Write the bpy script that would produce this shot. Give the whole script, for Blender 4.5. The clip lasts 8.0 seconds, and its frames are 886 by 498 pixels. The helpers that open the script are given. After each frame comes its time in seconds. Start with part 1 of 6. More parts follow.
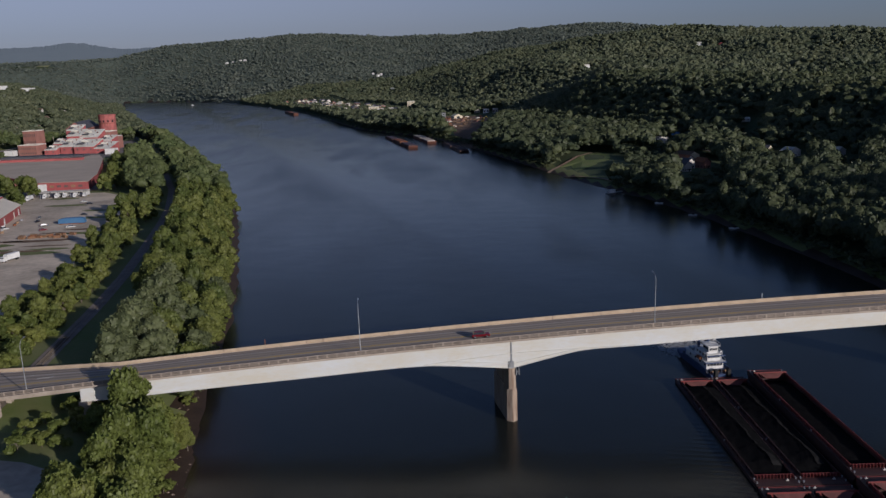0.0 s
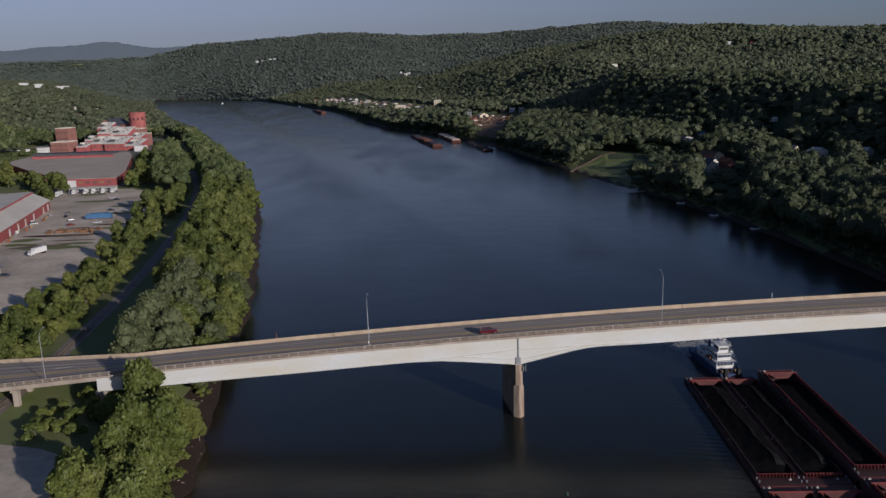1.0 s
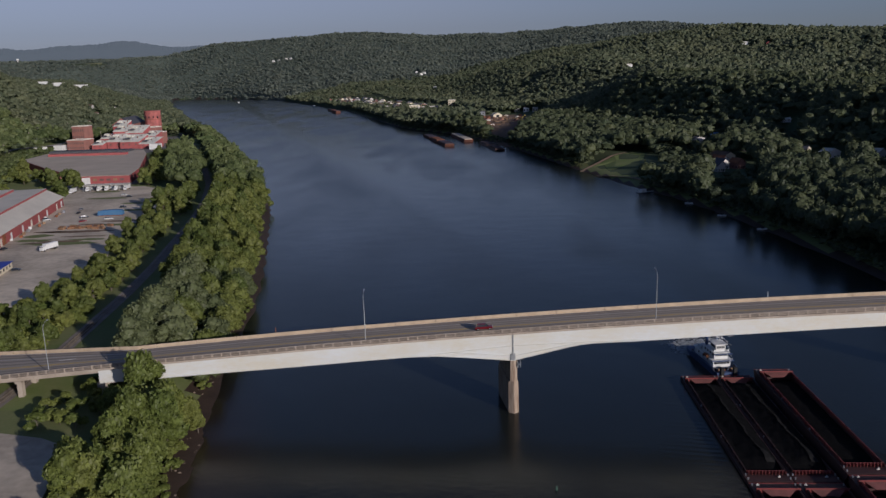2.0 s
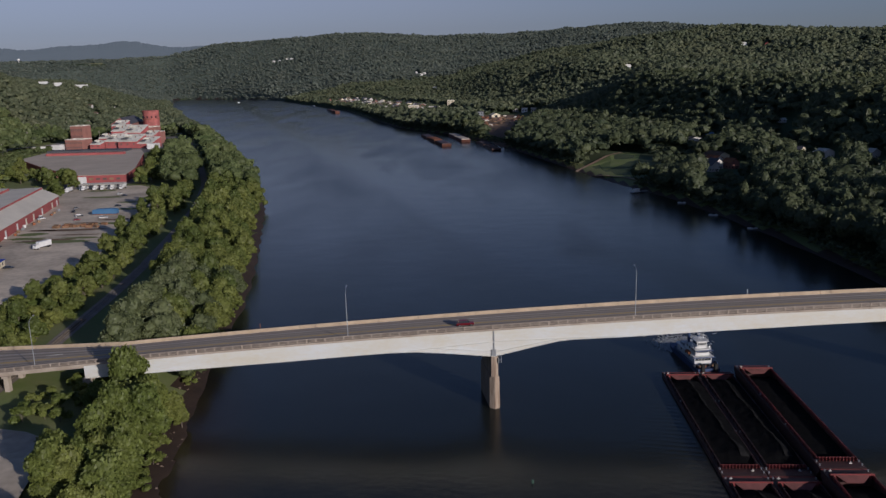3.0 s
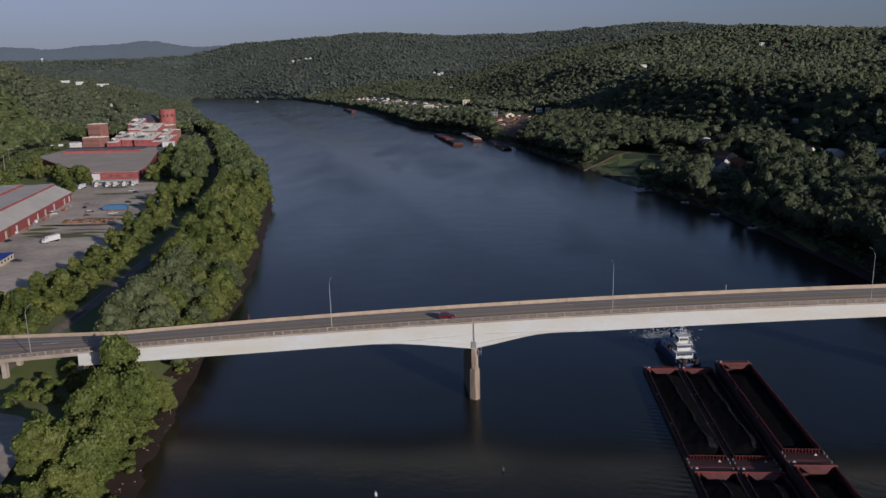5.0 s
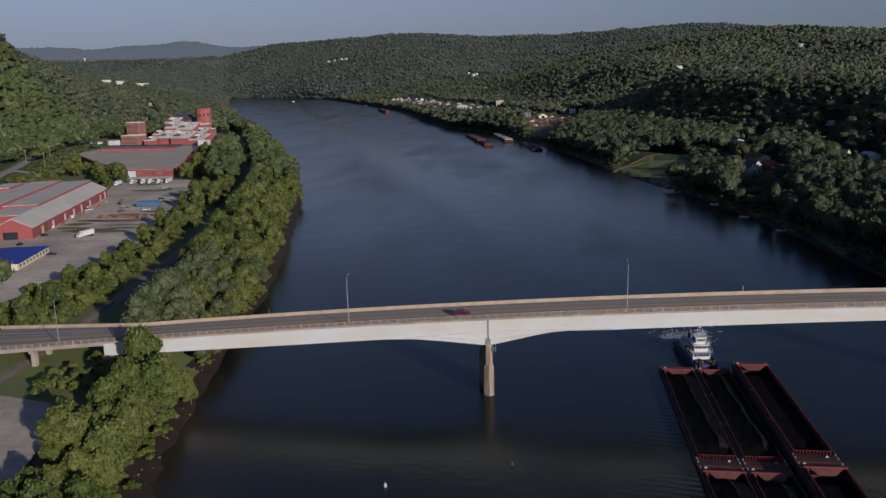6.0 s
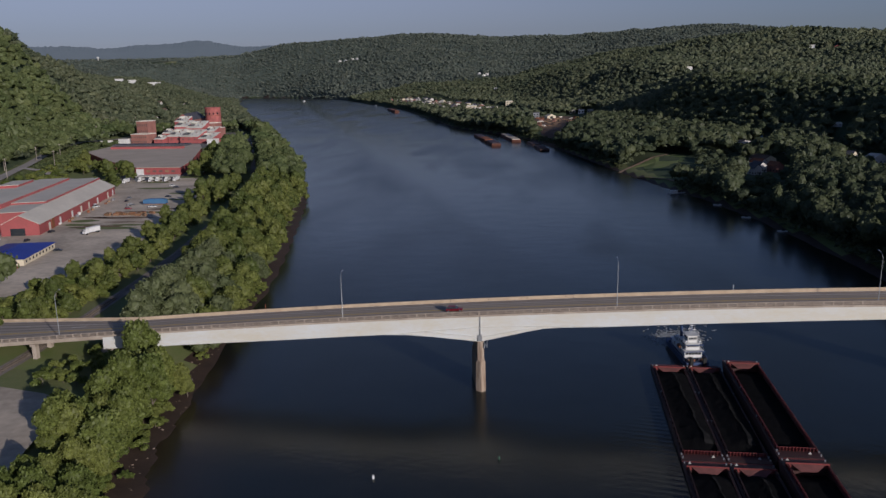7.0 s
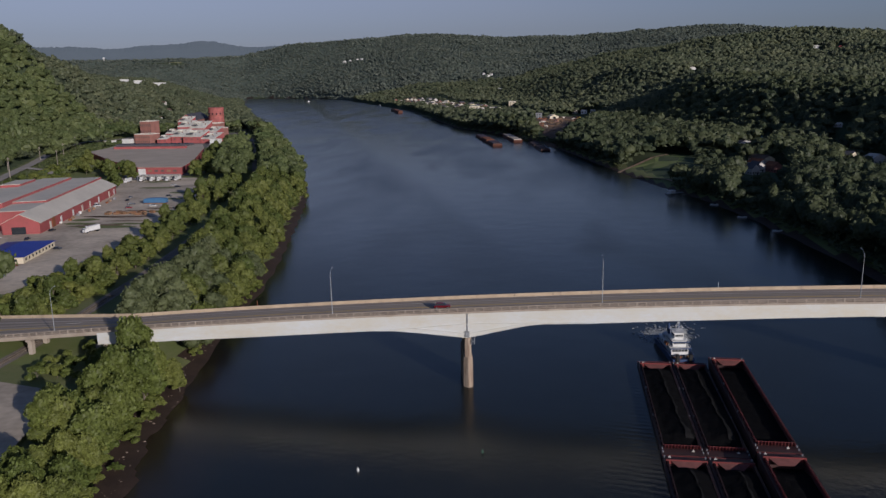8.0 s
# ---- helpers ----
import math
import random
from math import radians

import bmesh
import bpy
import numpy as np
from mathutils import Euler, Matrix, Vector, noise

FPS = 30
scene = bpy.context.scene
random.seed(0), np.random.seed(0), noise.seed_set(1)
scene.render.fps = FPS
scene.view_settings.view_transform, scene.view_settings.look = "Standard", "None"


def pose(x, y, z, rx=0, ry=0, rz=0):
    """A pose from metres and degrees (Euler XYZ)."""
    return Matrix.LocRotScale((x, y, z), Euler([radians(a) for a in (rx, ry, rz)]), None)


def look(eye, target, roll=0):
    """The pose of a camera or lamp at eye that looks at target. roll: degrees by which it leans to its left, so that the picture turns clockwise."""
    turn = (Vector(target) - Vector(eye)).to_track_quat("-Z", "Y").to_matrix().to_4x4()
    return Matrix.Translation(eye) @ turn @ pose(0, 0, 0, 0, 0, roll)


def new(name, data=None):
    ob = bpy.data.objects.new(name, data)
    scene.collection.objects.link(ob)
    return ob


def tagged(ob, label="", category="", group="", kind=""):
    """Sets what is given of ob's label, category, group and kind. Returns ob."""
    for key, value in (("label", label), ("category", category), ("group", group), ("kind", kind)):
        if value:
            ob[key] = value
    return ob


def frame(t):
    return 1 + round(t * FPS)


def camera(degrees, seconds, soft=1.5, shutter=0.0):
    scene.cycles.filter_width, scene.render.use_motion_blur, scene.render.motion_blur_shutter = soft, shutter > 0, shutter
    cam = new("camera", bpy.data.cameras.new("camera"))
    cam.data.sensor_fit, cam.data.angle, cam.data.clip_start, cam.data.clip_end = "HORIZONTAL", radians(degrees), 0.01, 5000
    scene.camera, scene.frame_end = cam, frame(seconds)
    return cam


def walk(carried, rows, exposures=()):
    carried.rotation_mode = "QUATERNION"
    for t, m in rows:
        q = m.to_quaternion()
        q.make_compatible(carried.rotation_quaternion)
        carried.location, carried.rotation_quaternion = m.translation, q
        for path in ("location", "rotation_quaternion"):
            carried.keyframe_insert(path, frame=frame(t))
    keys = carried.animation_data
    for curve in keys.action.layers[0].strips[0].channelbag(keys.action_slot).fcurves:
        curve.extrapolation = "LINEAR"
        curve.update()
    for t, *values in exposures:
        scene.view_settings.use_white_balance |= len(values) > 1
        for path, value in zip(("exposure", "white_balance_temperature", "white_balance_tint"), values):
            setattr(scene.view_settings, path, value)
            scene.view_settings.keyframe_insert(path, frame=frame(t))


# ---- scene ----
cam = camera(57.6, 8.0, soft=1.45)
PATH = [
    (0, (-26.748, -211.66, 96.531), (-26.667, -209.707, 96.104), -1.9),
    (0.5, (-24.199, -213.084, 96.407), (-24.152, -211.13, 95.979), -1.8),
    (1, (-21.581, -214.488, 96.259), (-21.568, -212.534, 95.832), -1.8),
    (1.5, (-18.906, -215.851, 96.085), (-18.925, -213.897, 95.658), -1.8),
    (3, (-10.65, -219.659, 95.132), (-10.678, -217.705, 94.707), -1.6),
    (3.5, (-7.956, -221.006, 94.943), (-7.983, -219.052, 94.518), -1.6),
    (4, (-5.245, -222.417, 94.771), (-5.274, -220.462, 94.346), -1.5),
    (4.5, (-2.539, -223.824, 94.611), (-2.58, -221.87, 94.186), -1.5),
    (6, (5.481, -227.933, 93.833), (5.323, -225.984, 93.413), -1.3),
    (6.5, (8.259, -229.339, 93.696), (8.08, -227.392, 93.276), -1.2),
    (7, (11.019, -230.839, 93.571), (10.835, -228.893, 93.152), -1.1),
    (7.5, (13.78, -232.374, 93.462), (13.589, -230.427, 93.043), -1.1),
    (8, (16.534, -233.933, 93.377), (16.337, -231.987, 92.959), -1.1),
]
walk(cam, [(t, look(eye, target, roll)) for t, eye, target, roll in PATH], exposures=[(0, -0.39, 5450, 16.5), (8, -0.39, 5450, 16.5)])

# ---- light ----
SUN_EL, SUN_X, SUN_Y = 14.5, 0.64, -0.77
world = bpy.data.worlds.new("sky")
scene.world = world
world.use_nodes = True
wn = world.node_tree
sky = wn.nodes.new("ShaderNodeTexSky")
sky.sky_type, sky.sun_disc = "NISHITA", False
sky.sun_elevation, sky.sun_rotation = radians(SUN_EL), math.atan2(SUN_X, SUN_Y)
sky.air_density, sky.dust_density, sky.ozone_density, sky.altitude = 1.0, 1.0, 4.0, 200
hazy, cast = wn.nodes.new("ShaderNodeHueSaturation"), wn.nodes.new("ShaderNodeMix")
# the bright low sky is hazy and pale, the dimmer sky overhead keeps its blue
light, clear = wn.nodes.new("ShaderNodeRGBToBW"), wn.nodes.new("ShaderNodeMapRange")
clear.inputs["From Min"].default_value, clear.inputs["From Max"].default_value = 1.6, 4.2
clear.inputs["To Min"].default_value, clear.inputs["To Max"].default_value = 0.92, 0.42
wn.links.new(sky.outputs[0], light.inputs[0]), wn.links.new(light.outputs[0], clear.inputs[0]), wn.links.new(clear.outputs[0], hazy.inputs["Saturation"])
cast.data_type, cast.blend_type = "RGBA", "MULTIPLY"
cast.inputs[0].default_value, cast.inputs["B"].default_value = 1.0, (1.055, 0.985, 1.03, 1)
wn.links.new(sky.outputs[0], hazy.inputs["Color"]), wn.links.new(hazy.outputs[0], cast.inputs["A"])
wn.links.new(cast.outputs["Result"], wn.nodes["Background"].inputs[0])
wn.nodes["Background"].inputs[1].default_value = 0.071
sun = new("sun", bpy.data.lights.new("sun", "SUN"))
sun.data.energy, sun.data.angle, sun.data.color = 5.0, radians(0.6), (1.0, 0.85, 0.66)
sun.matrix_world = look((300 * SUN_X, 300 * SUN_Y, 300 * math.tan(radians(SUN_EL))), (0, 0, 0))


# ---- materials ----
def material(name, col, col2=None, rough=0.8, metal=0.0, scale=0.5, fine=6.0, bump=0.0, spread=0.0, coat=None, stretch=None):
    """Base colour between col and col2 by two scales of noise, with per-object spread and a fine bump."""
    m = bpy.data.materials.new(name)
    m.use_nodes = True
    n, l = m.node_tree.nodes, m.node_tree.links
    b = n["Principled BSDF"]
    b.inputs["Roughness"].default_value, b.inputs["Metallic"].default_value = rough, metal
    b.inputs["Specular IOR Level"].default_value = 0.5 if rough < 0.7 else 0.2 if rough < 1 else 0.04
    col2 = col2 or tuple(c * 0.7 for c in col)
    geo = n.new("ShaderNodeNewGeometry")
    mp = n.new("ShaderNodeMapping")
    l.new(geo.outputs["Position"], mp.inputs[0])
    if stretch:
        mp.inputs["Scale"].default_value = stretch
    big, small = n.new("ShaderNodeTexNoise"), n.new("ShaderNodeTexNoise")
    big.inputs["Scale"].default_value, small.inputs["Scale"].default_value = scale, fine
    big.inputs["Detail"].default_value, small.inputs["Detail"].default_value = 5, 3
    l.new(mp.outputs[0], big.inputs["Vector"]), l.new(mp.outputs[0], small.inputs["Vector"])
    mixf = n.new("ShaderNodeMath")
    mixf.operation = "MULTIPLY_ADD"
    l.new(small.outputs[0], mixf.inputs[0])
    mixf.inputs[1].default_value = 0.45
    l.new(big.outputs[0], mixf.inputs[2])
    last = mixf.outputs[0]
    if spread:
        info, mul = n.new("ShaderNodeObjectInfo"), n.new("ShaderNodeMath")
        mul.operation = "MULTIPLY_ADD"
        l.new(info.outputs["Random"], mul.inputs[0])
        mul.inputs[1].default_value = spread
        l.new(last, mul.inputs[2])
        last = mul.outputs[0]
    rng = n.new("ShaderNodeMapRange")
    rng.inputs["From Min"].default_value, rng.inputs["From Max"].default_value = 0.5 + spread * 0.3, 0.95 + spread * 0.7
    l.new(last, rng.inputs[0])
    mix = n.new("ShaderNodeMix")
    mix.data_type = "RGBA"
    mix.inputs["A"].default_value, mix.inputs["B"].default_value = (*col, 1), (*col2, 1)
    l.new(rng.outputs[0], mix.inputs[0])
    l.new(mix.outputs["Result"], b.inputs["Base Color"])
    if bump:
        bp = n.new("ShaderNodeBump")
        bp.inputs["Strength"].default_value, bp.inputs["Distance"].default_value = bump, 0.05
        l.new(small.outputs[0], bp.inputs["Height"]), l.new(bp.outputs[0], b.inputs["Normal"])
    return m


def foliage(name, dark, light, yellow, by_object=False, fine=0.9, bump=1.0, dist=1.5):
    """Leaves: hue varies from tree to tree and from clump to clump; light passes through."""
    m = bpy.data.materials.new(name)
    m.use_nodes = True
    n, l = m.node_tree.nodes, m.node_tree.links
    n.remove(n["Principled BSDF"])
    geo, info = n.new("ShaderNodeNewGeometry"), n.new("ShaderNodeObjectInfo")
    big, small = n.new("ShaderNodeTexNoise"), n.new("ShaderNodeTexNoise")
    big.inputs["Scale"].default_value, small.inputs["Scale"].default_value = 0.012, fine
    small.inputs["Detail"].default_value = 4
    l.new(geo.outputs["Position"], big.inputs["Vector"]), l.new(geo.outputs["Position"], small.inputs["Vector"])
    own = n.new("ShaderNodeAttribute")
    own.attribute_name = "leaf_tone"
    tree = info.outputs["Random"] if by_object else own.outputs["Fac"]
    mixa, mixb = n.new("ShaderNodeMix"), n.new("ShaderNodeMix")
    for k in (mixa, mixb):
        k.data_type = "RGBA"
    stand, blend, wide = n.new("ShaderNodeTexNoise"), n.new("ShaderNodeMix"), n.new("ShaderNodeMapRange")
    stand.inputs["Scale"].default_value, stand.inputs["Detail"].default_value = 0.055, 2
    l.new(geo.outputs["Position"], stand.inputs["Vector"])
    wide.inputs["From Min"].default_value, wide.inputs["From Max"].default_value = 0.32, 0.68
    l.new(stand.outputs[0], wide.inputs[0])
    blend.inputs[0].default_value = 0.75
    l.new(wide.outputs[0], blend.inputs["A"]), l.new(tree, blend.inputs["B"])
    tree = blend.outputs["Result"]
    mixa.inputs["A"].default_value, mixa.inputs["B"].default_value = (*dark, 1), (*light, 1)
    l.new(tree, mixa.inputs[0])
    pw = n.new("ShaderNodeMath")
    pw.operation = "MULTIPLY"
    l.new(tree, pw.inputs[0]), l.new(big.outputs[0], pw.inputs[1])
    l.new(pw.outputs[0], mixb.inputs[0])
    l.new(mixa.outputs["Result"], mixb.inputs["A"])
    mixb.inputs["B"].default_value = (*yellow, 1)
    rng, leaf = n.new("ShaderNodeMapRange"), n.new("ShaderNodeMath")
    leaf.operation = "MULTIPLY_ADD"
    leaf.inputs[1].default_value = 0.3
    l.new(geo.outputs["Random Per Island"], leaf.inputs[0]), l.new(small.outputs[0], leaf.inputs[2])
    rng.inputs["From Min"].default_value, rng.inputs["From Max"].default_value = 0.42, 0.93
    rng.inputs["To Min"].default_value, rng.inputs["To Max"].default_value = 0.66, 1.36
    l.new(leaf.outputs[0], rng.inputs[0])
    hsv = n.new("ShaderNodeHueSaturation")
    l.new(mixb.outputs["Result"], hsv.inputs["Color"]), l.new(rng.outputs[0], hsv.inputs["Value"])
    dif, tra, add = n.new("ShaderNodeBsdfDiffuse"), n.new("ShaderNodeBsdfTranslucent"), n.new("ShaderNodeMixShader")
    wax, sheen = n.new("ShaderNodeBsdfGlossy"), n.new("ShaderNodeMixShader")
    wax.inputs["Roughness"].default_value, sheen.inputs[0].default_value = 0.55, 0.02
    l.new(hsv.outputs[0], dif.inputs[0]), l.new(hsv.outputs[0], tra.inputs[0])
    add.inputs[0].default_value = 0.4
    l.new(dif.outputs[0], add.inputs[1]), l.new(tra.outputs[0], add.inputs[2])
    l.new(add.outputs[0], sheen.inputs[1]), l.new(wax.outputs[0], sheen.inputs[2])
    l.new(sheen.outputs[0], n["Material Output"].inputs[0])
    if bump:
        bp = n.new("ShaderNodeBump")
        bp.inputs["Strength"].default_value, bp.inputs["Distance"].default_value = bump, dist
        l.new(small.outputs[0], bp.inputs["Height"]), l.new(bp.outputs[0], dif.inputs["Normal"])
    return m


def water_material():
    m = bpy.data.materials.new("river_water")
    m.use_nodes = True
    n, l = m.node_tree.nodes, m.node_tree.links
    b = n["Principled BSDF"]
    b.inputs["IOR"].default_value, b.inputs["Specular Tint"].default_value = 1.33, (0.92, 0.92, 0.8, 1)
    geo, mp = n.new("ShaderNodeNewGeometry"), n.new("ShaderNodeMapping")
    l.new(geo.outputs["Position"], mp.inputs[0])
    mp.inputs["Rotation"].default_value = (0, 0, radians(-12))
    mp.inputs["Scale"].default_value = (0.012, 0.0035, 1)
    slick = n.new("ShaderNodeTexNoise")
    slick.inputs["Scale"].default_value, slick.inputs["Detail"].default_value = 1.3, 5
    slick.inputs["Distortion"].default_value = 0.3
    l.new(mp.outputs[0], slick.inputs["Vector"])
    rng = n.new("ShaderNodeMapRange")
    rng.inputs["From Min"].default_value, rng.inputs["From Max"].default_value = 0.34, 0.66
    rng.inputs["To Min"].default_value, rng.inputs["To Max"].default_value = 0.15, 0.27
    # ruffled lane of current running down the middle of the river
    where, mid, bend, off, lane_w, more = n.new("ShaderNodeSeparateXYZ"), n.new("ShaderNodeMath"), n.new("ShaderNodeMath"), n.new("ShaderNodeMath"), n.new("ShaderNodeMapRange"), n.new("ShaderNodeMath")
    l.new(geo.outputs["Position"], where.inputs[0])
    mid.operation = bend.operation = more.operation = "MULTIPLY_ADD"
    l.new(where.outputs["Y"], mid.inputs[0]), l.new(where.outputs["X"], mid.inputs[2])
    mid.inputs[1].default_value = 0.31
    l.new(slick.outputs[0], bend.inputs[0]), l.new(mid.outputs[0], bend.inputs[2])
    bend.inputs[1].default_value = 150
    off.operation = "SUBTRACT"
    l.new(bend.outputs[0], off.inputs[0])
    off.inputs[1].default_value = 172
    absol = n.new("ShaderNodeMath")
    absol.operation = "ABSOLUTE"
    l.new(off.outputs[0], absol.inputs[0]), l.new(absol.outputs[0], lane_w.inputs[0])
    lane_w.inputs["From Min"].default_value, lane_w.inputs["From Max"].default_value = 34, 4
    l.new(lane_w.outputs[0], more.inputs[0]), l.new(slick.outputs[0], more.inputs[2])
    more.inputs[1].default_value = -0.26
    l.new(more.outputs[0], rng.inputs[0]), l.new(rng.outputs[0], b.inputs["Roughness"])
    # brown silt stirred up over the shallows of the left bank
    shore, shoal, reach, both, silt = n.new("ShaderNodeMath"), n.new("ShaderNodeMapRange"), n.new("ShaderNodeMapRange"), n.new("ShaderNodeMath"), n.new("ShaderNodeMix")
    shore.operation, both.operation, silt.data_type = "MULTIPLY_ADD", "MULTIPLY", "RGBA"
    l.new(where.outputs["Y"], shore.inputs[0]), l.new(where.outputs["X"], shore.inputs[2])
    shore.inputs[1].default_value = 0.2
    shoal.inputs["From Min"].default_value, shoal.inputs["From Max"].default_value = -68, -91
    reach.inputs["From Min"].default_value, reach.inputs["From Max"].default_value = 45, 5
    l.new(shore.outputs[0], shoal.inputs[0]), l.new(where.outputs["Y"], reach.inputs[0])
    l.new(shoal.outputs[0], both.inputs[0]), l.new(reach.outputs[0], both.inputs[1])
    silt.inputs["A"].default_value, silt.inputs["B"].default_value = (0.0135, 0.016, 0.014, 1), (0.031, 0.0215, 0.0145, 1)
    l.new(both.outputs[0], silt.inputs[0]), l.new(silt.outputs["Result"], b.inputs["Base Color"])
    rip, rip2 = n.new("ShaderNodeTexNoise"), n.new("ShaderNodeTexNoise")
    rip.inputs["Scale"].default_value, rip.inputs["Detail"].default_value = 0.55, 4
    rip2.inputs["Scale"].default_value, rip2.inputs["Detail"].default_value = 0.06, 3
    l.new(geo.outputs["Position"], rip.inputs["Vector"]), l.new(geo.outputs["Position"], rip2.inputs["Vector"])
    b1, b2 = n.new("ShaderNodeBump"), n.new("ShaderNodeBump")
    b1.inputs["Strength"].default_value, b1.inputs["Distance"].default_value = 0.4, 0.14
    b2.inputs["Strength"].default_value, b2.inputs["Distance"].default_value = 0.25, 0.6
    l.new(rip.outputs[0], b1.inputs["Height"]), l.new(rip2.outputs[0], b2.inputs["Height"])
    # bow and stern waves spreading from the tow towards the pier
    sep, wave = n.new("ShaderNodeSeparateXYZ"), n.new("ShaderNodeTexWave")
    l.new(geo.outputs["Position"], sep.inputs[0])
    wm = n.new("ShaderNodeMapping")
    wm.inputs["Rotation"].default_value = (0, 0, radians(14))
    l.new(geo.outputs["Position"], wm.inputs[0]), l.new(wm.outputs[0], wave.inputs["Vector"])
    wave.bands_direction = "Y"
    wave.inputs["Scale"].default_value, wave.inputs["Distortion"].default_value, wave.inputs["Detail"].default_value = 0.13, 3.0, 2
    wave.inputs["Detail Scale"].default_value = 0.3
    left, near, far, edge = (n.new("ShaderNodeMapRange") for _ in range(4))
    for k, ax, lo, hi in ((left, "X", 34, 53), (near, "Y", -110, -60), (far, "Y", 75, 25), (edge, "X", 62, 56)):
        l.new(sep.outputs[ax], k.inputs[0])
        k.inputs["From Min"].default_value, k.inputs["From Max"].default_value = lo, hi
    m1, m2, m3, m4 = (n.new("ShaderNodeMath") for _ in range(4))
    for k in (m1, m2, m3, m4):
        k.operation = "MULTIPLY"
    l.new(left.outputs[0], m1.inputs[0]), l.new(near.outputs[0], m1.inputs[1])
    l.new(m1.outputs[0], m2.inputs[0]), l.new(far.outputs[0], m2.inputs[1])
    l.new(m2.outputs[0], m4.inputs[0]), l.new(edge.outputs[0], m4.inputs[1])
    l.new(m4.outputs[0], m3.inputs[0]), l.new(wave.outputs["Fac"], m3.inputs[1])
    b3 = n.new("ShaderNodeBump")
    b3.inputs["Strength"].default_value, b3.inputs["Distance"].default_value = 0.28, 0.12
    l.new(m3.outputs[0], b3.inputs["Height"])
    l.new(b1.outputs[0], b2.inputs["Normal"]), l.new(b2.outputs[0], b3.inputs["Normal"]), l.new(b3.outputs[0], b.inputs["Normal"])
    return m


WATER = water_material()
GRASS = material("grass_and_undergrowth", (0.125, 0.16, 0.05), (0.18, 0.185, 0.08), 0.9, scale=0.05, fine=0.8, bump=0.6)
LAWN = material("mown_grass", (0.145, 0.195, 0.052), (0.20, 0.215, 0.085), 0.9, scale=0.09, fine=1.0, bump=0.4)
MUD = material("bank_mud", (0.058, 0.039, 0.028), (0.034, 0.024, 0.018), 0.7, scale=0.15, fine=1.5, bump=0.6)
GRAVEL = material("pale_gravel", (0.66, 0.565, 0.435), (0.34, 0.29, 0.225), 0.95, scale=0.035, fine=0.35, bump=0.2)
BALLAST = material("rail_ballast", (0.19, 0.16, 0.135), (0.28, 0.245, 0.21), 0.95, scale=0.2, fine=3.0, bump=0.4)
ASPHALT = material("worn_asphalt", (0.39, 0.335, 0.27), (0.30, 0.258, 0.21), 0.85, scale=0.12, fine=2.0, stretch=(0.08, 1, 1))
TYRE_TRACK = material("dark_wheel_track", (0.215, 0.182, 0.15), (0.27, 0.23, 0.19), 0.8, scale=0.2, fine=2.0, stretch=(0.05, 1, 1))
ROAD_GREY = material("old_road_asphalt", (0.20, 0.19, 0.175), (0.14, 0.13, 0.12), 0.9, scale=0.1, fine=1.0)
CONCRETE = material("weathered_concrete", (0.40, 0.345, 0.28), (0.27, 0.225, 0.18), 0.85, scale=0.25, fine=2.5, bump=0.2)
TAN_CONCRETE = material("tan_barrier_concrete", (0.50, 0.40, 0.28), (0.38, 0.30, 0.21), 0.85, scale=0.3, fine=2.0)
PALE_PAINT = material("pale_girder_paint", (0.57, 0.595, 0.60), (0.53, 0.50, 0.41), 0.55, scale=0.10, fine=1.2, stretch=(0.5, 1, 1.5))
RAIL_METAL = material("brown_rail_metal", (0.20, 0.165, 0.13), (0.27, 0.225, 0.18), 0.6, 0.3, scale=0.5)
STEEL_GREY = material("galvanised_steel", (0.42, 0.44, 0.45), (0.33, 0.34, 0.35), 0.45, 0.6, scale=0.6)
YELLOW_LINE = material("yellow_road_paint", (0.56, 0.38, 0.09), (0.42, 0.29, 0.08), 0.8, scale=0.6)
PALE_ROAD = material("sun_bleached_road", (0.40, 0.365, 0.32), (0.31, 0.28, 0.245), 0.9, scale=0.1, fine=1.0)
DRY_FIELD = material("dry_yellow_meadow", (0.20, 0.20, 0.11), (0.15, 0.165, 0.09), 0.95, scale=0.02, fine=0.2)
WHITE_LINE = material("white_road_paint", (0.52, 0.50, 0.46), (0.36, 0.34, 0.31), 0.8, scale=0.6)
BARGE_RED = material("rusty_red_barge_paint", (0.20, 0.032, 0.03), (0.11, 0.028, 0.025), 0.6, 0.1, scale=0.3, fine=2.0)
BARGE_DARK = material("dark_maroon_hull", (0.058, 0.022, 0.02), (0.036, 0.018, 0.016), 0.6, 0.1, scale=0.3, fine=2.0)
# hopper end plates: duller and pinker than the barge red
BARGE_PINK = material("pink_hopper_plate", (0.17, 0.066, 0.06), (0.10, 0.045, 0.04), 0.7, scale=0.4)
COAL = material("coal", (0.005, 0.005, 0.0055), (0.009, 0.009, 0.009), 1.0, scale=0.4, fine=2.5, bump=1.0)
COAL_GREY = material("dusty_coal", (0.026, 0.025, 0.024), (0.013, 0.013, 0.013), 1.0, scale=0.4, fine=2.5, bump=1.0)
HOPPER = material("black_hopper_plate", (0.085, 0.055, 0.05), (0.06, 0.045, 0.04), 0.9, scale=0.3)
WHITE_PAINT = material("white_paint", (0.68, 0.68, 0.66), (0.52, 0.52, 0.50), 0.5, scale=0.4)
GLASS_DARK = material("dark_window_glass", (0.02, 0.024, 0.03), (0.03, 0.035, 0.04), 0.12, scale=0.5)
DULL_GLASS = material("dusty_factory_glass", (0.13, 0.085, 0.075), (0.09, 0.065, 0.06), 0.5, scale=0.5)
RUBBER = material("black_rubber", (0.02, 0.02, 0.02), (0.03, 0.03, 0.03), 0.85)
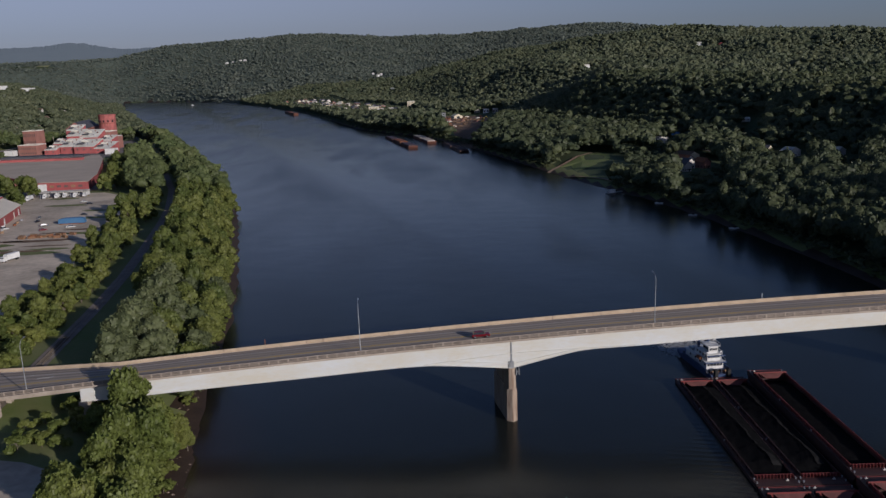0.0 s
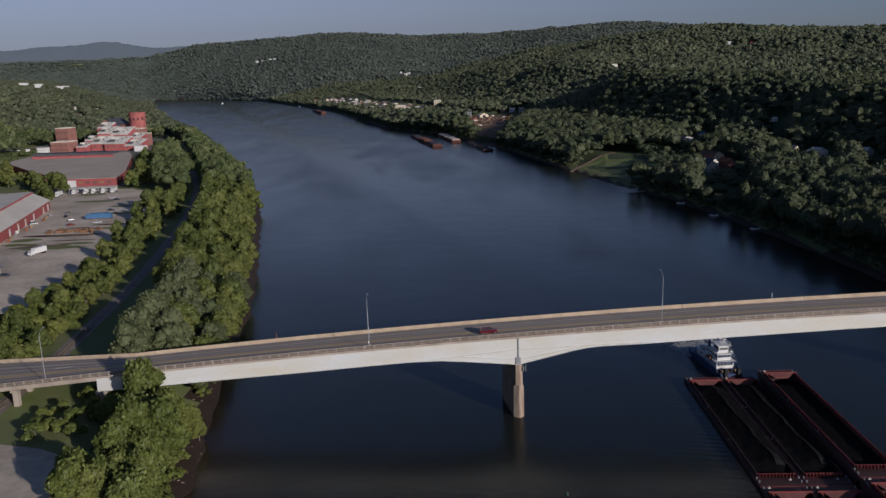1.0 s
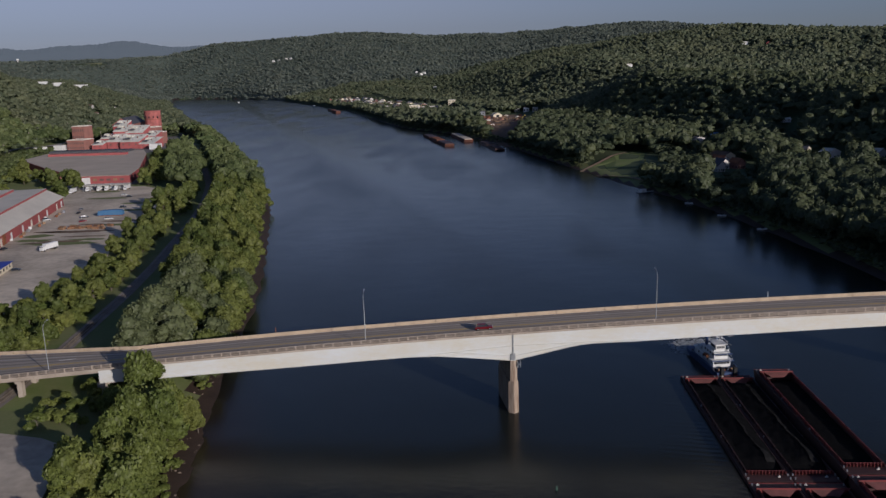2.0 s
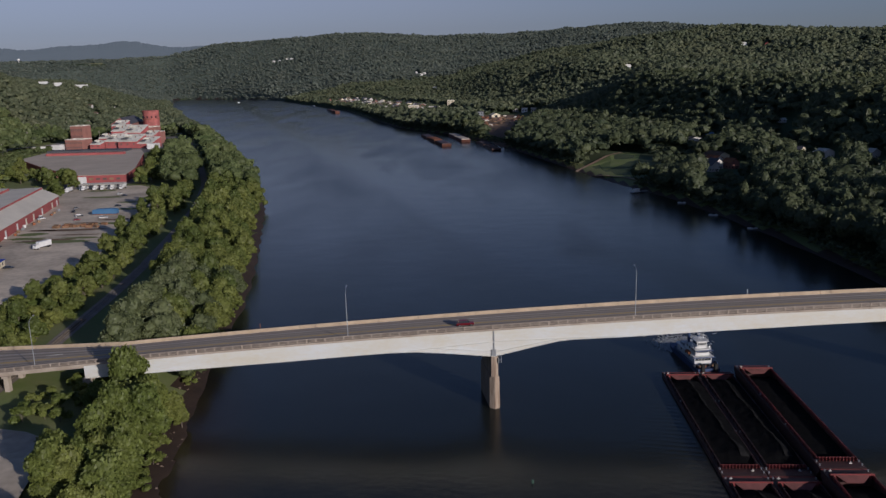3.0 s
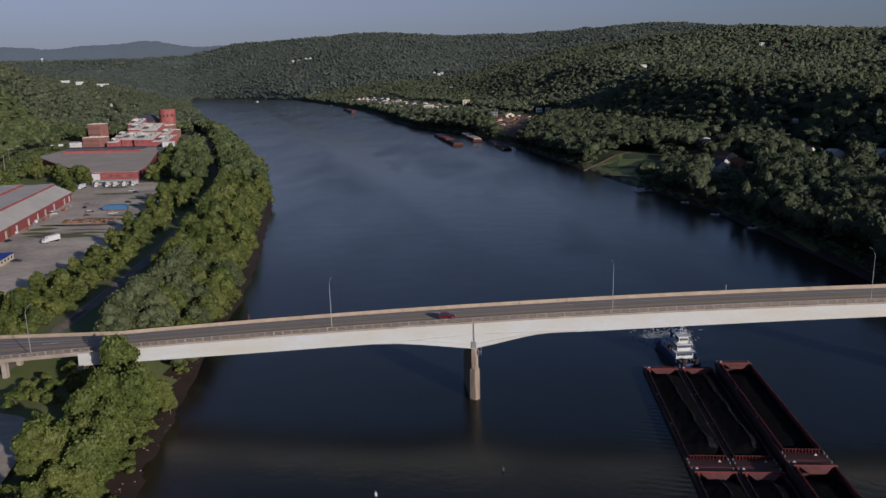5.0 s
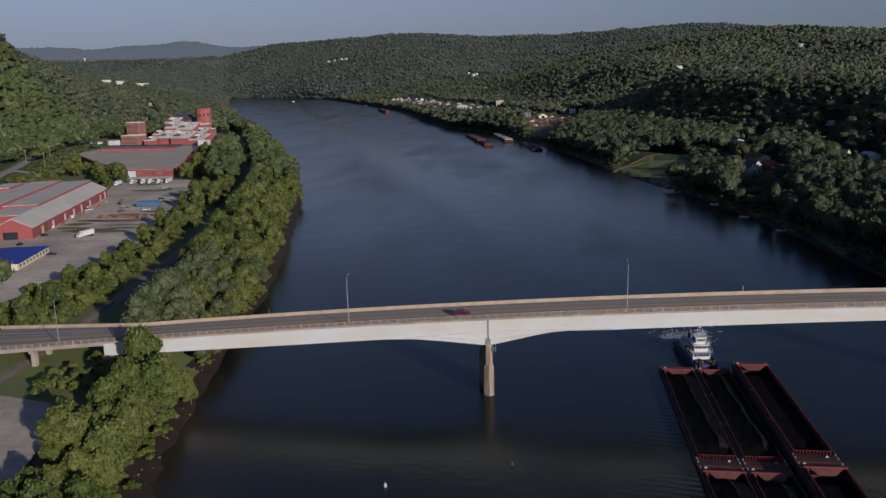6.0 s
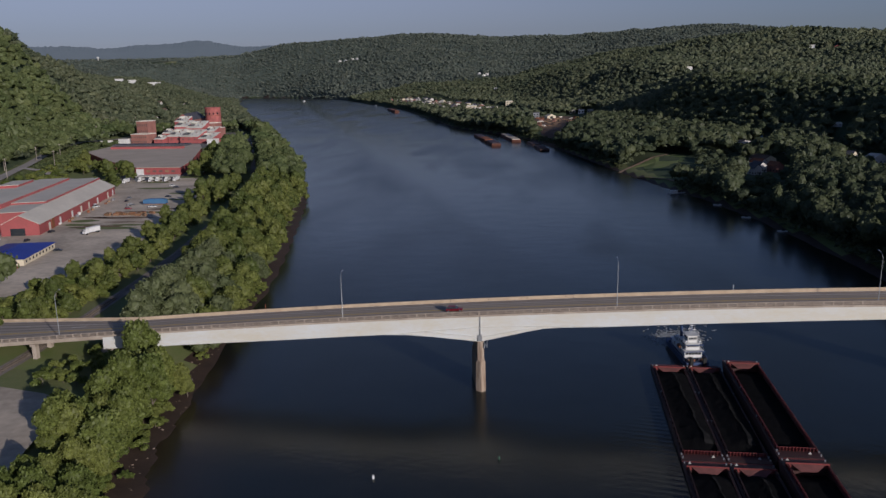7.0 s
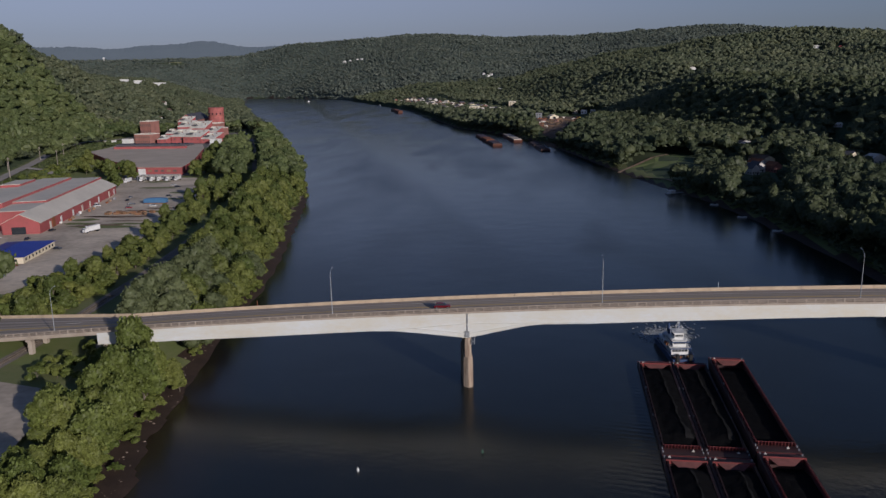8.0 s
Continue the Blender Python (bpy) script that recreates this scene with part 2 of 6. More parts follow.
NAVY = material("navy_hull_paint", (0.025, 0.055, 0.15), (0.03, 0.05, 0.11), 0.5)
RED_WALL = material("red_painted_steel", (0.33, 0.088, 0.086), (0.25, 0.075, 0.07), 0.7, scale=0.12, fine=1.0)
BRICK = material("red_brick", (0.31, 0.15, 0.12), (0.23, 0.11, 0.09), 0.85, scale=0.12, fine=1.2)
TOWER_BRICK = material("patched_tower_brick", (0.42, 0.135, 0.12), (0.20, 0.075, 0.065), 0.85, scale=0.16, fine=0.7, bump=0.3)
PINK_RED = material("sun_faded_red_wall", (0.40, 0.112, 0.108), (0.28, 0.09, 0.085), 0.8, scale=0.1, fine=0.8)
ROOF_GREY = material("grey_sheet_roof", (0.61, 0.57, 0.48), (0.50, 0.465, 0.395), 0.7, scale=0.05, fine=0.7)
ROOF_TAR = material("flat_tar_roof", (0.52, 0.445, 0.355), (0.41, 0.35, 0.28), 0.9, scale=0.04, fine=0.5)
ROOF_WHITE = material("white_roof_sheet", (0.76, 0.74, 0.65), (0.52, 0.50, 0.43), 0.7, scale=0.10, fine=0.6)
ROOF_DARK = material("dark_slate_roof", (0.06, 0.06, 0.07), (0.09, 0.09, 0.10), 0.7, scale=0.1)
ROOF_BROWN = material("brown_shingle_roof", (0.16, 0.11, 0.08), (0.11, 0.08, 0.06), 0.85, scale=0.2, spread=0.3)
ROOF_BLUE = material("blue_metal_roof", (0.02, 0.035, 0.26), (0.03, 0.05, 0.30), 0.5, scale=0.1)
TARP_BLUE = material("blue_tarpaulin", (0.045, 0.13, 0.26), (0.07, 0.16, 0.28), 0.6, scale=0.3)
CREAM = material("cream_wall", (0.62, 0.55, 0.40), (0.52, 0.46, 0.34), 0.8, scale=0.2)
SIDING = material("pale_house_siding", (0.56, 0.54, 0.50), (0.38, 0.36, 0.32), 0.8, scale=0.2, spread=0.4)
BARGE_RUST = material("brown_rusty_hull", (0.17, 0.072, 0.05), (0.10, 0.05, 0.038), 0.85, scale=0.25, fine=1.5)
RUST = material("rusty_steel", (0.26, 0.10, 0.045), (0.15, 0.065, 0.035), 0.85, scale=0.4, fine=2.0)
TIMBER = material("stacked_timber", (0.28, 0.185, 0.11), (0.18, 0.12, 0.07), 0.85, scale=0.5, fine=3.0)
BARK = material("bark", (0.10, 0.08, 0.06), (0.17, 0.145, 0.115), 0.95, scale=0.6, fine=4.0, bump=0.6)
WOOD_POLE = material("weathered_pole_wood", (0.36, 0.32, 0.27), (0.27, 0.235, 0.195), 0.9, scale=0.6)
CAR_RED = material("metallic_red_car_paint", (0.20, 0.012, 0.02), (0.16, 0.01, 0.018), 0.3, 0.3)
CAR_DARK = material("dark_car_paint", (0.03, 0.035, 0.05), (0.025, 0.03, 0.04), 0.3, 0.3)
EARTH = material("bare_brown_earth", (0.19, 0.12, 0.08), (0.12, 0.085, 0.055), 0.95, scale=0.06, fine=0.7, bump=0.4)
TRACK = material("trodden_sandy_earth", (0.34, 0.24, 0.16), (0.24, 0.17, 0.11), 0.95, scale=0.2, fine=1.0)
GREEN_PAINT = material("dark_green_paint", (0.03, 0.08, 0.05), (0.04, 0.09, 0.06), 0.6)
YELLOW_PAINT = material("yellow_machine_paint", (0.55, 0.42, 0.06), (0.42, 0.32, 0.06), 0.6)
FOAM = material("prop_wash_foam", (0.52, 0.52, 0.50), (0.15, 0.165, 0.16), 0.6, scale=0.6, fine=2.0)
PIER_STONE = material("stained_pier_concrete", (0.42, 0.345, 0.265), (0.20, 0.14, 0.10), 0.85, scale=1.1, fine=4.0, stretch=(1, 1, 0.12), bump=0.2)
# ground under the woods, darkened in colour for the shade beneath crowns
FLOOR = material("shaded_forest_floor", (0.055, 0.08, 0.036), (0.08, 0.10, 0.05), 0.95, scale=0.05, fine=0.5)
ROCK = material("bank_rock", (0.28, 0.22, 0.17), (0.17, 0.13, 0.10), 0.9, scale=0.6, fine=3.0, bump=0.5)
LEAF_NEAR = foliage("bank_tree_leaves", (0.108, 0.146, 0.032), (0.178, 0.212, 0.048), (0.25, 0.252, 0.064), True, fine=0.5, bump=0)
# near leaf colours darkened to carry the shade along the belt
LEAF_BELT_SHADED = foliage("shaded_belt_leaves", (0.082, 0.112, 0.026), (0.148, 0.178, 0.042), (0.218, 0.228, 0.058), True, fine=0.5, bump=0)
LEAF_SILVER = foliage("silver_maple_leaves", (0.088, 0.112, 0.046), (0.135, 0.162, 0.07), (0.20, 0.216, 0.10), True, fine=0.5, bump=0)
# shade and haze of the right bank are put into these leaf colours
LEAF_WOODS_SHADED = foliage("shaded_woodland_leaves", (0.052, 0.073, 0.041), (0.086, 0.108, 0.052), (0.136, 0.143, 0.061), fine=0.5, dist=0.4)
# warmer copy: the left hill's sunlit tone is put into the colour
LEAF_HILL_LIT = foliage("sunlit_hill_leaves", (0.080, 0.112, 0.040), (0.124, 0.160, 0.054), (0.185, 0.20, 0.078), fine=0.5, dist=0.4)
# both far leaf sets have distance haze mixed in as paler, bluer colour
LEAF_FAR_HAZED = foliage("hazed_far_leaves", (0.072, 0.096, 0.056), (0.128, 0.152, 0.082), (0.190, 0.192, 0.10), fine=0.3, dist=0.8)
LEAF_RIM_HAZED = foliage("hazed_distant_leaves", (0.098, 0.124, 0.104), (0.138, 0.164, 0.128), (0.175, 0.188, 0.142), fine=0.15, dist=1.2)


# distance haze for the backdrop: blue-grey emission over a dull base
HAZE = bpy.data.materials.new("far_ridge_haze_glow")
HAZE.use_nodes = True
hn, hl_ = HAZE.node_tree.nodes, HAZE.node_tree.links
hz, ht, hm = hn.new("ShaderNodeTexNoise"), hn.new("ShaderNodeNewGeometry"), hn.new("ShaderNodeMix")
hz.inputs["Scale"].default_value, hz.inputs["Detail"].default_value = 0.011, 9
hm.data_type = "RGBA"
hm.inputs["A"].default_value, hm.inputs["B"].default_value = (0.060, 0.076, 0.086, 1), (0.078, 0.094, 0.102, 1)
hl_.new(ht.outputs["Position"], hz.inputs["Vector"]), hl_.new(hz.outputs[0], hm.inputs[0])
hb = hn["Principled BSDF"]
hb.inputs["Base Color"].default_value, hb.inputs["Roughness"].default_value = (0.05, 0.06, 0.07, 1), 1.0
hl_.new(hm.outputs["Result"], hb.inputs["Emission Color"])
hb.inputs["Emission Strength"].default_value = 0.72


# ---- shared builders ----
def box(bm, x0, x1, y0, y1, z0, z1):
    v = [bm.verts.new(p) for p in ((x0, y0, z0), (x1, y0, z0), (x1, y1, z0), (x0, y1, z0), (x0, y0, z1), (x1, y0, z1), (x1, y1, z1), (x0, y1, z1))]
    for f in ((0, 3, 2, 1), (4, 5, 6, 7), (0, 1, 5, 4), (1, 2, 6, 5), (2, 3, 7, 6), (3, 0, 4, 7)):
        bm.faces.new([v[i] for i in f])
    return v


def prism(bm, outline, y0, y1):
    """An (x, z) outline drawn out along y."""
    a, b = [bm.verts.new((x, y0, z)) for x, z in outline], [bm.verts.new((x, y1, z)) for x, z in outline]
    k = len(outline)
    bm.faces.new(a), bm.faces.new(b[::-1])
    for i in range(k):
        bm.faces.new((a[i], b[i], b[(i + 1) % k], a[(i + 1) % k]))


def tube(bm, points, radii, sides=8):
    """A tapered tube through points."""
    rings = []
    for i, p in enumerate(points):
        p = Vector(p)
        d = (Vector(points[min(i + 1, len(points) - 1)]) - Vector(points[max(i - 1, 0)])).normalized()
        s = d.orthogonal().normalized()
        u = d.cross(s)
        rings.append([bm.verts.new(p + radii[i] * (math.cos(a) * s + math.sin(a) * u)) for a in (2 * math.pi * k / sides for k in range(sides))])
    for r, q in zip(rings, rings[1:]):
        for k in range(sides):
            bm.faces.new((r[k], r[(k + 1) % sides], q[(k + 1) % sides], q[k]))
    bm.faces.new(rings[0][::-1]), bm.faces.new(rings[-1])


def ribbon(bm, points, width, lift=0.0, ground=None):
    """A flat strip along (x, y) points, laid on the ground."""
    rows = []
    for i, (x, y) in enumerate(points):
        x2, y2 = points[min(i + 1, len(points) - 1)]
        x1, y1 = points[max(i - 1, 0)]
        k = math.hypot(x2 - x1, y2 - y1)
        nx, ny = -(y2 - y1) / k * width / 2, (x2 - x1) / k * width / 2
        rows.append([bm.verts.new((x + s * nx, y + s * ny, (ground(x, y) if ground else 0) + lift)) for s in (-1, 1)])
    for a, b in zip(rows, rows[1:]):
        bm.faces.new((a[0], a[1], b[1], b[0]))


def mesh_of(bm, name, mat, smooth=False):
    me = bpy.data.meshes.new(name)
    bmesh.ops.recalc_face_normals(bm, faces=bm.faces[:])
    bm.to_mesh(me)
    bm.free()
    me.materials.append(mat)
    if smooth:
        me.shade_smooth()
    return me


def thing(name, label, category, m=None, group="", kind=""):
    ob = tagged(new(name), label, category, group, kind)
    if m is not None:
        ob.matrix_world = m
    return ob


def part(name, bm, mat, parent, label="", smooth=False):
    ob = new(name, mesh_of(bm, name, mat, smooth))
    ob.parent = parent
    return tagged(ob, label) if label else ob


def share(name, me, parent, m=None):
    ob = new(name, me)
    ob.parent = parent
    if m is not None:
        ob.matrix_local = m
    return ob


def single(name, bm, mat, label, category, kind="", smooth=False):
    return tagged(new(name, mesh_of(bm, name, mat, smooth)), label, category, kind=kind)


def numpy_mesh(name, verts, tris, mat, smooth=True):
    me = bpy.data.meshes.new(name)
    me.vertices.add(len(verts))
    me.vertices.foreach_set("co", np.ascontiguousarray(verts, dtype=np.float32).ravel())
    k = tris.shape[1]
    me.loops.add(tris.size)
    me.loops.foreach_set("vertex_index", np.ascontiguousarray(tris, dtype=np.int32).ravel())
    me.polygons.add(len(tris))
    me.polygons.foreach_set("loop_start", np.arange(0, tris.size, k, dtype=np.int32))
    me.polygons.foreach_set("use_smooth", np.full(len(tris), smooth))
    me.update(calc_edges=True)
    me.materials.append(mat)
    return me


# ---- lie of the land ----
LEFT_Y = np.array([-700, -73, -31, 25, 110, 161, 235, 369, 467, 660, 942, 1285, 2095, 3000, 3900, 5500, 6400, 7500, 9300])
LEFT_X = np.array([-20, -84, -91, -94, -103, -111, -125, -152, -177, -240, -340, -480, -790, -1115, -1410, -1965, -2520, -3150, -3560])
RIGHT_Y = np.array([-700, 100, 195, 291, 374, 448, 578, 770, 920, 1049, 1273, 2080, 3072, 3604, 4224, 5517, 6770, 8188, 9225])
RIGHT_X = np.array([150, 178, 174, 165, 153, 133, 107, 72, 40, 4, -106, -304, -666, -850, -1102, -1577, -2160, -2887, -3437])
FOOT_Y = np.array([-700, 300, 600, 820, 1200, 1500, 1800, 2300, 3200, 4700, 5800])
FOOT_X = np.array([420, 415, 350, 300, 195, 115, 40, -90, -450, -1050, -1500])
RIDGE_Y = np.array([-700, -260, -60, 200, 430, 800, 1300, 2100, 2500, 3300, 3900, 5200])
RIDGE_H = np.array([50, 55, 60, 64, 66, 68, 92, 170, 188, 212, 234, 300])
HILL_Y = np.array([-700, 100, 414, 544, 738, 828, 1000, 1300, 1600, 2100, 4700])
RISE_U = np.array([-0.44, -0.41, -0.38, -0.343, -0.309, -0.275, -0.25, -0.232, -0.18, -0.14, -0.10, -0.03, 0.06, 0.12])
RISE_AT = np.array([4300, 4340, 4420, 4460, 4370, 4190, 4000, 3830, 3400, 2950, 2600, 2400, 2300, 2300])
RISE_END = np.array([4830, 4840, 4870, 4890, 4880, 4860, 4840, 4830, 4830, 4830, 4830, 4830, 4830, 4830])
SKY_U = np.array([-0.60, -0.42, -0.34, -0.30, -0.279, -0.237, -0.181, -0.14, -0.10, -0.059, -0.019, 0.021, 0.06, 0.125, 0.2])
SKY_H = np.array([200, 203, 214, 252, 276, 286, 304, 317, 323, 312, 296, 297, 297, 305, 305])
HILL_X = np.array([-400, -410, -442, -492, -577, -600, -640, -690, -722, -1020, -2900])


def step(x, a, b):
    t = np.clip((x - a) / (b - a), 0, 1)
    return t * t * (3 - 2 * t)


def waves(x, y, s):
    return np.sin(x / s + 1.3 * np.sin(y / s * 0.7)) * np.cos(y / s * 0.9 + 0.8 * np.sin(x / s * 0.6 + 2))


def height(x, y):
    """The ground's height in metres over the river, for numbers or arrays."""
    x, y = np.asarray(x, float), np.asarray(y, float)
    dl, dr = np.interp(y, LEFT_Y, LEFT_X) - x, x - np.interp(y, RIGHT_Y, RIGHT_X)
    left = 2.6 * step(dl, -2, 7) + 5.4 * step(dl, 5, 26)
    right = 2.6 * step(dr, -2, 8) + 7.0 * step(dr, 6, 60)
    hl = np.interp(y, HILL_Y, HILL_X) - x
    left = left + 6 * step(hl, -80, -8) * step(y, 250, 400) * step(y, 1300, 1000) + (157 * step(hl, -4, 172) + 10 * waves(x, y, 60) * step(hl, 60, 250)) * (1 - 0.24 * step(y, 960, 1130) - 0.33 * step(y, 1130, 1500) - 0.33 * step(y, 1600, 2200)) * step(y, -100, 350)
    hr = x - np.interp(y, FOOT_Y, FOOT_X)
    top = np.interp(y, RIDGE_Y, RIDGE_H) * (1 - 0.30 * step(x, 1050, 1600)) + 45 * step(x, 300, 750) * step(y, 3200, 3900)
    scarp, wide = step(y, 1500, 1100), step(y, 1900, 3600)
    right = right + top * ((0.62 + 0.1 * scarp) * step(hr, -30, 330 - 215 * scarp + 750 * wide) + (0.38 - 0.1 * scarp) * step(hr, 250, 800 + 1100 * wide)) + (12 * waves(x, y, 120) + 7 * waves(x, y, 57)) * step(hr, 60, 300)
    # two hills outside the view, added to cast shade on the right bank
    for hx, hy, hh, hw in ((540, -130, 100, 110), (760, 180, 110, 120)):
        right = right + hh * np.exp(-((x - hx) ** 2 + (y - hy) ** 2) / (2 * hw * hw) * 1.0) * step(dr, 60, 260)
    far = np.hypot(x, y)
    u = x / (y + 300)
    rim = (45 * step(far, 1900, 2600) + 40 * step(far, 2700, 3500) + 22 * np.sin(far / 190 + x / 700) * step(far, 1900, 2500)) * step(x, -100, -800) * step(far, 4500, 3900)
    bed = -5.0 + 0 * x
    flat = np.interp(y, [-140, -64, -43, -15, 26], [10, 7.6, 6.4, 4.8, 0]) * (1 + 0.18 * np.sin(y / 5.3 + 0.8) + 0.12 * np.sin(y / 2.9))
    left = left + 0.4 * step(flat, 0, 4) * step(dl, 14, -2)
    land = np.where(dl > -2, left, np.where(dr > -2, right, bed))
    near_l, near_r = step(dl, -14 - flat, -2 - flat), step(dr, -14, -2)
    shelf = 0.4 * step(flat, 0, 4) * np.clip((dl + 2 + flat) / np.maximum(flat, 0.1), 0, 1)
    land = np.where((dl <= -2) & (dr <= -2), bed * (1 - np.maximum(near_l, near_r)) + shelf, land)
    m = np.maximum(np.interp(y, LEFT_Y, LEFT_X) - x, dr)
    land = land + rim * step(m, 30, 420)
    # upper valley: heights fitted to skyline angles from the camera, with small folds
    away = np.hypot(x, y + 225)
    q = np.clip((away - np.interp(u, RISE_U, RISE_AT)) / (np.interp(u, RISE_U, RISE_END) - np.interp(u, RISE_U, RISE_AT)), 0, 1)
    low, high = -83 / np.interp(u, RISE_U, RISE_AT), (np.interp(u, SKY_U, SKY_H) - 95) / 4830
    rise = 95 + away * (low + (high - low) * q ** 1.25) + (7 * np.sin(far / 58 + 1.8 * waves(x, y, 260)) + 6 * waves(x + far, y, 140) + 4 * waves(x, y, 61)) * step(q, 0.02, 0.2) * (1 - 0.5 * step(q, 0.8, 1))
    return np.where(q > 0, land + (np.maximum(land, rise) - land) * np.maximum(step(m, 10, 520), step(q, 0, 0.08) * step(u, -0.04, -0.11)) * step(u, 0.24, 0.14), land)


def grid_axis(dense_lo, dense_hi, fine, lo, hi, grow):
    a, s = [dense_lo], fine
    while a[-1] > lo:
        s = min(s * grow, 42)
        a.append(a[-1] - s)
    b, s = list(np.arange(dense_lo + fine, dense_hi, fine)), fine
    while b[-1] < hi:
        s = min(s * grow, 42)
        b.append(b[-1] + s)
    return np.array(a[::-1] + b)


gx, gy = grid_axis(-640, 260, 5.0, -3900, 3400, 1.06), grid_axis(-120, 640, 5.0, -800, 5300, 1.05)
GX, GY = np.meshgrid(gx, gy)
co = np.stack([GX, GY, height(GX, GY)], -1).reshape(-1, 3)
idx = np.arange(co.shape[0]).reshape(GX.shape)
quads = np.stack([idx[:-1, :-1], idx[:-1, 1:], idx[1:, 1:], idx[1:, :-1]], -1).reshape(-1, 4)
ground = tagged(new("ground", numpy_mesh("ground", co, quads, GRASS)), "green and brown valley floor with wooded hills on both sides", "ground", kind="structure")
ground.data.materials.append(MUD)
gc = co[quads].mean(1)
dl, dr = np.interp(gc[:, 1], LEFT_Y, LEFT_X) - gc[:, 0], gc[:, 0] - np.interp(gc[:, 1], RIGHT_Y, RIGHT_X)
ground.data.materials.append(FLOOR)
wooded = (gc[:, 0] - np.interp(gc[:, 1], FOOT_Y, FOOT_X) > -60) | (np.interp(gc[:, 1], HILL_Y, HILL_X) - gc[:, 0] > 0) | (gc[:, 1] > 2450) | (dr > 14) & (gc[:, 1] < 900)
ground.data.polygons.foreach_set("material_index", np.where((dl < 4) & (dr < 3) & (gc[:, 2] < 4), 1, np.where(wooded, 2, 0)).astype(np.int32))

bm = bmesh.new()
bmesh.ops.create_grid(bm, x_segments=8, y_segments=8, size=1)
bmesh.ops.transform(bm, matrix=Matrix.Translation((-250, 2200, 0)) @ Matrix.Diagonal((3550, 3000, 1, 1)), verts=bm.verts)
single("water", bm, WATER, "dark blue river water with faint ripples", "river", "structure")

# backdrop ridge beyond the last woods, its haze painted on as a glow
rr = np.random.RandomState(4)
A = np.linspace(-0.66, 0.02, 900)
U = np.tan(A)
crest = 298 + 20 * np.exp(-((U + 0.40) / 0.032) ** 2) + 8 * np.sin(A * 31 + 1) + 5 * np.sin(A * 83) + 22 * step(U, -0.28, -0.18) - 40 * step(U, -0.12, -0.02)
treetops = np.convolve(rr.uniform(-5, 5, A.size), np.ones(3) / 3, 'same')
rows = [(5000, 0.40), (5050, 0.72), (5085, 0.9), (5110, 1.0), (5118, 0.6)]
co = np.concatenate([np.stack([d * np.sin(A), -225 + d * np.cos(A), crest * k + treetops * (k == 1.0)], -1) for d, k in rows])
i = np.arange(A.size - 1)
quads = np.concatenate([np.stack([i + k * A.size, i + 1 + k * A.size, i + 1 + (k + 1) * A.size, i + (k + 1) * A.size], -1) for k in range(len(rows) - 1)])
tagged(new("backdrop", numpy_mesh("backdrop", co, quads, HAZE, False)), "wooded ridge on the horizon with haze painted as blue-grey glow", "backdrop", kind="structure")


# ---- the bridge ----
def crown_z(x):
    """Top of the girders along the bridge."""
    if x < -134:
        return 14.62 + 0.0848 * (x + 134)
    return 23.65 + 0.05 * x - 0.00013 * x * x


SOFFIT = ((-118, 12.2), (-90, 14.0), (-59, 15.9), (-41, 17.1), (-30, 17.75), (-22, 17.85), (-14, 17.3), (0, 16.0), (10.3, 18.4), (15, 19.5), (18.7, 20.2), (23, 20.6), (35, 20.9), (60, 22.0), (91, 23.2), (116, 24.0), (135, 23.8), (150, 20.5), (165, 24.0), (200, 25.2), (230, 26.0))
SPAN = [x for x in range(-118, 231, 4)] + [230]


def soffit_z(x):
    return float(np.interp(x, [p[0] for p in SOFFIT], [p[1] for p in SOFFIT]))


def flare(x, y):
    """The road widens on its upstream side towards the left bank."""
    return y + max(0.0, -112 - x) * 0.2 * min(1.0, max(0.0, (y - 0.4) / 12.0))


def along(bm, xs, y0, y1, low, high):
    """A beam along x between two y, whose low and high edges follow functions of x."""
    rings = [[bm.verts.new(p) for p in ((x, flare(x, y0), low(x)), (x, flare(x, y1), low(x)), (x, flare(x, y1), high(x)), (x, flare(x, y0), high(x)))] for x in xs]
    for a, b in zip(rings, rings[1:]):
        for i in range(4):
            j = (i + 1) % 4
            bm.faces.new((a[i], b[i], b[j], a[j]))
    bm.faces.new(rings[0][::-1]), bm.faces.new(rings[-1])


bridge = thing("bridge", "long two-lane road bridge with pale haunched steel girders and concrete piers", "bridge")
for y in (-1.2, 3.4, 8.2, 12.8):
    bm = bmesh.new()
    xs = sorted(set(SPAN + [p[0] for p in SOFFIT]))
    along(bm, xs, y - 0.12, y + 0.12, soffit_z, crown_z)
    along(bm, xs, y - 0.42, y + 0.42, lambda x: soffit_z(x) - 0.09, lambda x: soffit_z(x) + 0.03)
    girder = part("girder", bm, PALE_PAINT, bridge, "pale painted plate girder, deeper over the pier")
    if y < 0:
        bm = bmesh.new()
        along(bm, [-24, -12, 0], y - 0.42, y - 0.121, lambda x: crown_z(x) - 4.35 + 0.9 * (x + 24) / 24, lambda x: crown_z(x) - 4.2 + 0.9 * (x + 24) / 24)
        along(bm, [0, 10, 24, 36], y - 0.42, y - 0.121, lambda x: crown_z(x) - 3.45 - 0.75 * x / 36, lambda x: crown_z(x) - 3.3 - 0.75 * x / 36)
        along(bm, [-16, -8, -0.4], y - 0.42, y - 0.121, lambda x: soffit_z(x) + 1.1, lambda x: soffit_z(x) + 1.28)
        along(bm, [0.4, 9, 18], y - 0.42, y - 0.121, lambda x: soffit_z(x) + 1.1 - 0.04 * x, lambda x: soffit_z(x) + 1.28 - 0.04 * x)
        part("stiffener", bm, PALE_PAINT, girder)
        bm = bmesh.new()
        box(bm, -0.22, 0.12, y - 0.34, y - 0.121, 17.9, 23.5)
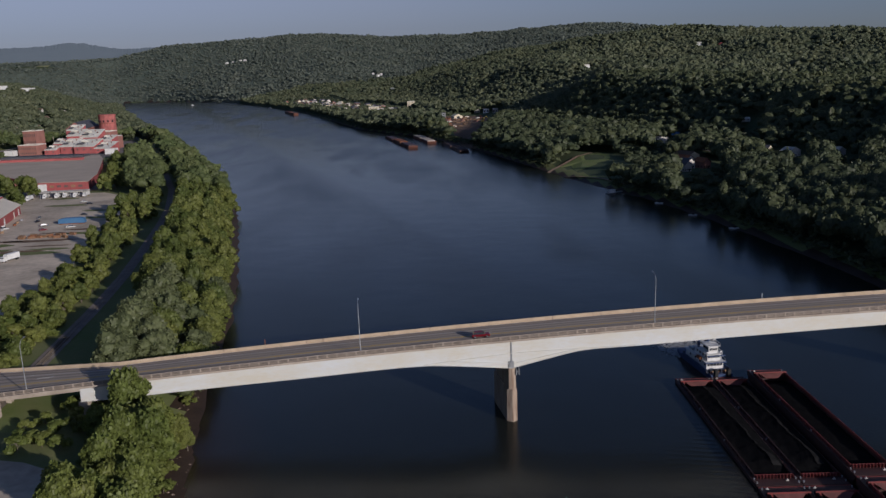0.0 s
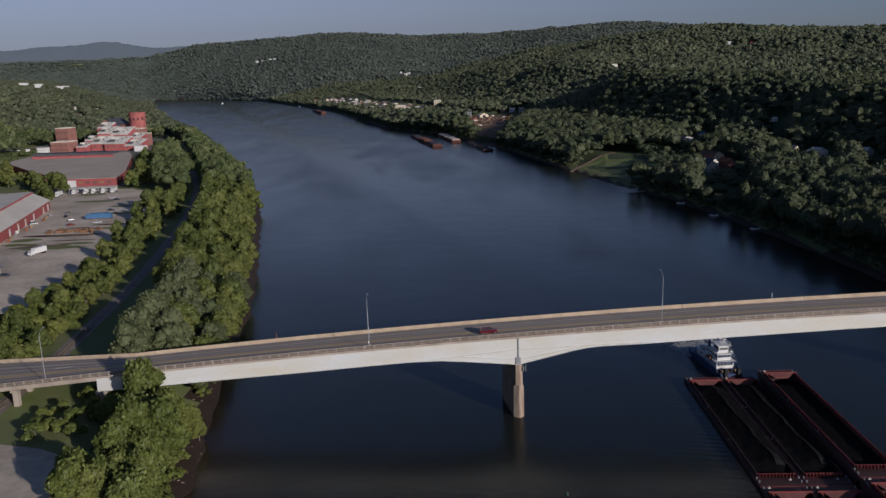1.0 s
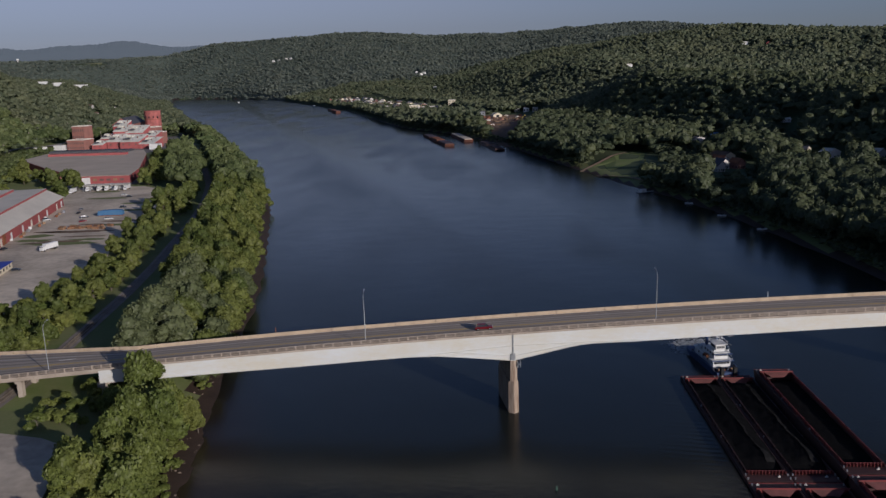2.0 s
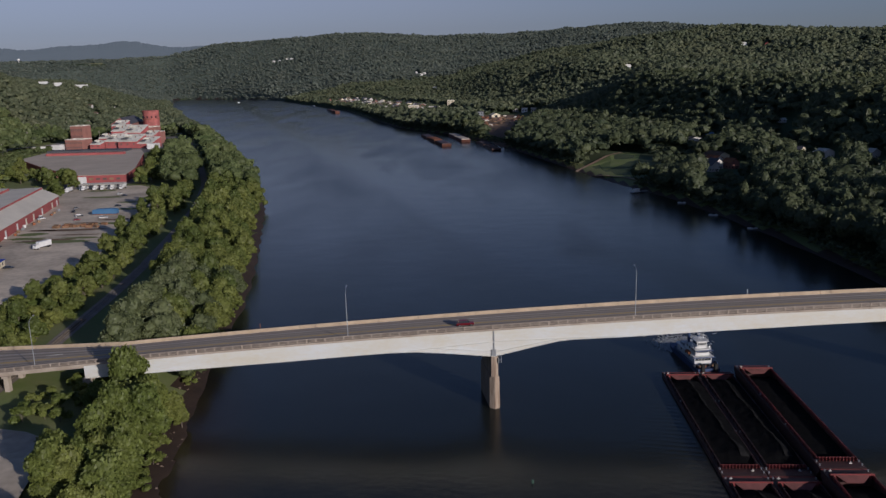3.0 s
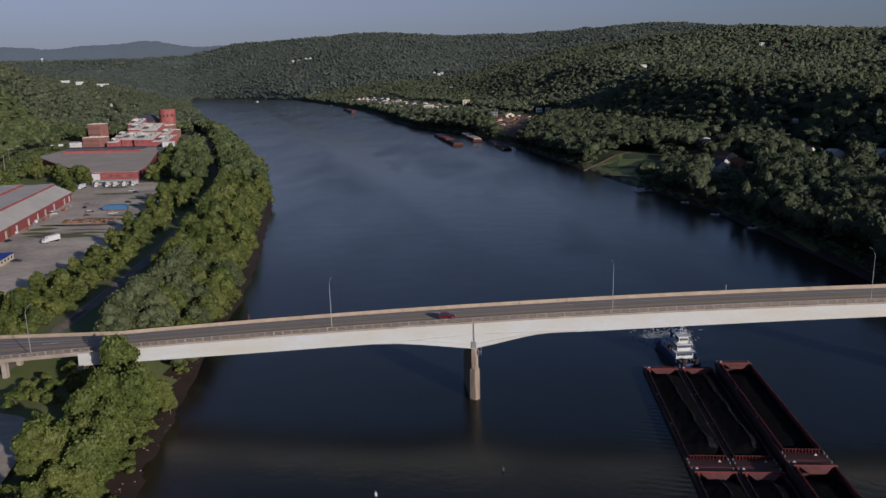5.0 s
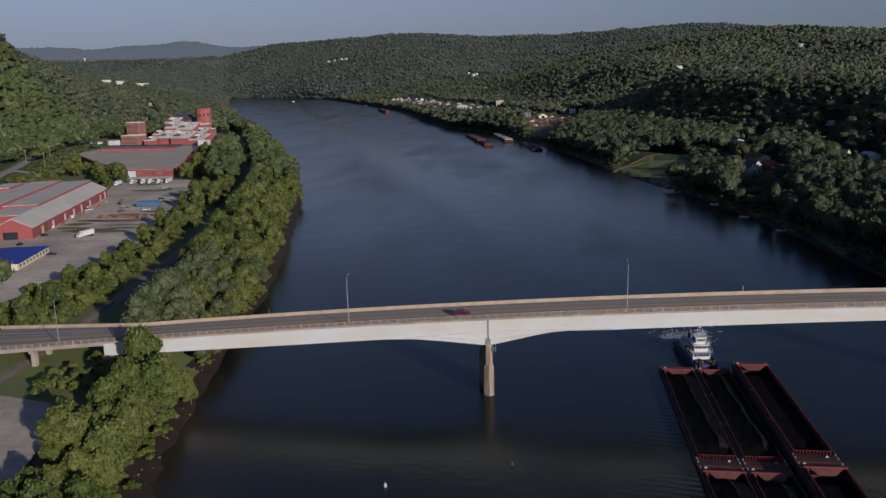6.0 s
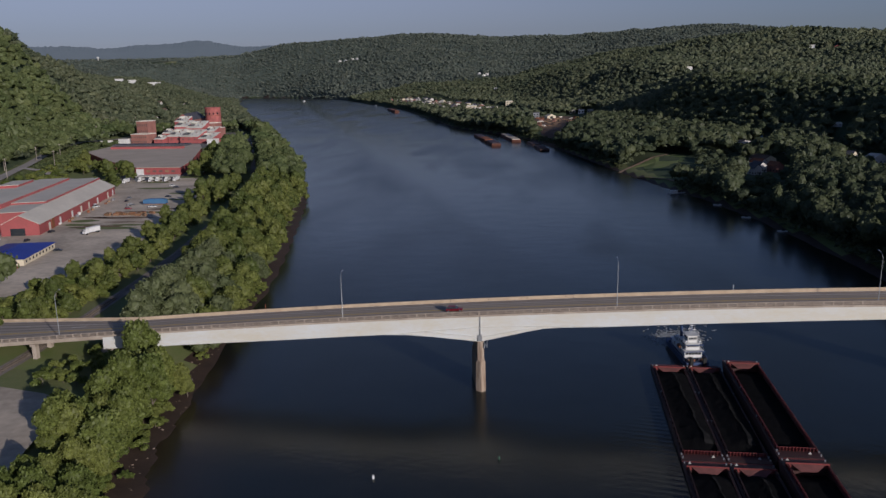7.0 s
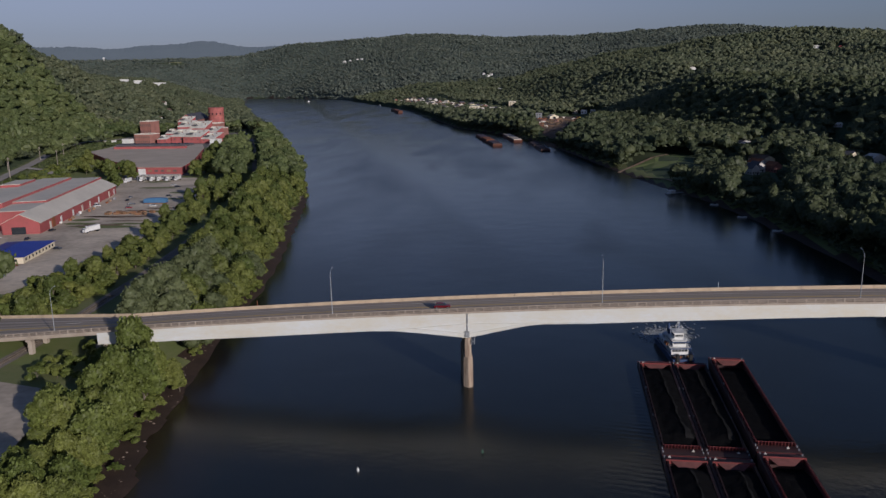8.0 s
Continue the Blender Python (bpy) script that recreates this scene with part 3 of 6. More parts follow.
        box(bm, -0.75, 0.55, y - 0.5, y - 0.121, 16.15, 18.0)
        part("bearing_joint", bm, STEEL_GREY, girder, "grey steel hinge over the pier")
DECK = [-260, -230, -200] + list(range(-180, 231, 5)) + [260]


def deck_z(x):
    return crown_z(min(x, 190)) + 0.62


bm = bmesh.new()
along(bm, DECK, -1.75, 13.9, lambda x: deck_z(x) - 0.6, deck_z)
part("deck_slab", bm, CONCRETE, bridge, "pale concrete deck edge")


def lane(name, mat, y0, y1, lift, xs=DECK, label=""):
    bm = bmesh.new()
    along(bm, xs, y0, y1, lambda x: deck_z(x) + 0.001, lambda x: deck_z(x) + lift)
    return part(name, bm, mat, bridge, label)


lane("roadway", ASPHALT, -0.55, 12.75, 0.04, label="worn grey-brown asphalt roadway")
for y in (1.5, 3.2, 6.6, 8.4, 10.4, 11.7):
    lane("wheel_track", TYRE_TRACK, y - 0.32, y + 0.32, 0.046)
for y, mat in ((4.55, YELLOW_LINE), (5.05, YELLOW_LINE), (0.35, WHITE_LINE), (9.55, WHITE_LINE), (12.35, WHITE_LINE)):
    lane("lane_line", mat, y - 0.12, y + 0.12, 0.052)
bm = bmesh.new()
prism(bm, [(-134.5, 15.26), (-129.5, 15.68), (-129.5, 15.74), (-134.5, 15.32)], 9.7, 10.2)
part("lane_arrow", bm, WHITE_LINE, bridge)
lane("kerb", CONCRETE, -1.0, -0.55, 0.16)

# far barrier in cast lengths with open joints
for x0 in range(-250, 230, 12):
    bm = bmesh.new()
    xs = [x0 + 0.05, x0 + 6, x0 + 11.95]
    along(bm, xs, 12.85, 13.35, deck_z, lambda x: deck_z(x) + 0.32)
    along(bm, xs, 13.0, 13.3, lambda x: deck_z(x) + 0.3, lambda x: deck_z(x) + 1.02)
    part("barrier_length", bm, TAN_CONCRETE, bridge)
# near railing: posts, a cap and three rails
post_bm = bmesh.new()
box(post_bm, -0.17, 0.17, -0.15, 0.15, 0, 1.08)
post_me = mesh_of(post_bm, "rail_post", CONCRETE)
for i in range(150):
    x = -215 + 2.65 * i
    share("rail_post", post_me, bridge, pose(x, -1.35, deck_z(x)))
for z0, z1, mat in ((0.98, 1.12, CONCRETE), (0.74, 0.92, RAIL_METAL), (0.47, 0.65, RAIL_METAL), (0.20, 0.38, RAIL_METAL)):
    bm = bmesh.new()
    along(bm, DECK, -1.44, -1.26, lambda x: deck_z(x) + z0, lambda x: deck_z(x) + z1)
    part("rail", bm, mat, bridge)


def pier_outline(hx, y0, y1, nose):
    return [(-hx, y0 + nose), (-hx * 0.12, y0), (hx * 0.12, y0), (hx, y0 + nose), (hx, y1 - nose), (hx * 0.12, y1), (-hx * 0.12, y1), (-hx, y1 - nose)]


def upright(bm, outline, levels):
    """An (x, y) outline raised through (z, scale) levels."""
    rings = [[bm.verts.new((x * s, y, z)) for x, y in outline] for z, s in levels]
    for a, b in zip(rings, rings[1:]):
        for i in range(len(a)):
            bm.faces.new((a[i], a[(i + 1) % len(a)], b[(i + 1) % len(a)], b[i]))
    bm.faces.new(rings[0][::-1]), bm.faces.new(rings[-1])


for px in (0.0, 150.0):
    top = soffit_z(px) - 0.12
    bm = bmesh.new()
    upright(bm, [(x + 0.0, y) for x, y in pier_outline(1.42, -1.7, 14.6, 1.0)], [(-6, 1.06), (9.2, 1.0), (9.7, 0.86)])
    upright(bm, pier_outline(0.98, -1.55, 14.0, 0.25), [(9.68, 1.0), (top, 0.96)])
    bmesh.ops.transform(bm, matrix=Matrix(((1, -0.14, 0, px - 0.1), (0, 1, 0, 0), (0, 0, 1, 0), (0, 0, 0, 1))), verts=bm.verts)
    part("pier", bm, PIER_STONE, bridge, "weathered tan concrete river pier")
bm = bmesh.new()
box(bm, 1.1, 1.35, -1.9, 0.2, 14.0, 15.6), box(bm, 1.1, 2.0, -1.9, -1.75, 14.9, 15.1), box(bm, 1.9, 2.05, -1.9, -0.2, 14.0, 15.9)
part("inspection_bracket", bm, STEEL_GREY, bridge)
# bank pier and the approach bents
for bx, w in ((-117.4, 1.3), (-141.6, 1.0), (-168.0, 1.0), (-195.0, 1.0)):
    top = crown_z(bx) - 0.0
    low = 12.0 if bx == -117.4 else top - 1.5
    bm = bmesh.new()
    skew = 0.0 if bx == -117.4 else 0.17
    box(bm, bx - w, bx + w, -1.4, flare(bx, 13.4), low - (1.2 if bx == -117.4 else 0.0), low + (0.08 if bx == -117.4 else 0.75))
    for v in bm.verts:
        v.co.x -= skew * v.co.y
    part("bent_cap", bm, CONCRETE, bridge)
    for y in (0.4, 11.4):
        bm = bmesh.new()
        box(bm, bx - 0.72 - skew * y, bx + 0.72 - skew * y, y - 0.8, y + 0.8, 2.0, low + 0.05)
        part("column", bm, CONCRETE, bridge)
for y in (-1.0, 3.6, 8.2, 12.6):
    bm = bmesh.new()
    along(bm, list(range(-215, -117, 7)) + [-117.2], y - 0.2, y + 0.2, lambda x: crown_z(x) - 0.75, lambda x: crown_z(x) + 0.01)
    part("approach_beam", bm, CONCRETE, bridge)
bm = bmesh.new()
box(bm, -232, -212, -1.5, 13.5, 2, 8.2)
part("abutment", bm, CONCRETE, bridge)

# drain post standing behind the far barrier
for x in (76.5, -70.0):
    bm = bmesh.new()
    box(bm, x - 0.09, x + 0.09, 13.35, 13.5, deck_z(x) - 0.4, deck_z(x) + 2.6)
    tagged(single("marker_post", bm, RUST if x < 0 else STEEL_GREY, "thin metal marker post on the bridge barrier", "post"), group="bridge marker posts")


def street_lamp(x, lean):
    lamp = thing("street_lamp", "tall galvanised lamp post with curved arm on the bridge rail", "street lamp", pose(x, -1.0, deck_z(x) + 0.04), "bridge lamps")
    bm = bmesh.new()
    box(bm, -0.28, 0.28, -0.28, 0.28, 0, 0.5)
    part("base", bm, CONCRETE, lamp)
    bm = bmesh.new()
    tube(bm, [(0, 0, 0.45), (lean * 0.5, 0, 7), (lean, 0, 13.4)], [0.15, 0.11, 0.075])
    part("pole", bm, STEEL_GREY, lamp)
    bm = bmesh.new()
    tube(bm, [(lean, 0, 13.2), (lean, 0.5, 14.1), (lean, 1.5, 14.7), (lean, 2.7, 14.9)], [0.08, 0.07, 0.06, 0.06], 6)
    part("arm", bm, STEEL_GREY, lamp)
    bm = bmesh.new()
    tube(bm, [(lean, 2.5, 14.88), (lean, 2.9, 14.86), (lean, 3.5, 14.86)], [0.10, 0.19, 0.10], 8)
    part("lamp_head", bm, STEEL_GREY, lamp)


for x, lean in ((-132.2, -0.1), (-41.5, -0.1), (39.9, 0.1), (112.6, 0.2)):
    street_lamp(x, lean)


def car(x, y, z, rz, paint, label, group="", pitch=0.0, high=1.55, length=4.7):
    c = thing("car", label, "car", pose(x, y, z, 0, pitch, rz), group)
    h, l = high, length / 2
    bm = bmesh.new()
    prism(bm, [(-l, 0.35), (l, 0.35), (l, 0.72), (l - 0.25, 0.88), (l - 1.35, 0.98), (-l + 0.5, 1.0), (-l, 0.9)], -0.9, 0.9)
    bmesh.ops.bevel(bm, geom=bm.edges[:], offset=0.08, segments=1, affect="EDGES")
    part("body", bm, paint, c)
    bm = bmesh.new()
    a = [bm.verts.new((px, py, 0.95)) for px, py in ((-l + 0.35, -0.82), (l - 1.3, -0.82), (l - 1.3, 0.82), (-l + 0.35, 0.82))]
    b = [bm.verts.new((px, py, h - 0.06)) for px, py in ((-l + 0.85, -0.66), (l - 2.1, -0.66), (l - 2.1, 0.66), (-l + 0.85, 0.66))]
    bm.faces.new(b)
    for i in range(4):
        bm.faces.new((a[i], a[(i + 1) % 4], b[(i + 1) % 4], b[i]))
    part("glasshouse", bm, GLASS_DARK, c, "dark car windows")
    bm = bmesh.new()
    box(bm, -l + 0.8, l - 2.05, -0.68, 0.68, h - 0.07, h)
    part("roof", bm, paint, c)
    for sx in (-l + 0.85, l - 0.85):
        for sy in (-0.82, 0.82):
            bm = bmesh.new()
            tube(bm, [(sx, sy - 0.11, 0.33), (sx, sy + 0.11, 0.33)], [0.33, 0.33], 12)
            wheel = part("wheel", bm, RUBBER, c)
            bm = bmesh.new()
            tube(bm, [(sx, sy - 0.12, 0.33), (sx, sy + 0.12, 0.33)], [0.19, 0.19], 8)
            part("rim", bm, STEEL_GREY, wheel)
    for sy in (-0.65, 0.65):
        bm = bmesh.new()
        box(bm, l - 0.06, l + 0.02, sy - 0.17, sy + 0.17, 0.62, 0.76)
        part("headlight", bm, WHITE_PAINT, c)
        bm = bmesh.new()
        box(bm, -l - 0.02, -l + 0.06, sy - 0.15, sy + 0.15, 0.68, 0.84)
        part("tail_light", bm, CAR_RED, c)
    return c


car(-8.0, 3.2, deck_z(-8) + 0.045, 0, CAR_RED, "dark red estate car driving on the bridge roadway", "bridge cars", -2.9, 1.7, 5.1)


# ---- the tow of barges ----
TOW_X, TOW_Y, BARGE_L = 54.0, 21.5, 33.4
TOW = pose(TOW_X, TOW_Y, 0, 0, 0, -2.7)


def barge(x, y, free, loaded, label):
    """An open hopper barge; the origin is amidships on the waterline, its bow downstream."""
    b = thing("barge", label, "barge", TOW @ pose(x, y, 0), "barges of the tow")
    w, l, d = 5.3, BARGE_L, free
    bm = bmesh.new()
    prof = [(-l, d), (-l, d - 0.9), (-l + 3.0, -1.5), (l - 3.0, -1.5), (l, d - 0.9), (l, d)]
    for sx in (-w, w - 0.95):
        aa, bb = [bm.verts.new((sx, py, pz)) for py, pz in prof], [bm.verts.new((sx + 0.95, py, pz)) for py, pz in prof]
        bm.faces.new(aa), bm.faces.new(bb[::-1])
        for i in range(6):
            bm.faces.new((aa[i], bb[i], bb[(i + 1) % 6], aa[(i + 1) % 6]))
    part("hull_side", bm, BARGE_DARK, b, "dark maroon side tanks with walkway decks")
    bm = bmesh.new()
    box(bm, -w + 0.95, w - 0.95, -l, -l + 4.2, -1.2, d)
    part("bow_deck", bm, BARGE_DARK, b)
    bm = bmesh.new()
    box(bm, -w + 0.95, w - 0.95, l - 4.4, l - 0.36, -1.2, d)
    part("stern_deck", bm, BARGE_DARK, b)
    bm = bmesh.new()
    box(bm, -w, w, l - 0.35, l + 0.01, d - 1.0, d + 0.06), box(bm, -w + 0.4, w - 0.4, l - 4.5, l - 4.35, d + 0.001, d + 1.15)
    part("stern_band", bm, BARGE_RED, b, "red painted end band")
    bm = bmesh.new()
    box(bm, -w + 0.96, w - 0.96, -l + 4.2, l - 3.0, -1.15, -1.0)
    part("hopper_floor", bm, HOPPER, b)
    c = 0.8
    for sx, s in ((-w + 0.85, 1), (w - 0.85, -1)):
        bm = bmesh.new()
        box(bm, sx - 0.06, sx + 0.06, -l + 4.0, l - 4.3, d - 0.02, d + c), box(bm, sx - 0.16, sx + 0.16, -l + 4.0, l - 4.3, d + c - 0.1, d + c)
        for k in range(20):
            yk = -l + 5.5 + k * 3.05
            box(bm, sx - 0.3 * (s > 0), sx + 0.3 * (s < 0), yk - 0.05, yk + 0.05, d, d + c - 0.1)
        part("coaming", bm, BARGE_RED if not loaded else BARGE_DARK, b, "raised hopper coaming with ribs")
    bm = bmesh.new()
    box(bm, -w + 0.8, w - 0.8, -l + 3.9, -l + 4.05, d, d + c)
    for k in range(12):
        xk = -w + 1.2 + k * 0.78
        prism(bm, [(xk, d), (xk + 0.10, d), (xk + 0.10, d + c), (xk, d + c)], -l + 3.2, -l + 3.9)
    part("bow_coaming", bm, BARGE_RED, b, "red ribbed end coaming")
    bm = bmesh.new()
    v = [bm.verts.new(p) for p in ((-w + 1.6, l - 4.52, d + 0.8), (w - 1.6, l - 4.52, d + 0.8), (w - 3.4, l - 6.2, d - 0.2), (-w + 3.4, l - 6.2, d - 0.2))]
    bm.faces.new(v)
    r = bmesh.ops.extrude_face_region(bm, geom=bm.faces[:])
    bmesh.ops.translate(bm, verts=[e for e in r["geom"] if isinstance(e, bmesh.types.BMVert)], vec=(0, 0.05, -0.12))
    part("hopper_slope", bm, BARGE_PINK, b, "pink sloping hopper end plate")
    for sx, sy in ((2.6, -l + 2.2), (-3.6, l - 1.1)):
        bm = bmesh.new()
        box(bm, sx - 0.34, sx + 0.34, sy - 0.16, sy + 0.16, d + 0.001, d + 0.2), box(bm, sx - 0.1, sx + 0.1, sy - 0.1, sy + 0.1, d + 0.19, d + 0.5)
        part("deck_fitting", bm, SIDING, b, "small pale painted deck fitting")
    for sx in (-w + 0.45, w - 0.45):
        for sy in (-l + 1.2, -l + 3.0, -10, 10, l - 1.2):
            bm = bmesh.new()
            tube(bm, [(sx, sy, d), (sx, sy, d + 0.35), (sx, sy, d + 0.45)], [0.16, 0.16, 0.24], 6)
            part("bollard", bm, STEEL_GREY, b)
    bm = bmesh.new()
    rng = random.Random(int(x * 7 + y))

    def spine(i):
        """Crest of the heap across the hold, nearer one side towards the bow."""
        return 0.04 + 0.46 * (1 - i / n) ** 1.2 + 0.05 * math.sin(i * 0.33 + x)

    # the high barge gets one level dark surface just below its rim
    n, top = 60, (d + 0.55 if loaded else d - 0.8)
    rows = []
    for i in range(n + 1):
        py = -l + 4.25 + (2 * l - 8.8) * i / n
        e = min(1, i / 6, (n - i) / 6)
        row = []
        for j in range(13):
            q = -1 + j / 6
            ridge = 0.9 * max(0, 1 - abs(q - spine(i))) * e
            row.append(bm.verts.new((q * (w - 0.97), py, top - 1.1 * (1 - e) + (ridge if loaded else 0.2 * ridge) + rng.uniform(-0.12, 0.12))))
        rows.append(row)
    for a, q in zip(rows, rows[1:]):
        for j in range(12):
            bm.faces.new((a[j], a[j + 1], q[j + 1], q[j]))
    load = part("hopper_fill", bm, COAL, b, "heaped black coal" if loaded else "level dark surface in the hopper", True)
    if loaded:
        bm = bmesh.new()
        rows = []
        for i in range(4, n - 2):
            py = -l + 4.25 + (2 * l - 8.8) * i / n
            c0 = spine(i) + 0.03 * math.sin(i * 0.9)
            wd = 0.06 + 0.03 * math.sin(i * 0.4 + x) + 0.025 * math.sin(i * 1.7) + 0.3 * max(0, 1 - i / 13)
            e = min(1, i / 6, (n - i) / 6)
            rows.append([bm.verts.new(((c0 + s * wd) * (w - 0.97), py, top - 1.1 * (1 - e) + 0.9 * e * (1 - wd * abs(s)) + 0.16)) for s in (-0.3, 0.5, 1.3)])
        for a, q in zip(rows, rows[1:]):
            for j in range(2):
                bm.faces.new((a[j], a[j + 1], q[j + 1], q[j]))
        part("dust_ridge", bm, COAL_GREY, load, "grey dusty ridge of the coal heap", True)
    return b


for row in range(2):
    for k, (free, loaded) in enumerate(((1.0, True), (1.0, True), (3.2, False))):
        barge(5.3 + 10.85 * k + (0.5 if k == 2 else 0), -BARGE_L - (2 * BARGE_L + 0.5) * row - (0.0 if k < 2 else 0.4), free, loaded,
              "red open hopper barge loaded with black coal on the river" if loaded else "red hopper barge riding high with a level dark hopper")

tug = thing("towboat", "white towboat with stacked deckhouses pushing the barges", "boat", TOW @ pose(14.9, 0.9, 0, 0, 0, 8))
bm = bmesh.new()
o = [(-3.5, 0), (3.5, 0), (3.9, 2.4), (3.9, 22), (3.2, 26), (-3.2, 26), (-3.9, 22), (-3.9, 2.4)]
upright(bm, o, [(-1.5, 0.9), (1.1, 1.0), (1.7, 1.03)])
part("hull", bm, NAVY, tug, "dark navy hull")
for z0, z1, x, y0, y1 in ((1.7, 4.1, 2.8, 5.0, 20), (4.1, 6.4, 2.2, 5.8, 15), (6.4, 8.9, 1.55, 6.4, 10.4)):
    bm = bmesh.new()
    box(bm, -x, x, y0, y1, z0, z1 - 0.14), box(bm, -x - 0.5, x + 0.5, y0 - 0.6, y1 + 0.5, z1 - 0.139, z1)
    deck = part("deckhouse", bm, WHITE_PAINT, tug, "white painted deckhouse storey")
    for i in range(5):
        bm = bmesh.new()
        wx = -x + 0.2 + i * (2 * x - 0.4) / 5
        box(bm, wx + 0.06, wx + (2 * x - 0.4) / 5 - 0.06, y0 - 0.03, y0 + 0.02, z0 + 1.0, z0 + 1.75)
        part("window", bm, GLASS_DARK, deck)
    for i in range(4):
        bm = bmesh.new()
        wy = y0 + 0.6 + i * (y1 - y0 - 1) / 4
        box(bm, -x - 0.03, -x + 0.02, wy, wy + 0.9, z0 + 1.0, z0 + 1.7)
        part("window", bm, GLASS_DARK, deck)
    bm = bmesh.new()
    for sx in (-x - 0.45, x + 0.42):
        box(bm, sx, sx + 0.04, y0 - 0.55, y1 + 0.4, z1 + 0.9, z1 + 0.94)
        for k in range(7):
            yy = y0 - 0.5 + k * (y1 - y0 + 0.8) / 6
            box(bm, sx, sx + 0.04, yy, yy + 0.04, z1, z1 + 0.9)
    part("handrail", bm, WHITE_PAINT, deck)
bm = bmesh.new()
for sx in (-4.05, 3.85):
    box(bm, sx, sx + 0.2, 3, 20, 1.71, 2.5)
part("bulwark", bm, NAVY, tug, "dark navy bulwark along the main deck")
for x, y in ((-3.3, 2.0), (3.3, 2.0), (-3.3, 20.5), (3.3, 20.5)):
    bm = bmesh.new()
    tube(bm, [(x, y, 1.7), (x, y, 2.3), (x, y, 2.45)], [0.3, 0.3, 0.42], 8)
    part("capstan", bm, RUBBER, tug)
for i in range(9):
    bm = bmesh.new()
    gx, gy = -2.8 + 0.7 * i, 1.6 + 1.4 * ((i * 7) % 3) / 2
    box(bm, gx - 0.25, gx + 0.25, gy - 0.35, gy + 0.35, 1.71, 2.0 + 0.35 * ((i * 5) % 4) / 3)
    part("deck_gear", bm, (RUST, TIMBER, RUBBER)[i % 3], tug)
for z, x in ((4.12, 3.6), (6.42, 3.0)):
    bm = bmesh.new()
    box(bm, -x, x, 4.1, 4.35, z - 0.3, z - 0.02)
    part("fascia", bm, NAVY, tug, "dark blue deck edge")
for x in (-2.2, 2.2):
    bm = bmesh.new()
    tube(bm, [(x, 5.8, 6.4), (x, 5.8, 7.0), (x, 5.5, 7.05)], [0.12, 0.16, 0.28], 8)
    part("searchlight", bm, STEEL_GREY, tug)
for x, y in ((-3.4, 9), (3.4, 12)):
    bm = bmesh.new()
    box(bm, x - 0.5, x + 0.5, y - 1.3, y + 1.3, 4.1, 4.9)
    part("locker", bm, RUST, tug)
bm = bmesh.new()
box(bm, -1.0, 1.0, 7.3, 7.5, 9.6, 9.85)
part("radar_scanner", bm, STEEL_GREY, tug)
bm = bmesh.new()
box(bm, -2.4, 2.4, 16.3, 18.8, 4.11, 5.0)
part("engine_hatch", bm, STEEL_GREY, tug)
for x in (-1.6, 1.6):
    bm = bmesh.new()
    tube(bm, [(x, 13.4, 6.4), (x, 13.4, 9.4), (x, 13.7, 9.7)], [0.5, 0.5, 0.42], 10)
    part("funnel", bm, NAVY, tug)
    bm = bmesh.new()
    box(bm, x * 1.3 - 0.5, x * 1.3 + 0.5, -0.7, 0.6, -0.5, 3.4)
    part("push_knee", bm, RUBBER, tug)
for x, h in ((-0.7, 11.8), (0.0, 12.8), (0.8, 11.4)):
    bm = bmesh.new()
    tube(bm, [(x, 7.6, 8.8), (x, 7.6, h)], [0.07, 0.04], 6), box(bm, x - 0.5, x + 0.5, 7.5, 7.7, h - 1.0, h - 0.85)
    part("mast", bm, WHITE_PAINT, tug)
bm = bmesh.new()
rng = random.Random(5)
for i in range(3000):
    q = abs(rng.gauss(0, 0.95))
    cx, cy = TOW_X + 12.6 + rng.gauss(0, 1.0) * (2.2 + q * 1.2) + q * 1.3, TOW_Y + 22.4 + q * 6.6 + rng.uniform(-1, 1)
    s, a = rng.uniform(0.1, 0.46), rng.gauss(1.9, 0.8)
    dx, dy, e = math.cos(a) * s * rng.uniform(1.5, 4), math.sin(a) * s * rng.uniform(1.5, 4), s * 0.5
    vs = [bm.verts.new((cx + px, cy + py, 0.05)) for px, py in ((-dx, -dy), (-dy * 0.25, dx * 0.25), (dx, dy), (dy * 0.25, -dx * 0.25))]
    c = bm.verts.new((cx, cy, 0.12 + 0.25 * rng.random()))
    for k in range(4):
        bm.faces.new((vs[k], vs[(k + 1) % 4], c))
single("prop_wash", bm, FOAM, "churned pale foam behind the towboat", "foam", "stuff", True)

for x, y, col, lab in ((6.5, -45.2, GREEN_PAINT, "small green can buoy"), (-23.2, -56.7, WHITE_PAINT, "small white buoy")):
    buoy = thing("buoy", lab + " floating on the river", "buoy", pose(x, y, 0), "river buoys")
    bm = bmesh.new()
    tube(bm, [(0, 0, -0.5), (0, 0, 0.6), (0, 0, 0.9)], [0.28, 0.28, 0.14], 10)
    part("float", bm, col, buoy)
    bm = bmesh.new()
    tube(bm, [(0, 0, 0.85), (0, 0, 1.25)], [0.06, 0.04], 6)
    part("top_mark", bm, col, buoy)


# ---- left bank: yard, works, railway, road ----
def turned(x, y, z, deg):
    return pose(x, y, z, 0, 0, deg)


def patch(name, outline, z, mat, label, category, kind="structure"):
    bm = bmesh.new()
    bm.faces.new([bm.verts.new((x, y, z)) for x, y in outline])
    return single(name, bm, mat, label, category, kind)


patch("yard", [(-198, 72), (-262, 66), (-330, 120), (-300, 260), (-330, 400), (-350, 470), (-280, 470), (-232, 420), (-219, 300), (-205, 220), (-188, 165), (-187, 100)], 8.05, GRAVEL, "pale gravel works yard with dusty tracks", "yard")
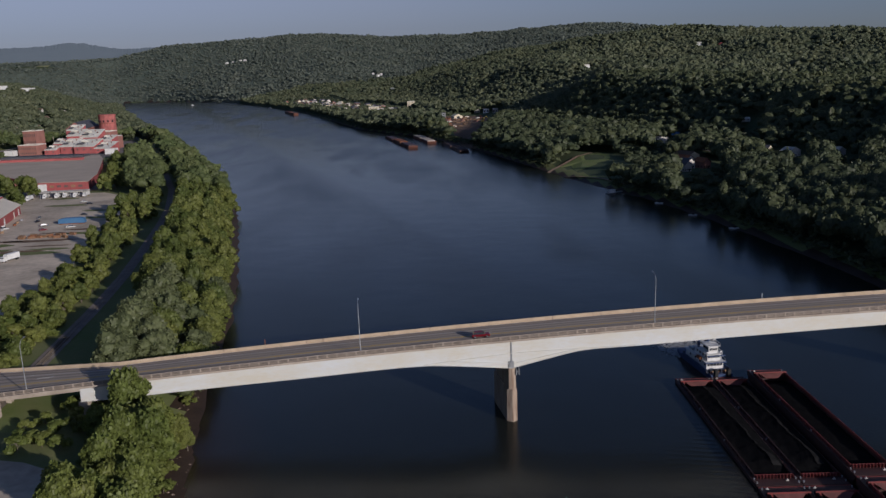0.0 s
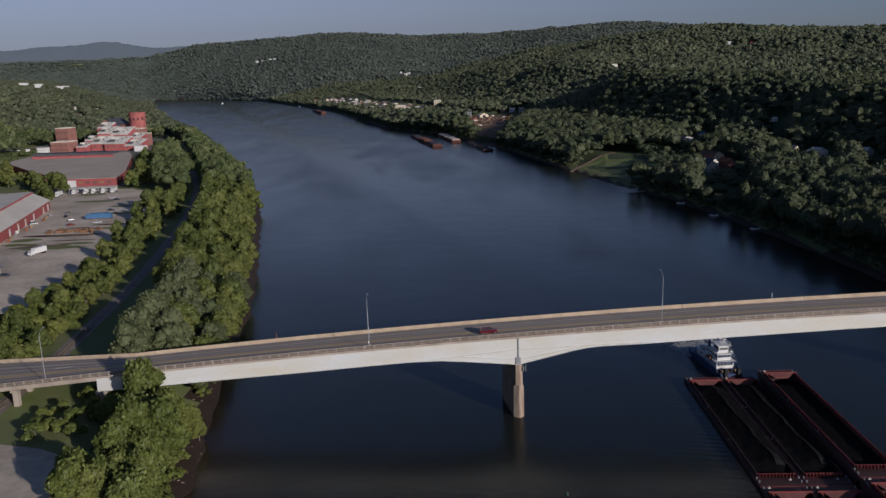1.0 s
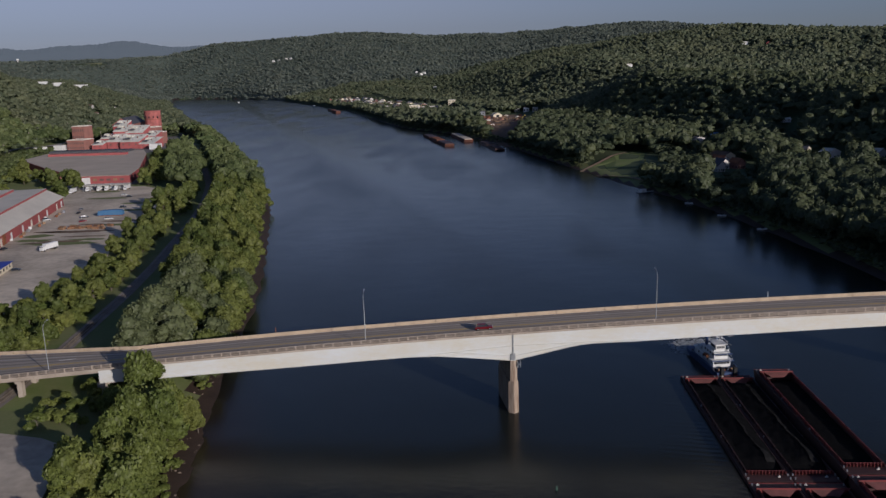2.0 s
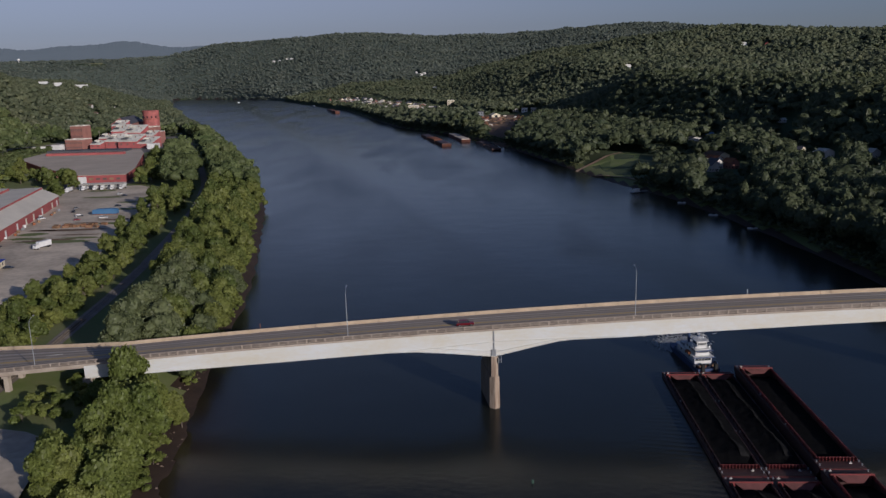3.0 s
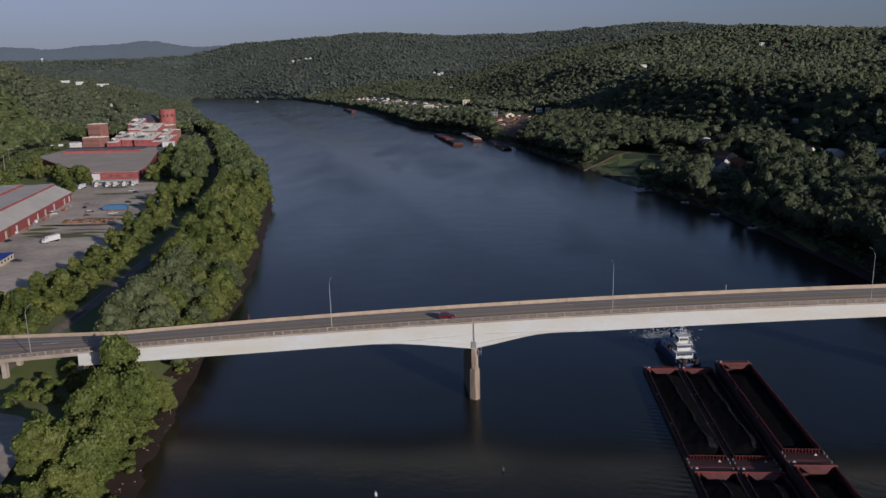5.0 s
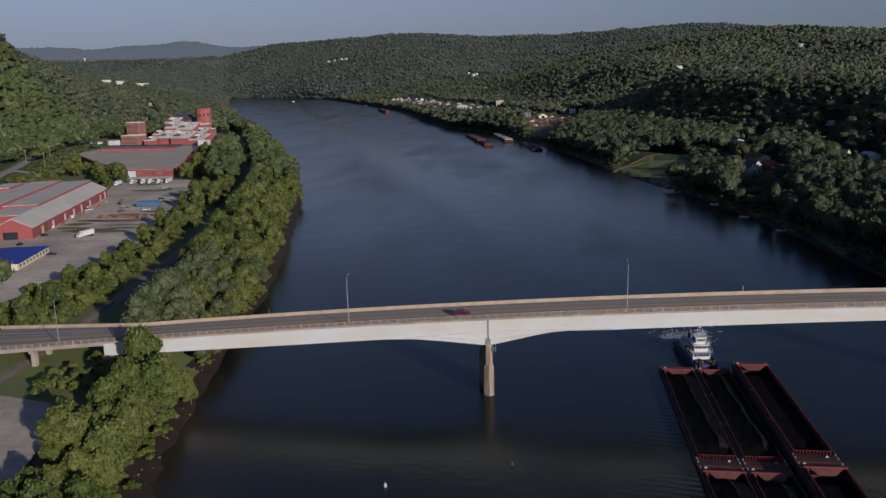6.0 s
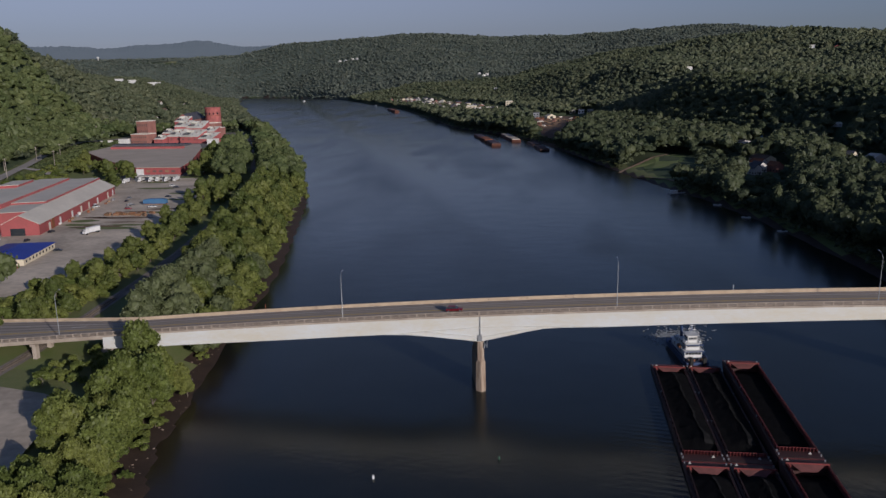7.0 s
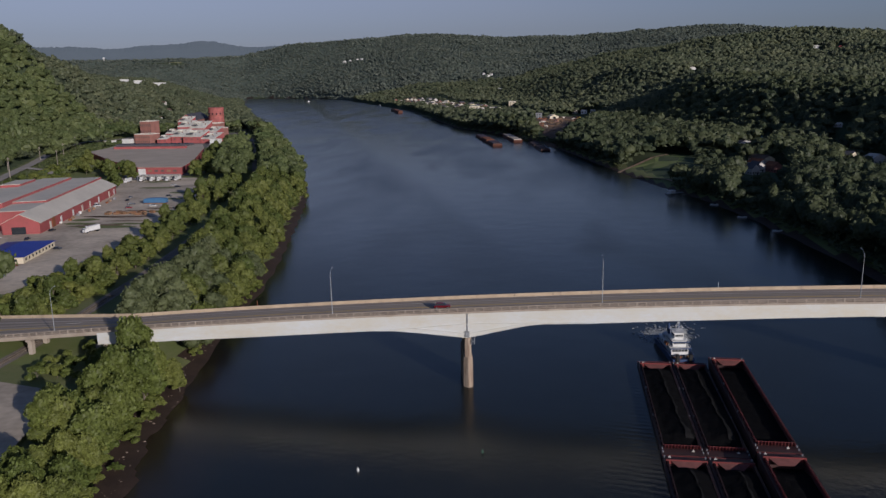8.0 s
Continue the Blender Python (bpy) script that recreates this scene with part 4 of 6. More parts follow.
patch("pavement", [(-104, -72), (-112, -34), (-122, -28), (-140, -23), (-230, -22), (-260, -140), (-100, -140)], 8.06, GRAVEL, "pale gravel lot beside the riverbank trees", "lot")
patch("road", [(-300, 430), (-348, 470), (-470, 742), (-600, 905), (-520, 1090), (-610, 1300), (-570, 1320), (-440, 1060), (-400, 960), (-398, 760), (-296, 500)], 8.04, ROAD_GREY, "grey paved ground round the works", "road")
WEEDS = [(-225, 283, 15, 4), (-240, 340, 14, 4), (-236, 226, 22, 5), (-226, 236, 12, 3), (-285, 402, 18, 5), (-258, 236, 12, 4), (-262, 250, 8, 5), (-250, 372, 12, 4), (-242, 392, 10, 7), (-300, 440, 12, 5)]
for x, y, a, b in WEEDS:
    r = random.Random(int(x * y))
    patch("weeds", [(x + a * math.cos(t) * r.uniform(0.7, 1.2), y + b * math.sin(t) * r.uniform(0.7, 1.2)) for t in (k * math.pi / 7 for k in range(14))], 8.10, GRASS, "weedy green strip across the yard", "grass", "stuff")
for x, y, a, b in ((-243, 262, 20, 4), (-232, 246, 14, 2), (-240, 232, 14, 2.5), (-252, 228, 8, 2), (-232, 296, 12, 3), (-262, 262, 9, 3), (-246, 286, 10, 2)):
    r = random.Random(int(x * y))
    patch("mud", [(x + a * math.cos(t) * r.uniform(0.7, 1.2), y + b * math.sin(t) * r.uniform(0.7, 1.2)) for t in (k * math.pi / 7 for k in range(14))], 8.11, EARTH, "bare brown earth in the yard", "earth", "stuff")

patch("lawn", [(-121, -11), (-150, -9), (-200, -19), (-226, -4), (-222, 30), (-200, 62), (-172, 52), (-150, 40), (-146, 22), (-120, 20)], 8.03, LAWN, "rough green grass beside the railway and bridge", "grass")
# railway along the bank
def rail_x(y):
    """Middle of the track."""
    return np.interp(y, LEFT_Y, LEFT_X) - 46.5 - np.interp(y, [-40, 0, 110, 300], [9, 6.8, 5.4, 0])


RAIL = [(float(rail_x(y)), y) for y in range(-140, 1180, 20)]
bm = bmesh.new()
ribbon(bm, RAIL, 5.4, 0.25, lambda x, y: 8.0)
single("rail_bed", bm, BALLAST, "grey ballast bed of a single railway track", "railway", "structure")
track = thing("railway_track", "rusty railway track on dark sleepers along the river", "railway track")
for s in (-0.75, 0.75):
    bm = bmesh.new()
    ribbon(bm, [(x + s, y) for x, y in RAIL], 0.16, 8.52)
    r = bmesh.ops.extrude_face_region(bm, geom=bm.faces[:])
    bmesh.ops.translate(bm, verts=[e for e in r["geom"] if isinstance(e, bmesh.types.BMVert)], vec=(0, 0, -0.16))
    part("rail", bm, RAIL_METAL, track)
sl = bmesh.new()
box(sl, -1.3, 1.3, -0.13, 0.13, 0, 0.14)
sleeper = mesh_of(sl, "sleeper", BARK)
for i in range(260):
    y = -90 + i * 0.62
    share("sleeper", sleeper, track, pose(float(rail_x(y)), y, 8.25, 0, 0, 4))

# road at the foot of the hill, with its poles
bm = bmesh.new()
FOOT_ROAD = [(-372, 216), (-400, 318), (-430, 414), (-481, 544), (-520, 634), (-564, 738), (-583, 828), (-575, 905), (-590, 1050), (-640, 1190)]
ribbon(bm, FOOT_ROAD, 10, 1.0, lambda x, y: float(height(x, y)))
single("road", bm, PALE_ROAD, "pale grey country road along the foot of the hill", "road", "structure")
bm = bmesh.new()
ribbon(bm, [(-462, 500), (-440, 494), (-418, 476), (-396, 456), (-372, 444), (-335, 436)], 8, 1.4, lambda x, y: float(height(x, y)))
single("road", bm, PALE_ROAD, "short pale side road into the works yard", "road", "structure")
for i, (x, y) in enumerate(((-424, 420), (-469, 485), (-494, 578), (-440, 520), (-519, 660), (-504, 640), (-561, 776), (-548, 742), (-588, 840), (-599, 902), (-625, 998), (-540, 960), (-526, 965), (-575, 1000), (-700, 1235), (-650, 1090))):
    pole = thing("utility_pole", "weathered wooden utility pole with crossarm beside the road", "utility pole", turned(x, y, float(height(x, y)), 20), "roadside poles")
    hgt = 15 if i % 3 else 19
    bm = bmesh.new()
    tube(bm, [(0, 0, -0.5), (0, 0, hgt)], [0.3, 0.22], 7)
    part("mast", bm, WOOD_POLE, pole)
    bm = bmesh.new()
    box(bm, -1.5, 1.5, -0.1, 0.1, hgt - 1.3, hgt - 1.05)
    part("crossarm", bm, WOOD_POLE, pole)


BUILT = []


def block(name, label, category, m, w, d, h, wall, roof, parapet=0.6, rows=0, cols=0, glass=GLASS_DARK, group="", base=0.0):
    """A flat-roofed building: origin at the middle of its front foot, w along x, d back along y."""
    BUILT.append((m.translation.x, m.translation.y))
    b = thing(name, label, category, m, group)
    bm = bmesh.new()
    box(bm, -w / 2, w / 2, 0, d, base - 1, h)
    if parapet:
        t = 0.35
        for x0, x1, y0, y1 in ((-w / 2, w / 2, 0, t), (-w / 2, w / 2, d - t, d), (-w / 2, -w / 2 + t, t, d - t), (w / 2 - t, w / 2, t, d - t)):
            box(bm, x0, x1, y0, y1, h + 0.001, h + parapet)
    part("wall", bm, wall, b)
    bm = bmesh.new()
    box(bm, -w / 2 + 0.36, w / 2 - 0.36, 0.36, d - 0.36, h + 0.005, h + 0.18)
    roof_ob = part("roof", bm, roof, b)
    if parapet:
        bm = bmesh.new()
        for x0, x1, y0, y1 in ((-w / 2 - 0.1, w / 2 + 0.1, -0.1, 0.9), (-w / 2 - 0.1, w / 2 + 0.1, d - 0.9, d + 0.1), (-w / 2 - 0.1, -w / 2 + 0.9, 0.91, d - 0.91), (w / 2 - 0.9, w / 2 + 0.1, 0.91, d - 0.91)):
            box(bm, x0, x1, y0, y1, h + parapet + 0.002, h + parapet + 0.7)
        part("coping", bm, roof, b)
    for r in range(rows):
        for c in range(cols):
            bm = bmesh.new()
            x, z = -w / 2 + (c + 0.5) * w / cols, base + (r + 0.28) * (h - base) / rows
            ww, hh = min(2.2, w / cols * 0.5), (h - base) / rows * 0.4
            box(bm, x - ww / 2, x + ww / 2, -0.04, 0.06, z, z + hh)
            part("window", bm, glass, b)
    return b


def gable(name, label, category, m, w, d, h, rise, wall, roof, doors=(), windows=0, group="", over=0.5):
    """A gabled building: ridge along y; origin at the middle of its front foot."""
    BUILT.append((m.translation.x, m.translation.y))
    b = thing(name, label, category, m, group)
    bm = bmesh.new()
    prism(bm, [(-w / 2, -1), (w / 2, -1), (w / 2, h), (0, h + rise), (-w / 2, h)], 0, d)
    part("wall", bm, wall, b)
    for s in (-1, 1):
        bm = bmesh.new()
        e = over * rise / (w / 2)
        prism(bm, [(0, h + rise + 0.05), (s * (w / 2 + over), h - e + 0.05), (s * (w / 2 + over), h - e + 0.25), (0, h + rise + 0.25)], -over, d + over)
        part("roof_slope", bm, roof, b)
    for x, dw, dh in doors:
        bm = bmesh.new()
        box(bm, x - dw / 2, x + dw / 2, -0.06, 0.05, 0, dh)
        part("door", bm, GLASS_DARK, b)
    for i in range(windows):
        for s in (-1, 1):
            bm = bmesh.new()
            y = d * (i + 0.5) / windows
            x = s * w / 2
            box(bm, x - 0.05, x + 0.05, y - 0.6, y + 0.6, 1.0, 2.2)
            part("window", bm, GLASS_DARK, b)
        bm = bmesh.new()
        x = -w / 2 + w * (i + 0.5) / windows
        box(bm, x - 0.5, x + 0.5, -0.05, 0.05, 1.0, 2.3)
        part("window", bm, GLASS_DARK, b)
    return b


# long red shed with stepped roof bays; local x runs along its length, y across towards the hill
shed = thing("works_shed", "long red steel works shed with stepped grey roofs", "industrial building", turned(-264.3, 204.1, 8, 103.2))
bm = bmesh.new()
box(bm, 0, 170.5, 0.01, 10.5, -0.5, 6.6), box(bm, 14.2, 170.4, 10.501, 66.0, -0.5, 10.2)
for x0, x1, y0, y1, z0, z1 in ((46.2, 170.3, 10.6, 30.9, 13.05, 12.75), (30.2, 164.9, 31.1, 51.9, 14.35, 14.05), (120.2, 149.8, 52.1, 65.8, 15.5, 15.2), (30.2, 119.9, 52.1, 65.8, 13.5, 13.2), (150.1, 164.9, 52.1, 65.8, 13.5, 13.2), (14.2, 46.0, 10.7, 30.9, 11.7, 11.4)):
    aa = [bm.verts.new((x0, y, z)) for y, z in ((y0, 10.21), (y0, z0), (y1, z1), (y1, 10.21))]
    bb = [bm.verts.new((x1, y, z)) for y, z in ((y0, 10.21), (y0, z0), (y1, z1), (y1, 10.21))]
    bm.faces.new(aa), bm.faces.new(bb[::-1])
    for i in range(4):
        bm.faces.new((aa[i], bb[i], bb[(i + 1) % 4], aa[(i + 1) % 4]))
part("wall", bm, RED_WALL, shed, "red sheet steel walls")
bm = bmesh.new()
for x0, x1 in ((-0.02, 0.3),):
    aa = [bm.verts.new((x0, y, z)) for y, z in ((0, 6.5), (21, 6.5), (10.5, 11.8))]
    bb = [bm.verts.new((x1, y, z)) for y, z in ((0, 6.5), (21, 6.5), (10.5, 11.8))]
    bm.faces.new(aa), bm.faces.new(bb[::-1])
    for i in range(3):
        bm.faces.new((aa[i], bb[i], bb[(i + 1) % 3], aa[(i + 1) % 3]))
box(bm, 0, 1.5, 10.5, 21, -0.5, 6.6)
part("gable_end", bm, RED_WALL, shed)


def slope(x0, x1, y0, z0, y1, z1, mat, name="roof_bay"):
    bm = bmesh.new()
    v = [bm.verts.new(p) for p in ((x0, y0, z0), (x1, y0, z0), (x1, y1, z1), (x0, y1, z1))]
    bm.faces.new(v)
    r = bmesh.ops.extrude_face_region(bm, geom=bm.faces[:])
    bmesh.ops.translate(bm, verts=[e for e in r["geom"] if isinstance(e, bmesh.types.BMVert)], vec=(0, 0, 0.25))
    return part(name, bm, mat, shed)


slope(-0.6, 171, -0.8, 6.3, 10.5, 11.8, ROOF_GREY)
slope(-0.6, 14, 10.5, 11.8, 21.6, 6.3, ROOF_GREY)
slope(14, 46, 10.5, 11.8, 31.0, 11.5, ROOF_GREY)
slope(46, 171, 10.5, 13.1, 31.0, 12.8, ROOF_GREY)
slope(14, 30, 31.0, 10.35, 66.0, 10.25, ROOF_GREY)
slope(30, 165, 31.0, 14.4, 52.0, 14.1, ROOF_GREY)
slope(30, 120, 52.0, 13.55, 66.0, 13.25, ROOF_GREY)
slope(150, 165, 52.0, 13.55, 66.0, 13.25, ROOF_GREY)
slope(120, 150, 52.0, 15.55, 66.0, 15.25, ROOF_GREY)
for x0, x1, y, z0, z1 in ((46, 171, 10.5, 11.0, 13.3), (30, 165, 31.0, 10.4, 14.6), (120, 150, 52.0, 11.4, 15.75)):
    bm = bmesh.new()
    box(bm, x0, x1, y - 0.12, y + 0.1, z0, z1)
    part("clerestory", bm, PINK_RED, shed, "faded red clerestory strip")
# dark panel stands in for the shade inside the open doorway
bm = bmesh.new()
box(bm, -0.12, 0.02, 7.8, 15.8, 0, 4.3)
part("gable_door", bm, GLASS_DARK, shed, "dark panel for the shaded open vehicle door")
bm = bmesh.new()
box(bm, 21.0, 26.5, -0.25, 0.02, 0, 6.2)
part("orange_panel", bm, RUST, shed)
for u in (18, 38, 62, 82, 100, 122, 150, 164):
    bm = bmesh.new()
    box(bm, u - 1.5, u + 1.5, -0.1, 0.02, 0, 4.4)
    part("side_door", bm, WHITE_PAINT if u in (38, 62, 122, 164) else ROOF_GREY, shed)

office = thing("office", "low cream office with a bright blue metal roof", "building", turned(-225.9, 127.6, 8, 101))
bm = bmesh.new()
box(bm, 0, 41, 0, 24, -0.5, 3.4)
part("wall", bm, CREAM, office)
bm = bmesh.new()
o, i = [(-0.8, -0.8), (41.8, -0.8), (41.8, 24.8), (-0.8, 24.8)], [(11, 11), (30, 11), (30, 13), (11, 13)]
a, b = [bm.verts.new((x, y, 3.3)) for x, y in o], [bm.verts.new((x, y, 5.6)) for x, y in i]
bm.faces.new(a[::-1]), bm.faces.new(b)
for k in range(4):
    bm.faces.new((a[k], a[(k + 1) % 4], b[(k + 1) % 4], b[k]))
part("roof", bm, ROOF_BLUE, office, "bright blue hipped metal roof")
for k in range(9):
    bm = bmesh.new()
    box(bm, 2.5 + 4.3 * k, 3.9 + 4.3 * k, -0.05, 0.05, 1.0, 2.3)
    part("window", bm, GLASS_DARK, office)
for k in range(4):
    bm = bmesh.new()
    box(bm, -0.05, 0.05, 3 + 5.2 * k, 4.8 + 5.2 * k, 1.0, 2.3)
    part("window", bm, GLASS_DARK, office)
gable("outbuilding", "small white flat shed by the office", "shed", turned(-226, 111, 8, 60), 7, 12, 2.6, 0.6, WHITE_PAINT, WHITE_PAINT)

# broad flat-roofed hall and the works behind it
hall = thing("factory_hall", "broad low factory hall with a brown flat roof and red walls", "factory", turned(-300, 489, 8, 0))
bm = bmesh.new()
o = [(0, 0), (-43, 0), (-104, 66), (-185, 172), (-196, 270), (-88, 270), (-64, 215), (-14, 60)]
a, b = [bm.verts.new((x, y, -0.5)) for x, y in o], [bm.verts.new((x, y, 7.4)) for x, y in o]
bm.faces.new(b)
for k in range(8):
    bm.faces.new((a[k], a[(k + 1) % 8], b[(k + 1) % 8], b[k]))
part("wall", bm, RED_WALL, hall)
bm = bmesh.new()
a = [bm.verts.new((x * 0.995, 1 + y * 0.992, 7.46)) for x, y in o]
bm.faces.new(a)
r = bmesh.ops.extrude_face_region(bm, geom=bm.faces[:])
bmesh.ops.translate(bm, verts=[e for e in r["geom"] if isinstance(e, bmesh.types.BMVert)], vec=(0, 0, 0.3))
part("roof", bm, ROOF_TAR, hall, "brown-grey flat tar roof")
bm = bmesh.new()
box(bm, -172, -84, 205, 213, 7.8, 10.2)
part("monitor", bm, PINK_RED, hall, "long red roof monitor")
bm = bmesh.new()
box(bm, -190, -96, 244, 262.5, 7.8, 10.0)
part("ridge_roof", bm, ROOF_DARK, hall, "dark ridge roof")
for k in range(5):
    bm = bmesh.new()
    box(bm, -5 - 6.0 * k - 3.6, -5 - 6.0 * k, -0.08, 0.02, 3.4, 5.2)
    part("window", bm, TIMBER if k % 3 == 1 else DULL_GLASS, hall)
bm = bmesh.new()
box(bm, -42, -35, -0.9, -0.1, 0.3, 6.4)
part("bay_door", bm, WHITE_PAINT, hall, "large white loading door")
dock = thing("loading_canopy", "grey open-sided canopy with loading bays before the hall", "canopy", turned(-288, 446, 8, 4))
bm = bmesh.new()
box(bm, -34, 2, 0, 12, 4.6, 4.9)
part("roof", bm, ROOF_GREY, dock)
for k in range(7):
    bm = bmesh.new()
    box(bm, -33.6 + 5.8 * k, -33.2 + 5.8 * k, 0.3, 0.7, 0, 4.6)
    part("post", bm, STEEL_GREY, dock)
    bm = bmesh.new()
    box(bm, -33.6 + 5.8 * k, -33.2 + 5.8 * k, 11.3, 11.7, 0, 4.6)
    part("post", bm, STEEL_GREY, dock)

block("brick_works", "tall red brick works building with a pale roof", "factory", turned(-541, 925, 8, -8), 18, 22, 28, BRICK, ROOF_WHITE, rows=3, cols=6, glass=DULL_GLASS)
block("brick_works", "lower red brick works building with rows of windows", "factory", turned(-522, 872, 8, -8), 25, 24, 12.5, BRICK, ROOF_WHITE, rows=2, cols=8, glass=DULL_GLASS)
block("white_shed", "small white shed beside the brick works", "shed", turned(-545, 868, 8, -8), 12, 14, 7, WHITE_PAINT, ROOF_WHITE, parapet=0)
def lean_roof(x, y, w, d, h, rise):
    """A works bay whose roof falls towards the front."""
    b = thing("foundry_bay", "red foundry bay with a broad white sloping roof", "factory", turned(x, y, 8, -6), "foundry bays")
    bm = bmesh.new()
    v0 = [(-0.0, -1), (d, -1), (d, h + rise), (0, h)]
    aa, bb = [bm.verts.new((-w / 2, p, q)) for p, q in v0], [bm.verts.new((w / 2, p, q)) for p, q in v0]
    bm.faces.new(aa), bm.faces.new(bb[::-1])
    for i in range(4):
        bm.faces.new((aa[i], bb[i], bb[(i + 1) % 4], aa[(i + 1) % 4]))
    part("wall", bm, PINK_RED, b)
    bm = bmesh.new()
    o = [(-0.4, h + 0.04), (d + 0.3, h + rise + 0.06), (d + 0.3, h + rise + 0.4), (-0.4, h + 0.38)]
    aa, bb = [bm.verts.new((-w / 2 - 0.4, p, q)) for p, q in o], [bm.verts.new((w / 2 + 0.4, p, q)) for p, q in o]
    bm.faces.new(aa), bm.faces.new(bb[::-1])
    for i in range(4):
        bm.faces.new((aa[i], bb[i], bb[(i + 1) % 4], aa[(i + 1) % 4]))
    part("roof", bm, ROOF_WHITE, b)
    # raised lantern with a dark glazed side, and a few vents
    at = lambda q: h + 0.38 + rise * q / d
    for q0 in (0.18, 0.55):
        bm = bmesh.new()
        prism(bm, [(-w * 0.42, 0), (-w * 0.12, 0), (-w * 0.12, 1.5), (-w * 0.27, 2.3), (-w * 0.42, 1.5)], 0, d * 0.3)
        bmesh.ops.translate(bm, verts=bm.verts, vec=(0, d * q0, at(d * q0) - 0.2 + rise * 0.15))
        part("lantern", bm, ROOF_DARK if q0 < 0.5 else ROOF_WHITE, b, "raised roof lantern with dark glazing")
    for k in range(3):
        bm = bmesh.new()
        q, cx = d * (0.25 + 0.24 * k), w * (0.08 + 0.12 * ((k * 7 + int(w)) % 3))
        tube(bm, [(cx, q, at(q) - 0.3), (cx, q, at(q) + 1.5), (cx, q, at(q) + 1.6), (cx, q, at(q) + 2.0)], [0.5, 0.5, 0.8, 0.3], 7)
        part("roof_vent", bm, RUST if k else STEEL_GREY, b)
    for k in range(max(2, int(w / 8))):
        bm = bmesh.new()
        cx = -w / 2 + (k + 0.5) * w / max(2, int(w / 8))
        box(bm, cx - 1.0, cx + 1.0, -0.05, 0.05, h * 0.5, h * 0.75)
        part("window", bm, DULL_GLASS, b)


for args in ((-493, 872, 15, 18, 6, 4.5), (-492, 900, 16, 16, 12, 6), (-473, 880, 20, 24, 9, 9), (-474, 906, 20, 22, 21, 8), (-449, 872, 27, 28, 9, 8), (-453, 902, 25, 24, 19, 9), (-425, 868, 20, 30, 6, 7), (-431, 900, 16, 22, 14, 6), (-484, 930, 18, 20, 27, 7)):
    lean_roof(*args)
block("pump_house", "small white block at the end of the works", "building", turned(-408, 850, 8, 0), 13, 12, 7, WHITE_PAINT, ROOF_WHITE, parapet=0)
tower = thing("red_tower", "round faded red brick tower standing above the works", "tower", turned(-464, 1010, 8, -6))
BUILT.append((-464, 1010))
bm = bmesh.new()
tube(bm, [(0, 0, -1), (0, 0, 43), (0, 0, 43.01), (0, 0, 45)], [12.0, 11.8, 12.3, 12.3], 20)
part("shaft", bm, TOWER_BRICK, tower)
for z in (12, 22, 32):
    bm = bmesh.new()
    tube(bm, [(0, 0, z), (0, 0, z + 0.6)], [12.15, 12.15], 20)
    part("hoop", bm, RUST, tower)
for k in range(5):
    a = radians(-150 + 30 * k)
    bm = bmesh.new()
    box(bm, 11.9 * math.cos(a) - 0.7, 11.9 * math.cos(a) + 0.7, 11.9 * math.sin(a) - 0.7, 11.9 * math.sin(a) + 0.7, 34, 37)
    part("window", bm, GLASS_DARK, tower)
gable("brick_works", "long works hall with a dark slate roof", "factory", turned(-492, 960, 8, 8), 26, 90, 28, 9, BRICK, ROOF_DARK)
block("brick_works", "pink brick annex by the red tower", "factory", turned(-460, 960, 8, -6), 32, 24, 22, BRICK, ROOF_WHITE, rows=2, cols=7, glass=DULL_GLASS)
block("brick_works", "low pink works block by the river trees", "factory", turned(-443, 940, 8, -6), 26, 22, 16, BRICK, ROOF_WHITE, rows=2, cols=6, glass=DULL_GLASS)
block("store", "small red brick store beside the hall", "building", turned(-388, 520, 8, -20), 22, 12, 4.5, BRICK, ROOF_TAR, rows=1, cols=5)
block("white_store", "low white roadside store", "building", turned(-574, 866, 8, -10), 18, 12, 4, WHITE_PAINT, ROOF_WHITE, rows=1, cols=5)
rng = random.Random(11)
for x, y in ((-805, 1586), (-773, 1533), (-731, 1396), (-1055, 2291), (-1020, 2241), (-1040, 2275), (-985, 2150), (-700, 1330), (-640, 1230), (-610, 1290)):
    gable("house", "small pale house on the valley floor", "house", turned(x, y, float(height(x, y)), rng.uniform(0, 180)), 9, 13, 5, 3, SIDING, ROOF_BROWN if rng.random() < 0.6 else ROOF_WHITE, windows=2, group="far valley houses")
for x, y, w in ((-1463, 2707, 46), (-1400, 2680, 40), (-1345, 2730, 50)):
    block("warehouse", "white flat warehouse among the far trees", "warehouse", turned(x, y, float(height(x, y)), 0), w * 0.9, 20, 12, WHITE_PAINT, ROOF_WHITE)


def lorry(x, y, deg, paint, label, length=11.0):
    t = thing("lorry", label, "truck", turned(x, y, 8.06, deg), "yard vehicles")
    bm = bmesh.new()
    box(bm, -length / 2, length / 2 - 2.6, -1.25, 1.25, 1.1, 3.9)
    part("cargo_box", bm, paint, t)
    bm = bmesh.new()
    prism(bm, [(length / 2 - 2.4, 0.7), (length / 2, 0.7), (length / 2, 1.7), (length / 2 - 0.5, 2.9), (length / 2 - 2.4, 2.9)], -1.15, 1.15)
    part("cab", bm, WHITE_PAINT, t)
    bm = bmesh.new()
    box(bm, length / 2 - 0.42, length / 2 - 0.2, -1.0, 1.0, 1.85, 2.6)
    part("windscreen", bm, GLASS_DARK, t)
    bm = bmesh.new()
    box(bm, -length / 2, length / 2 - 2.4, -0.6, 0.6, 0.7, 1.09)
    part("chassis", bm, RUBBER, t)
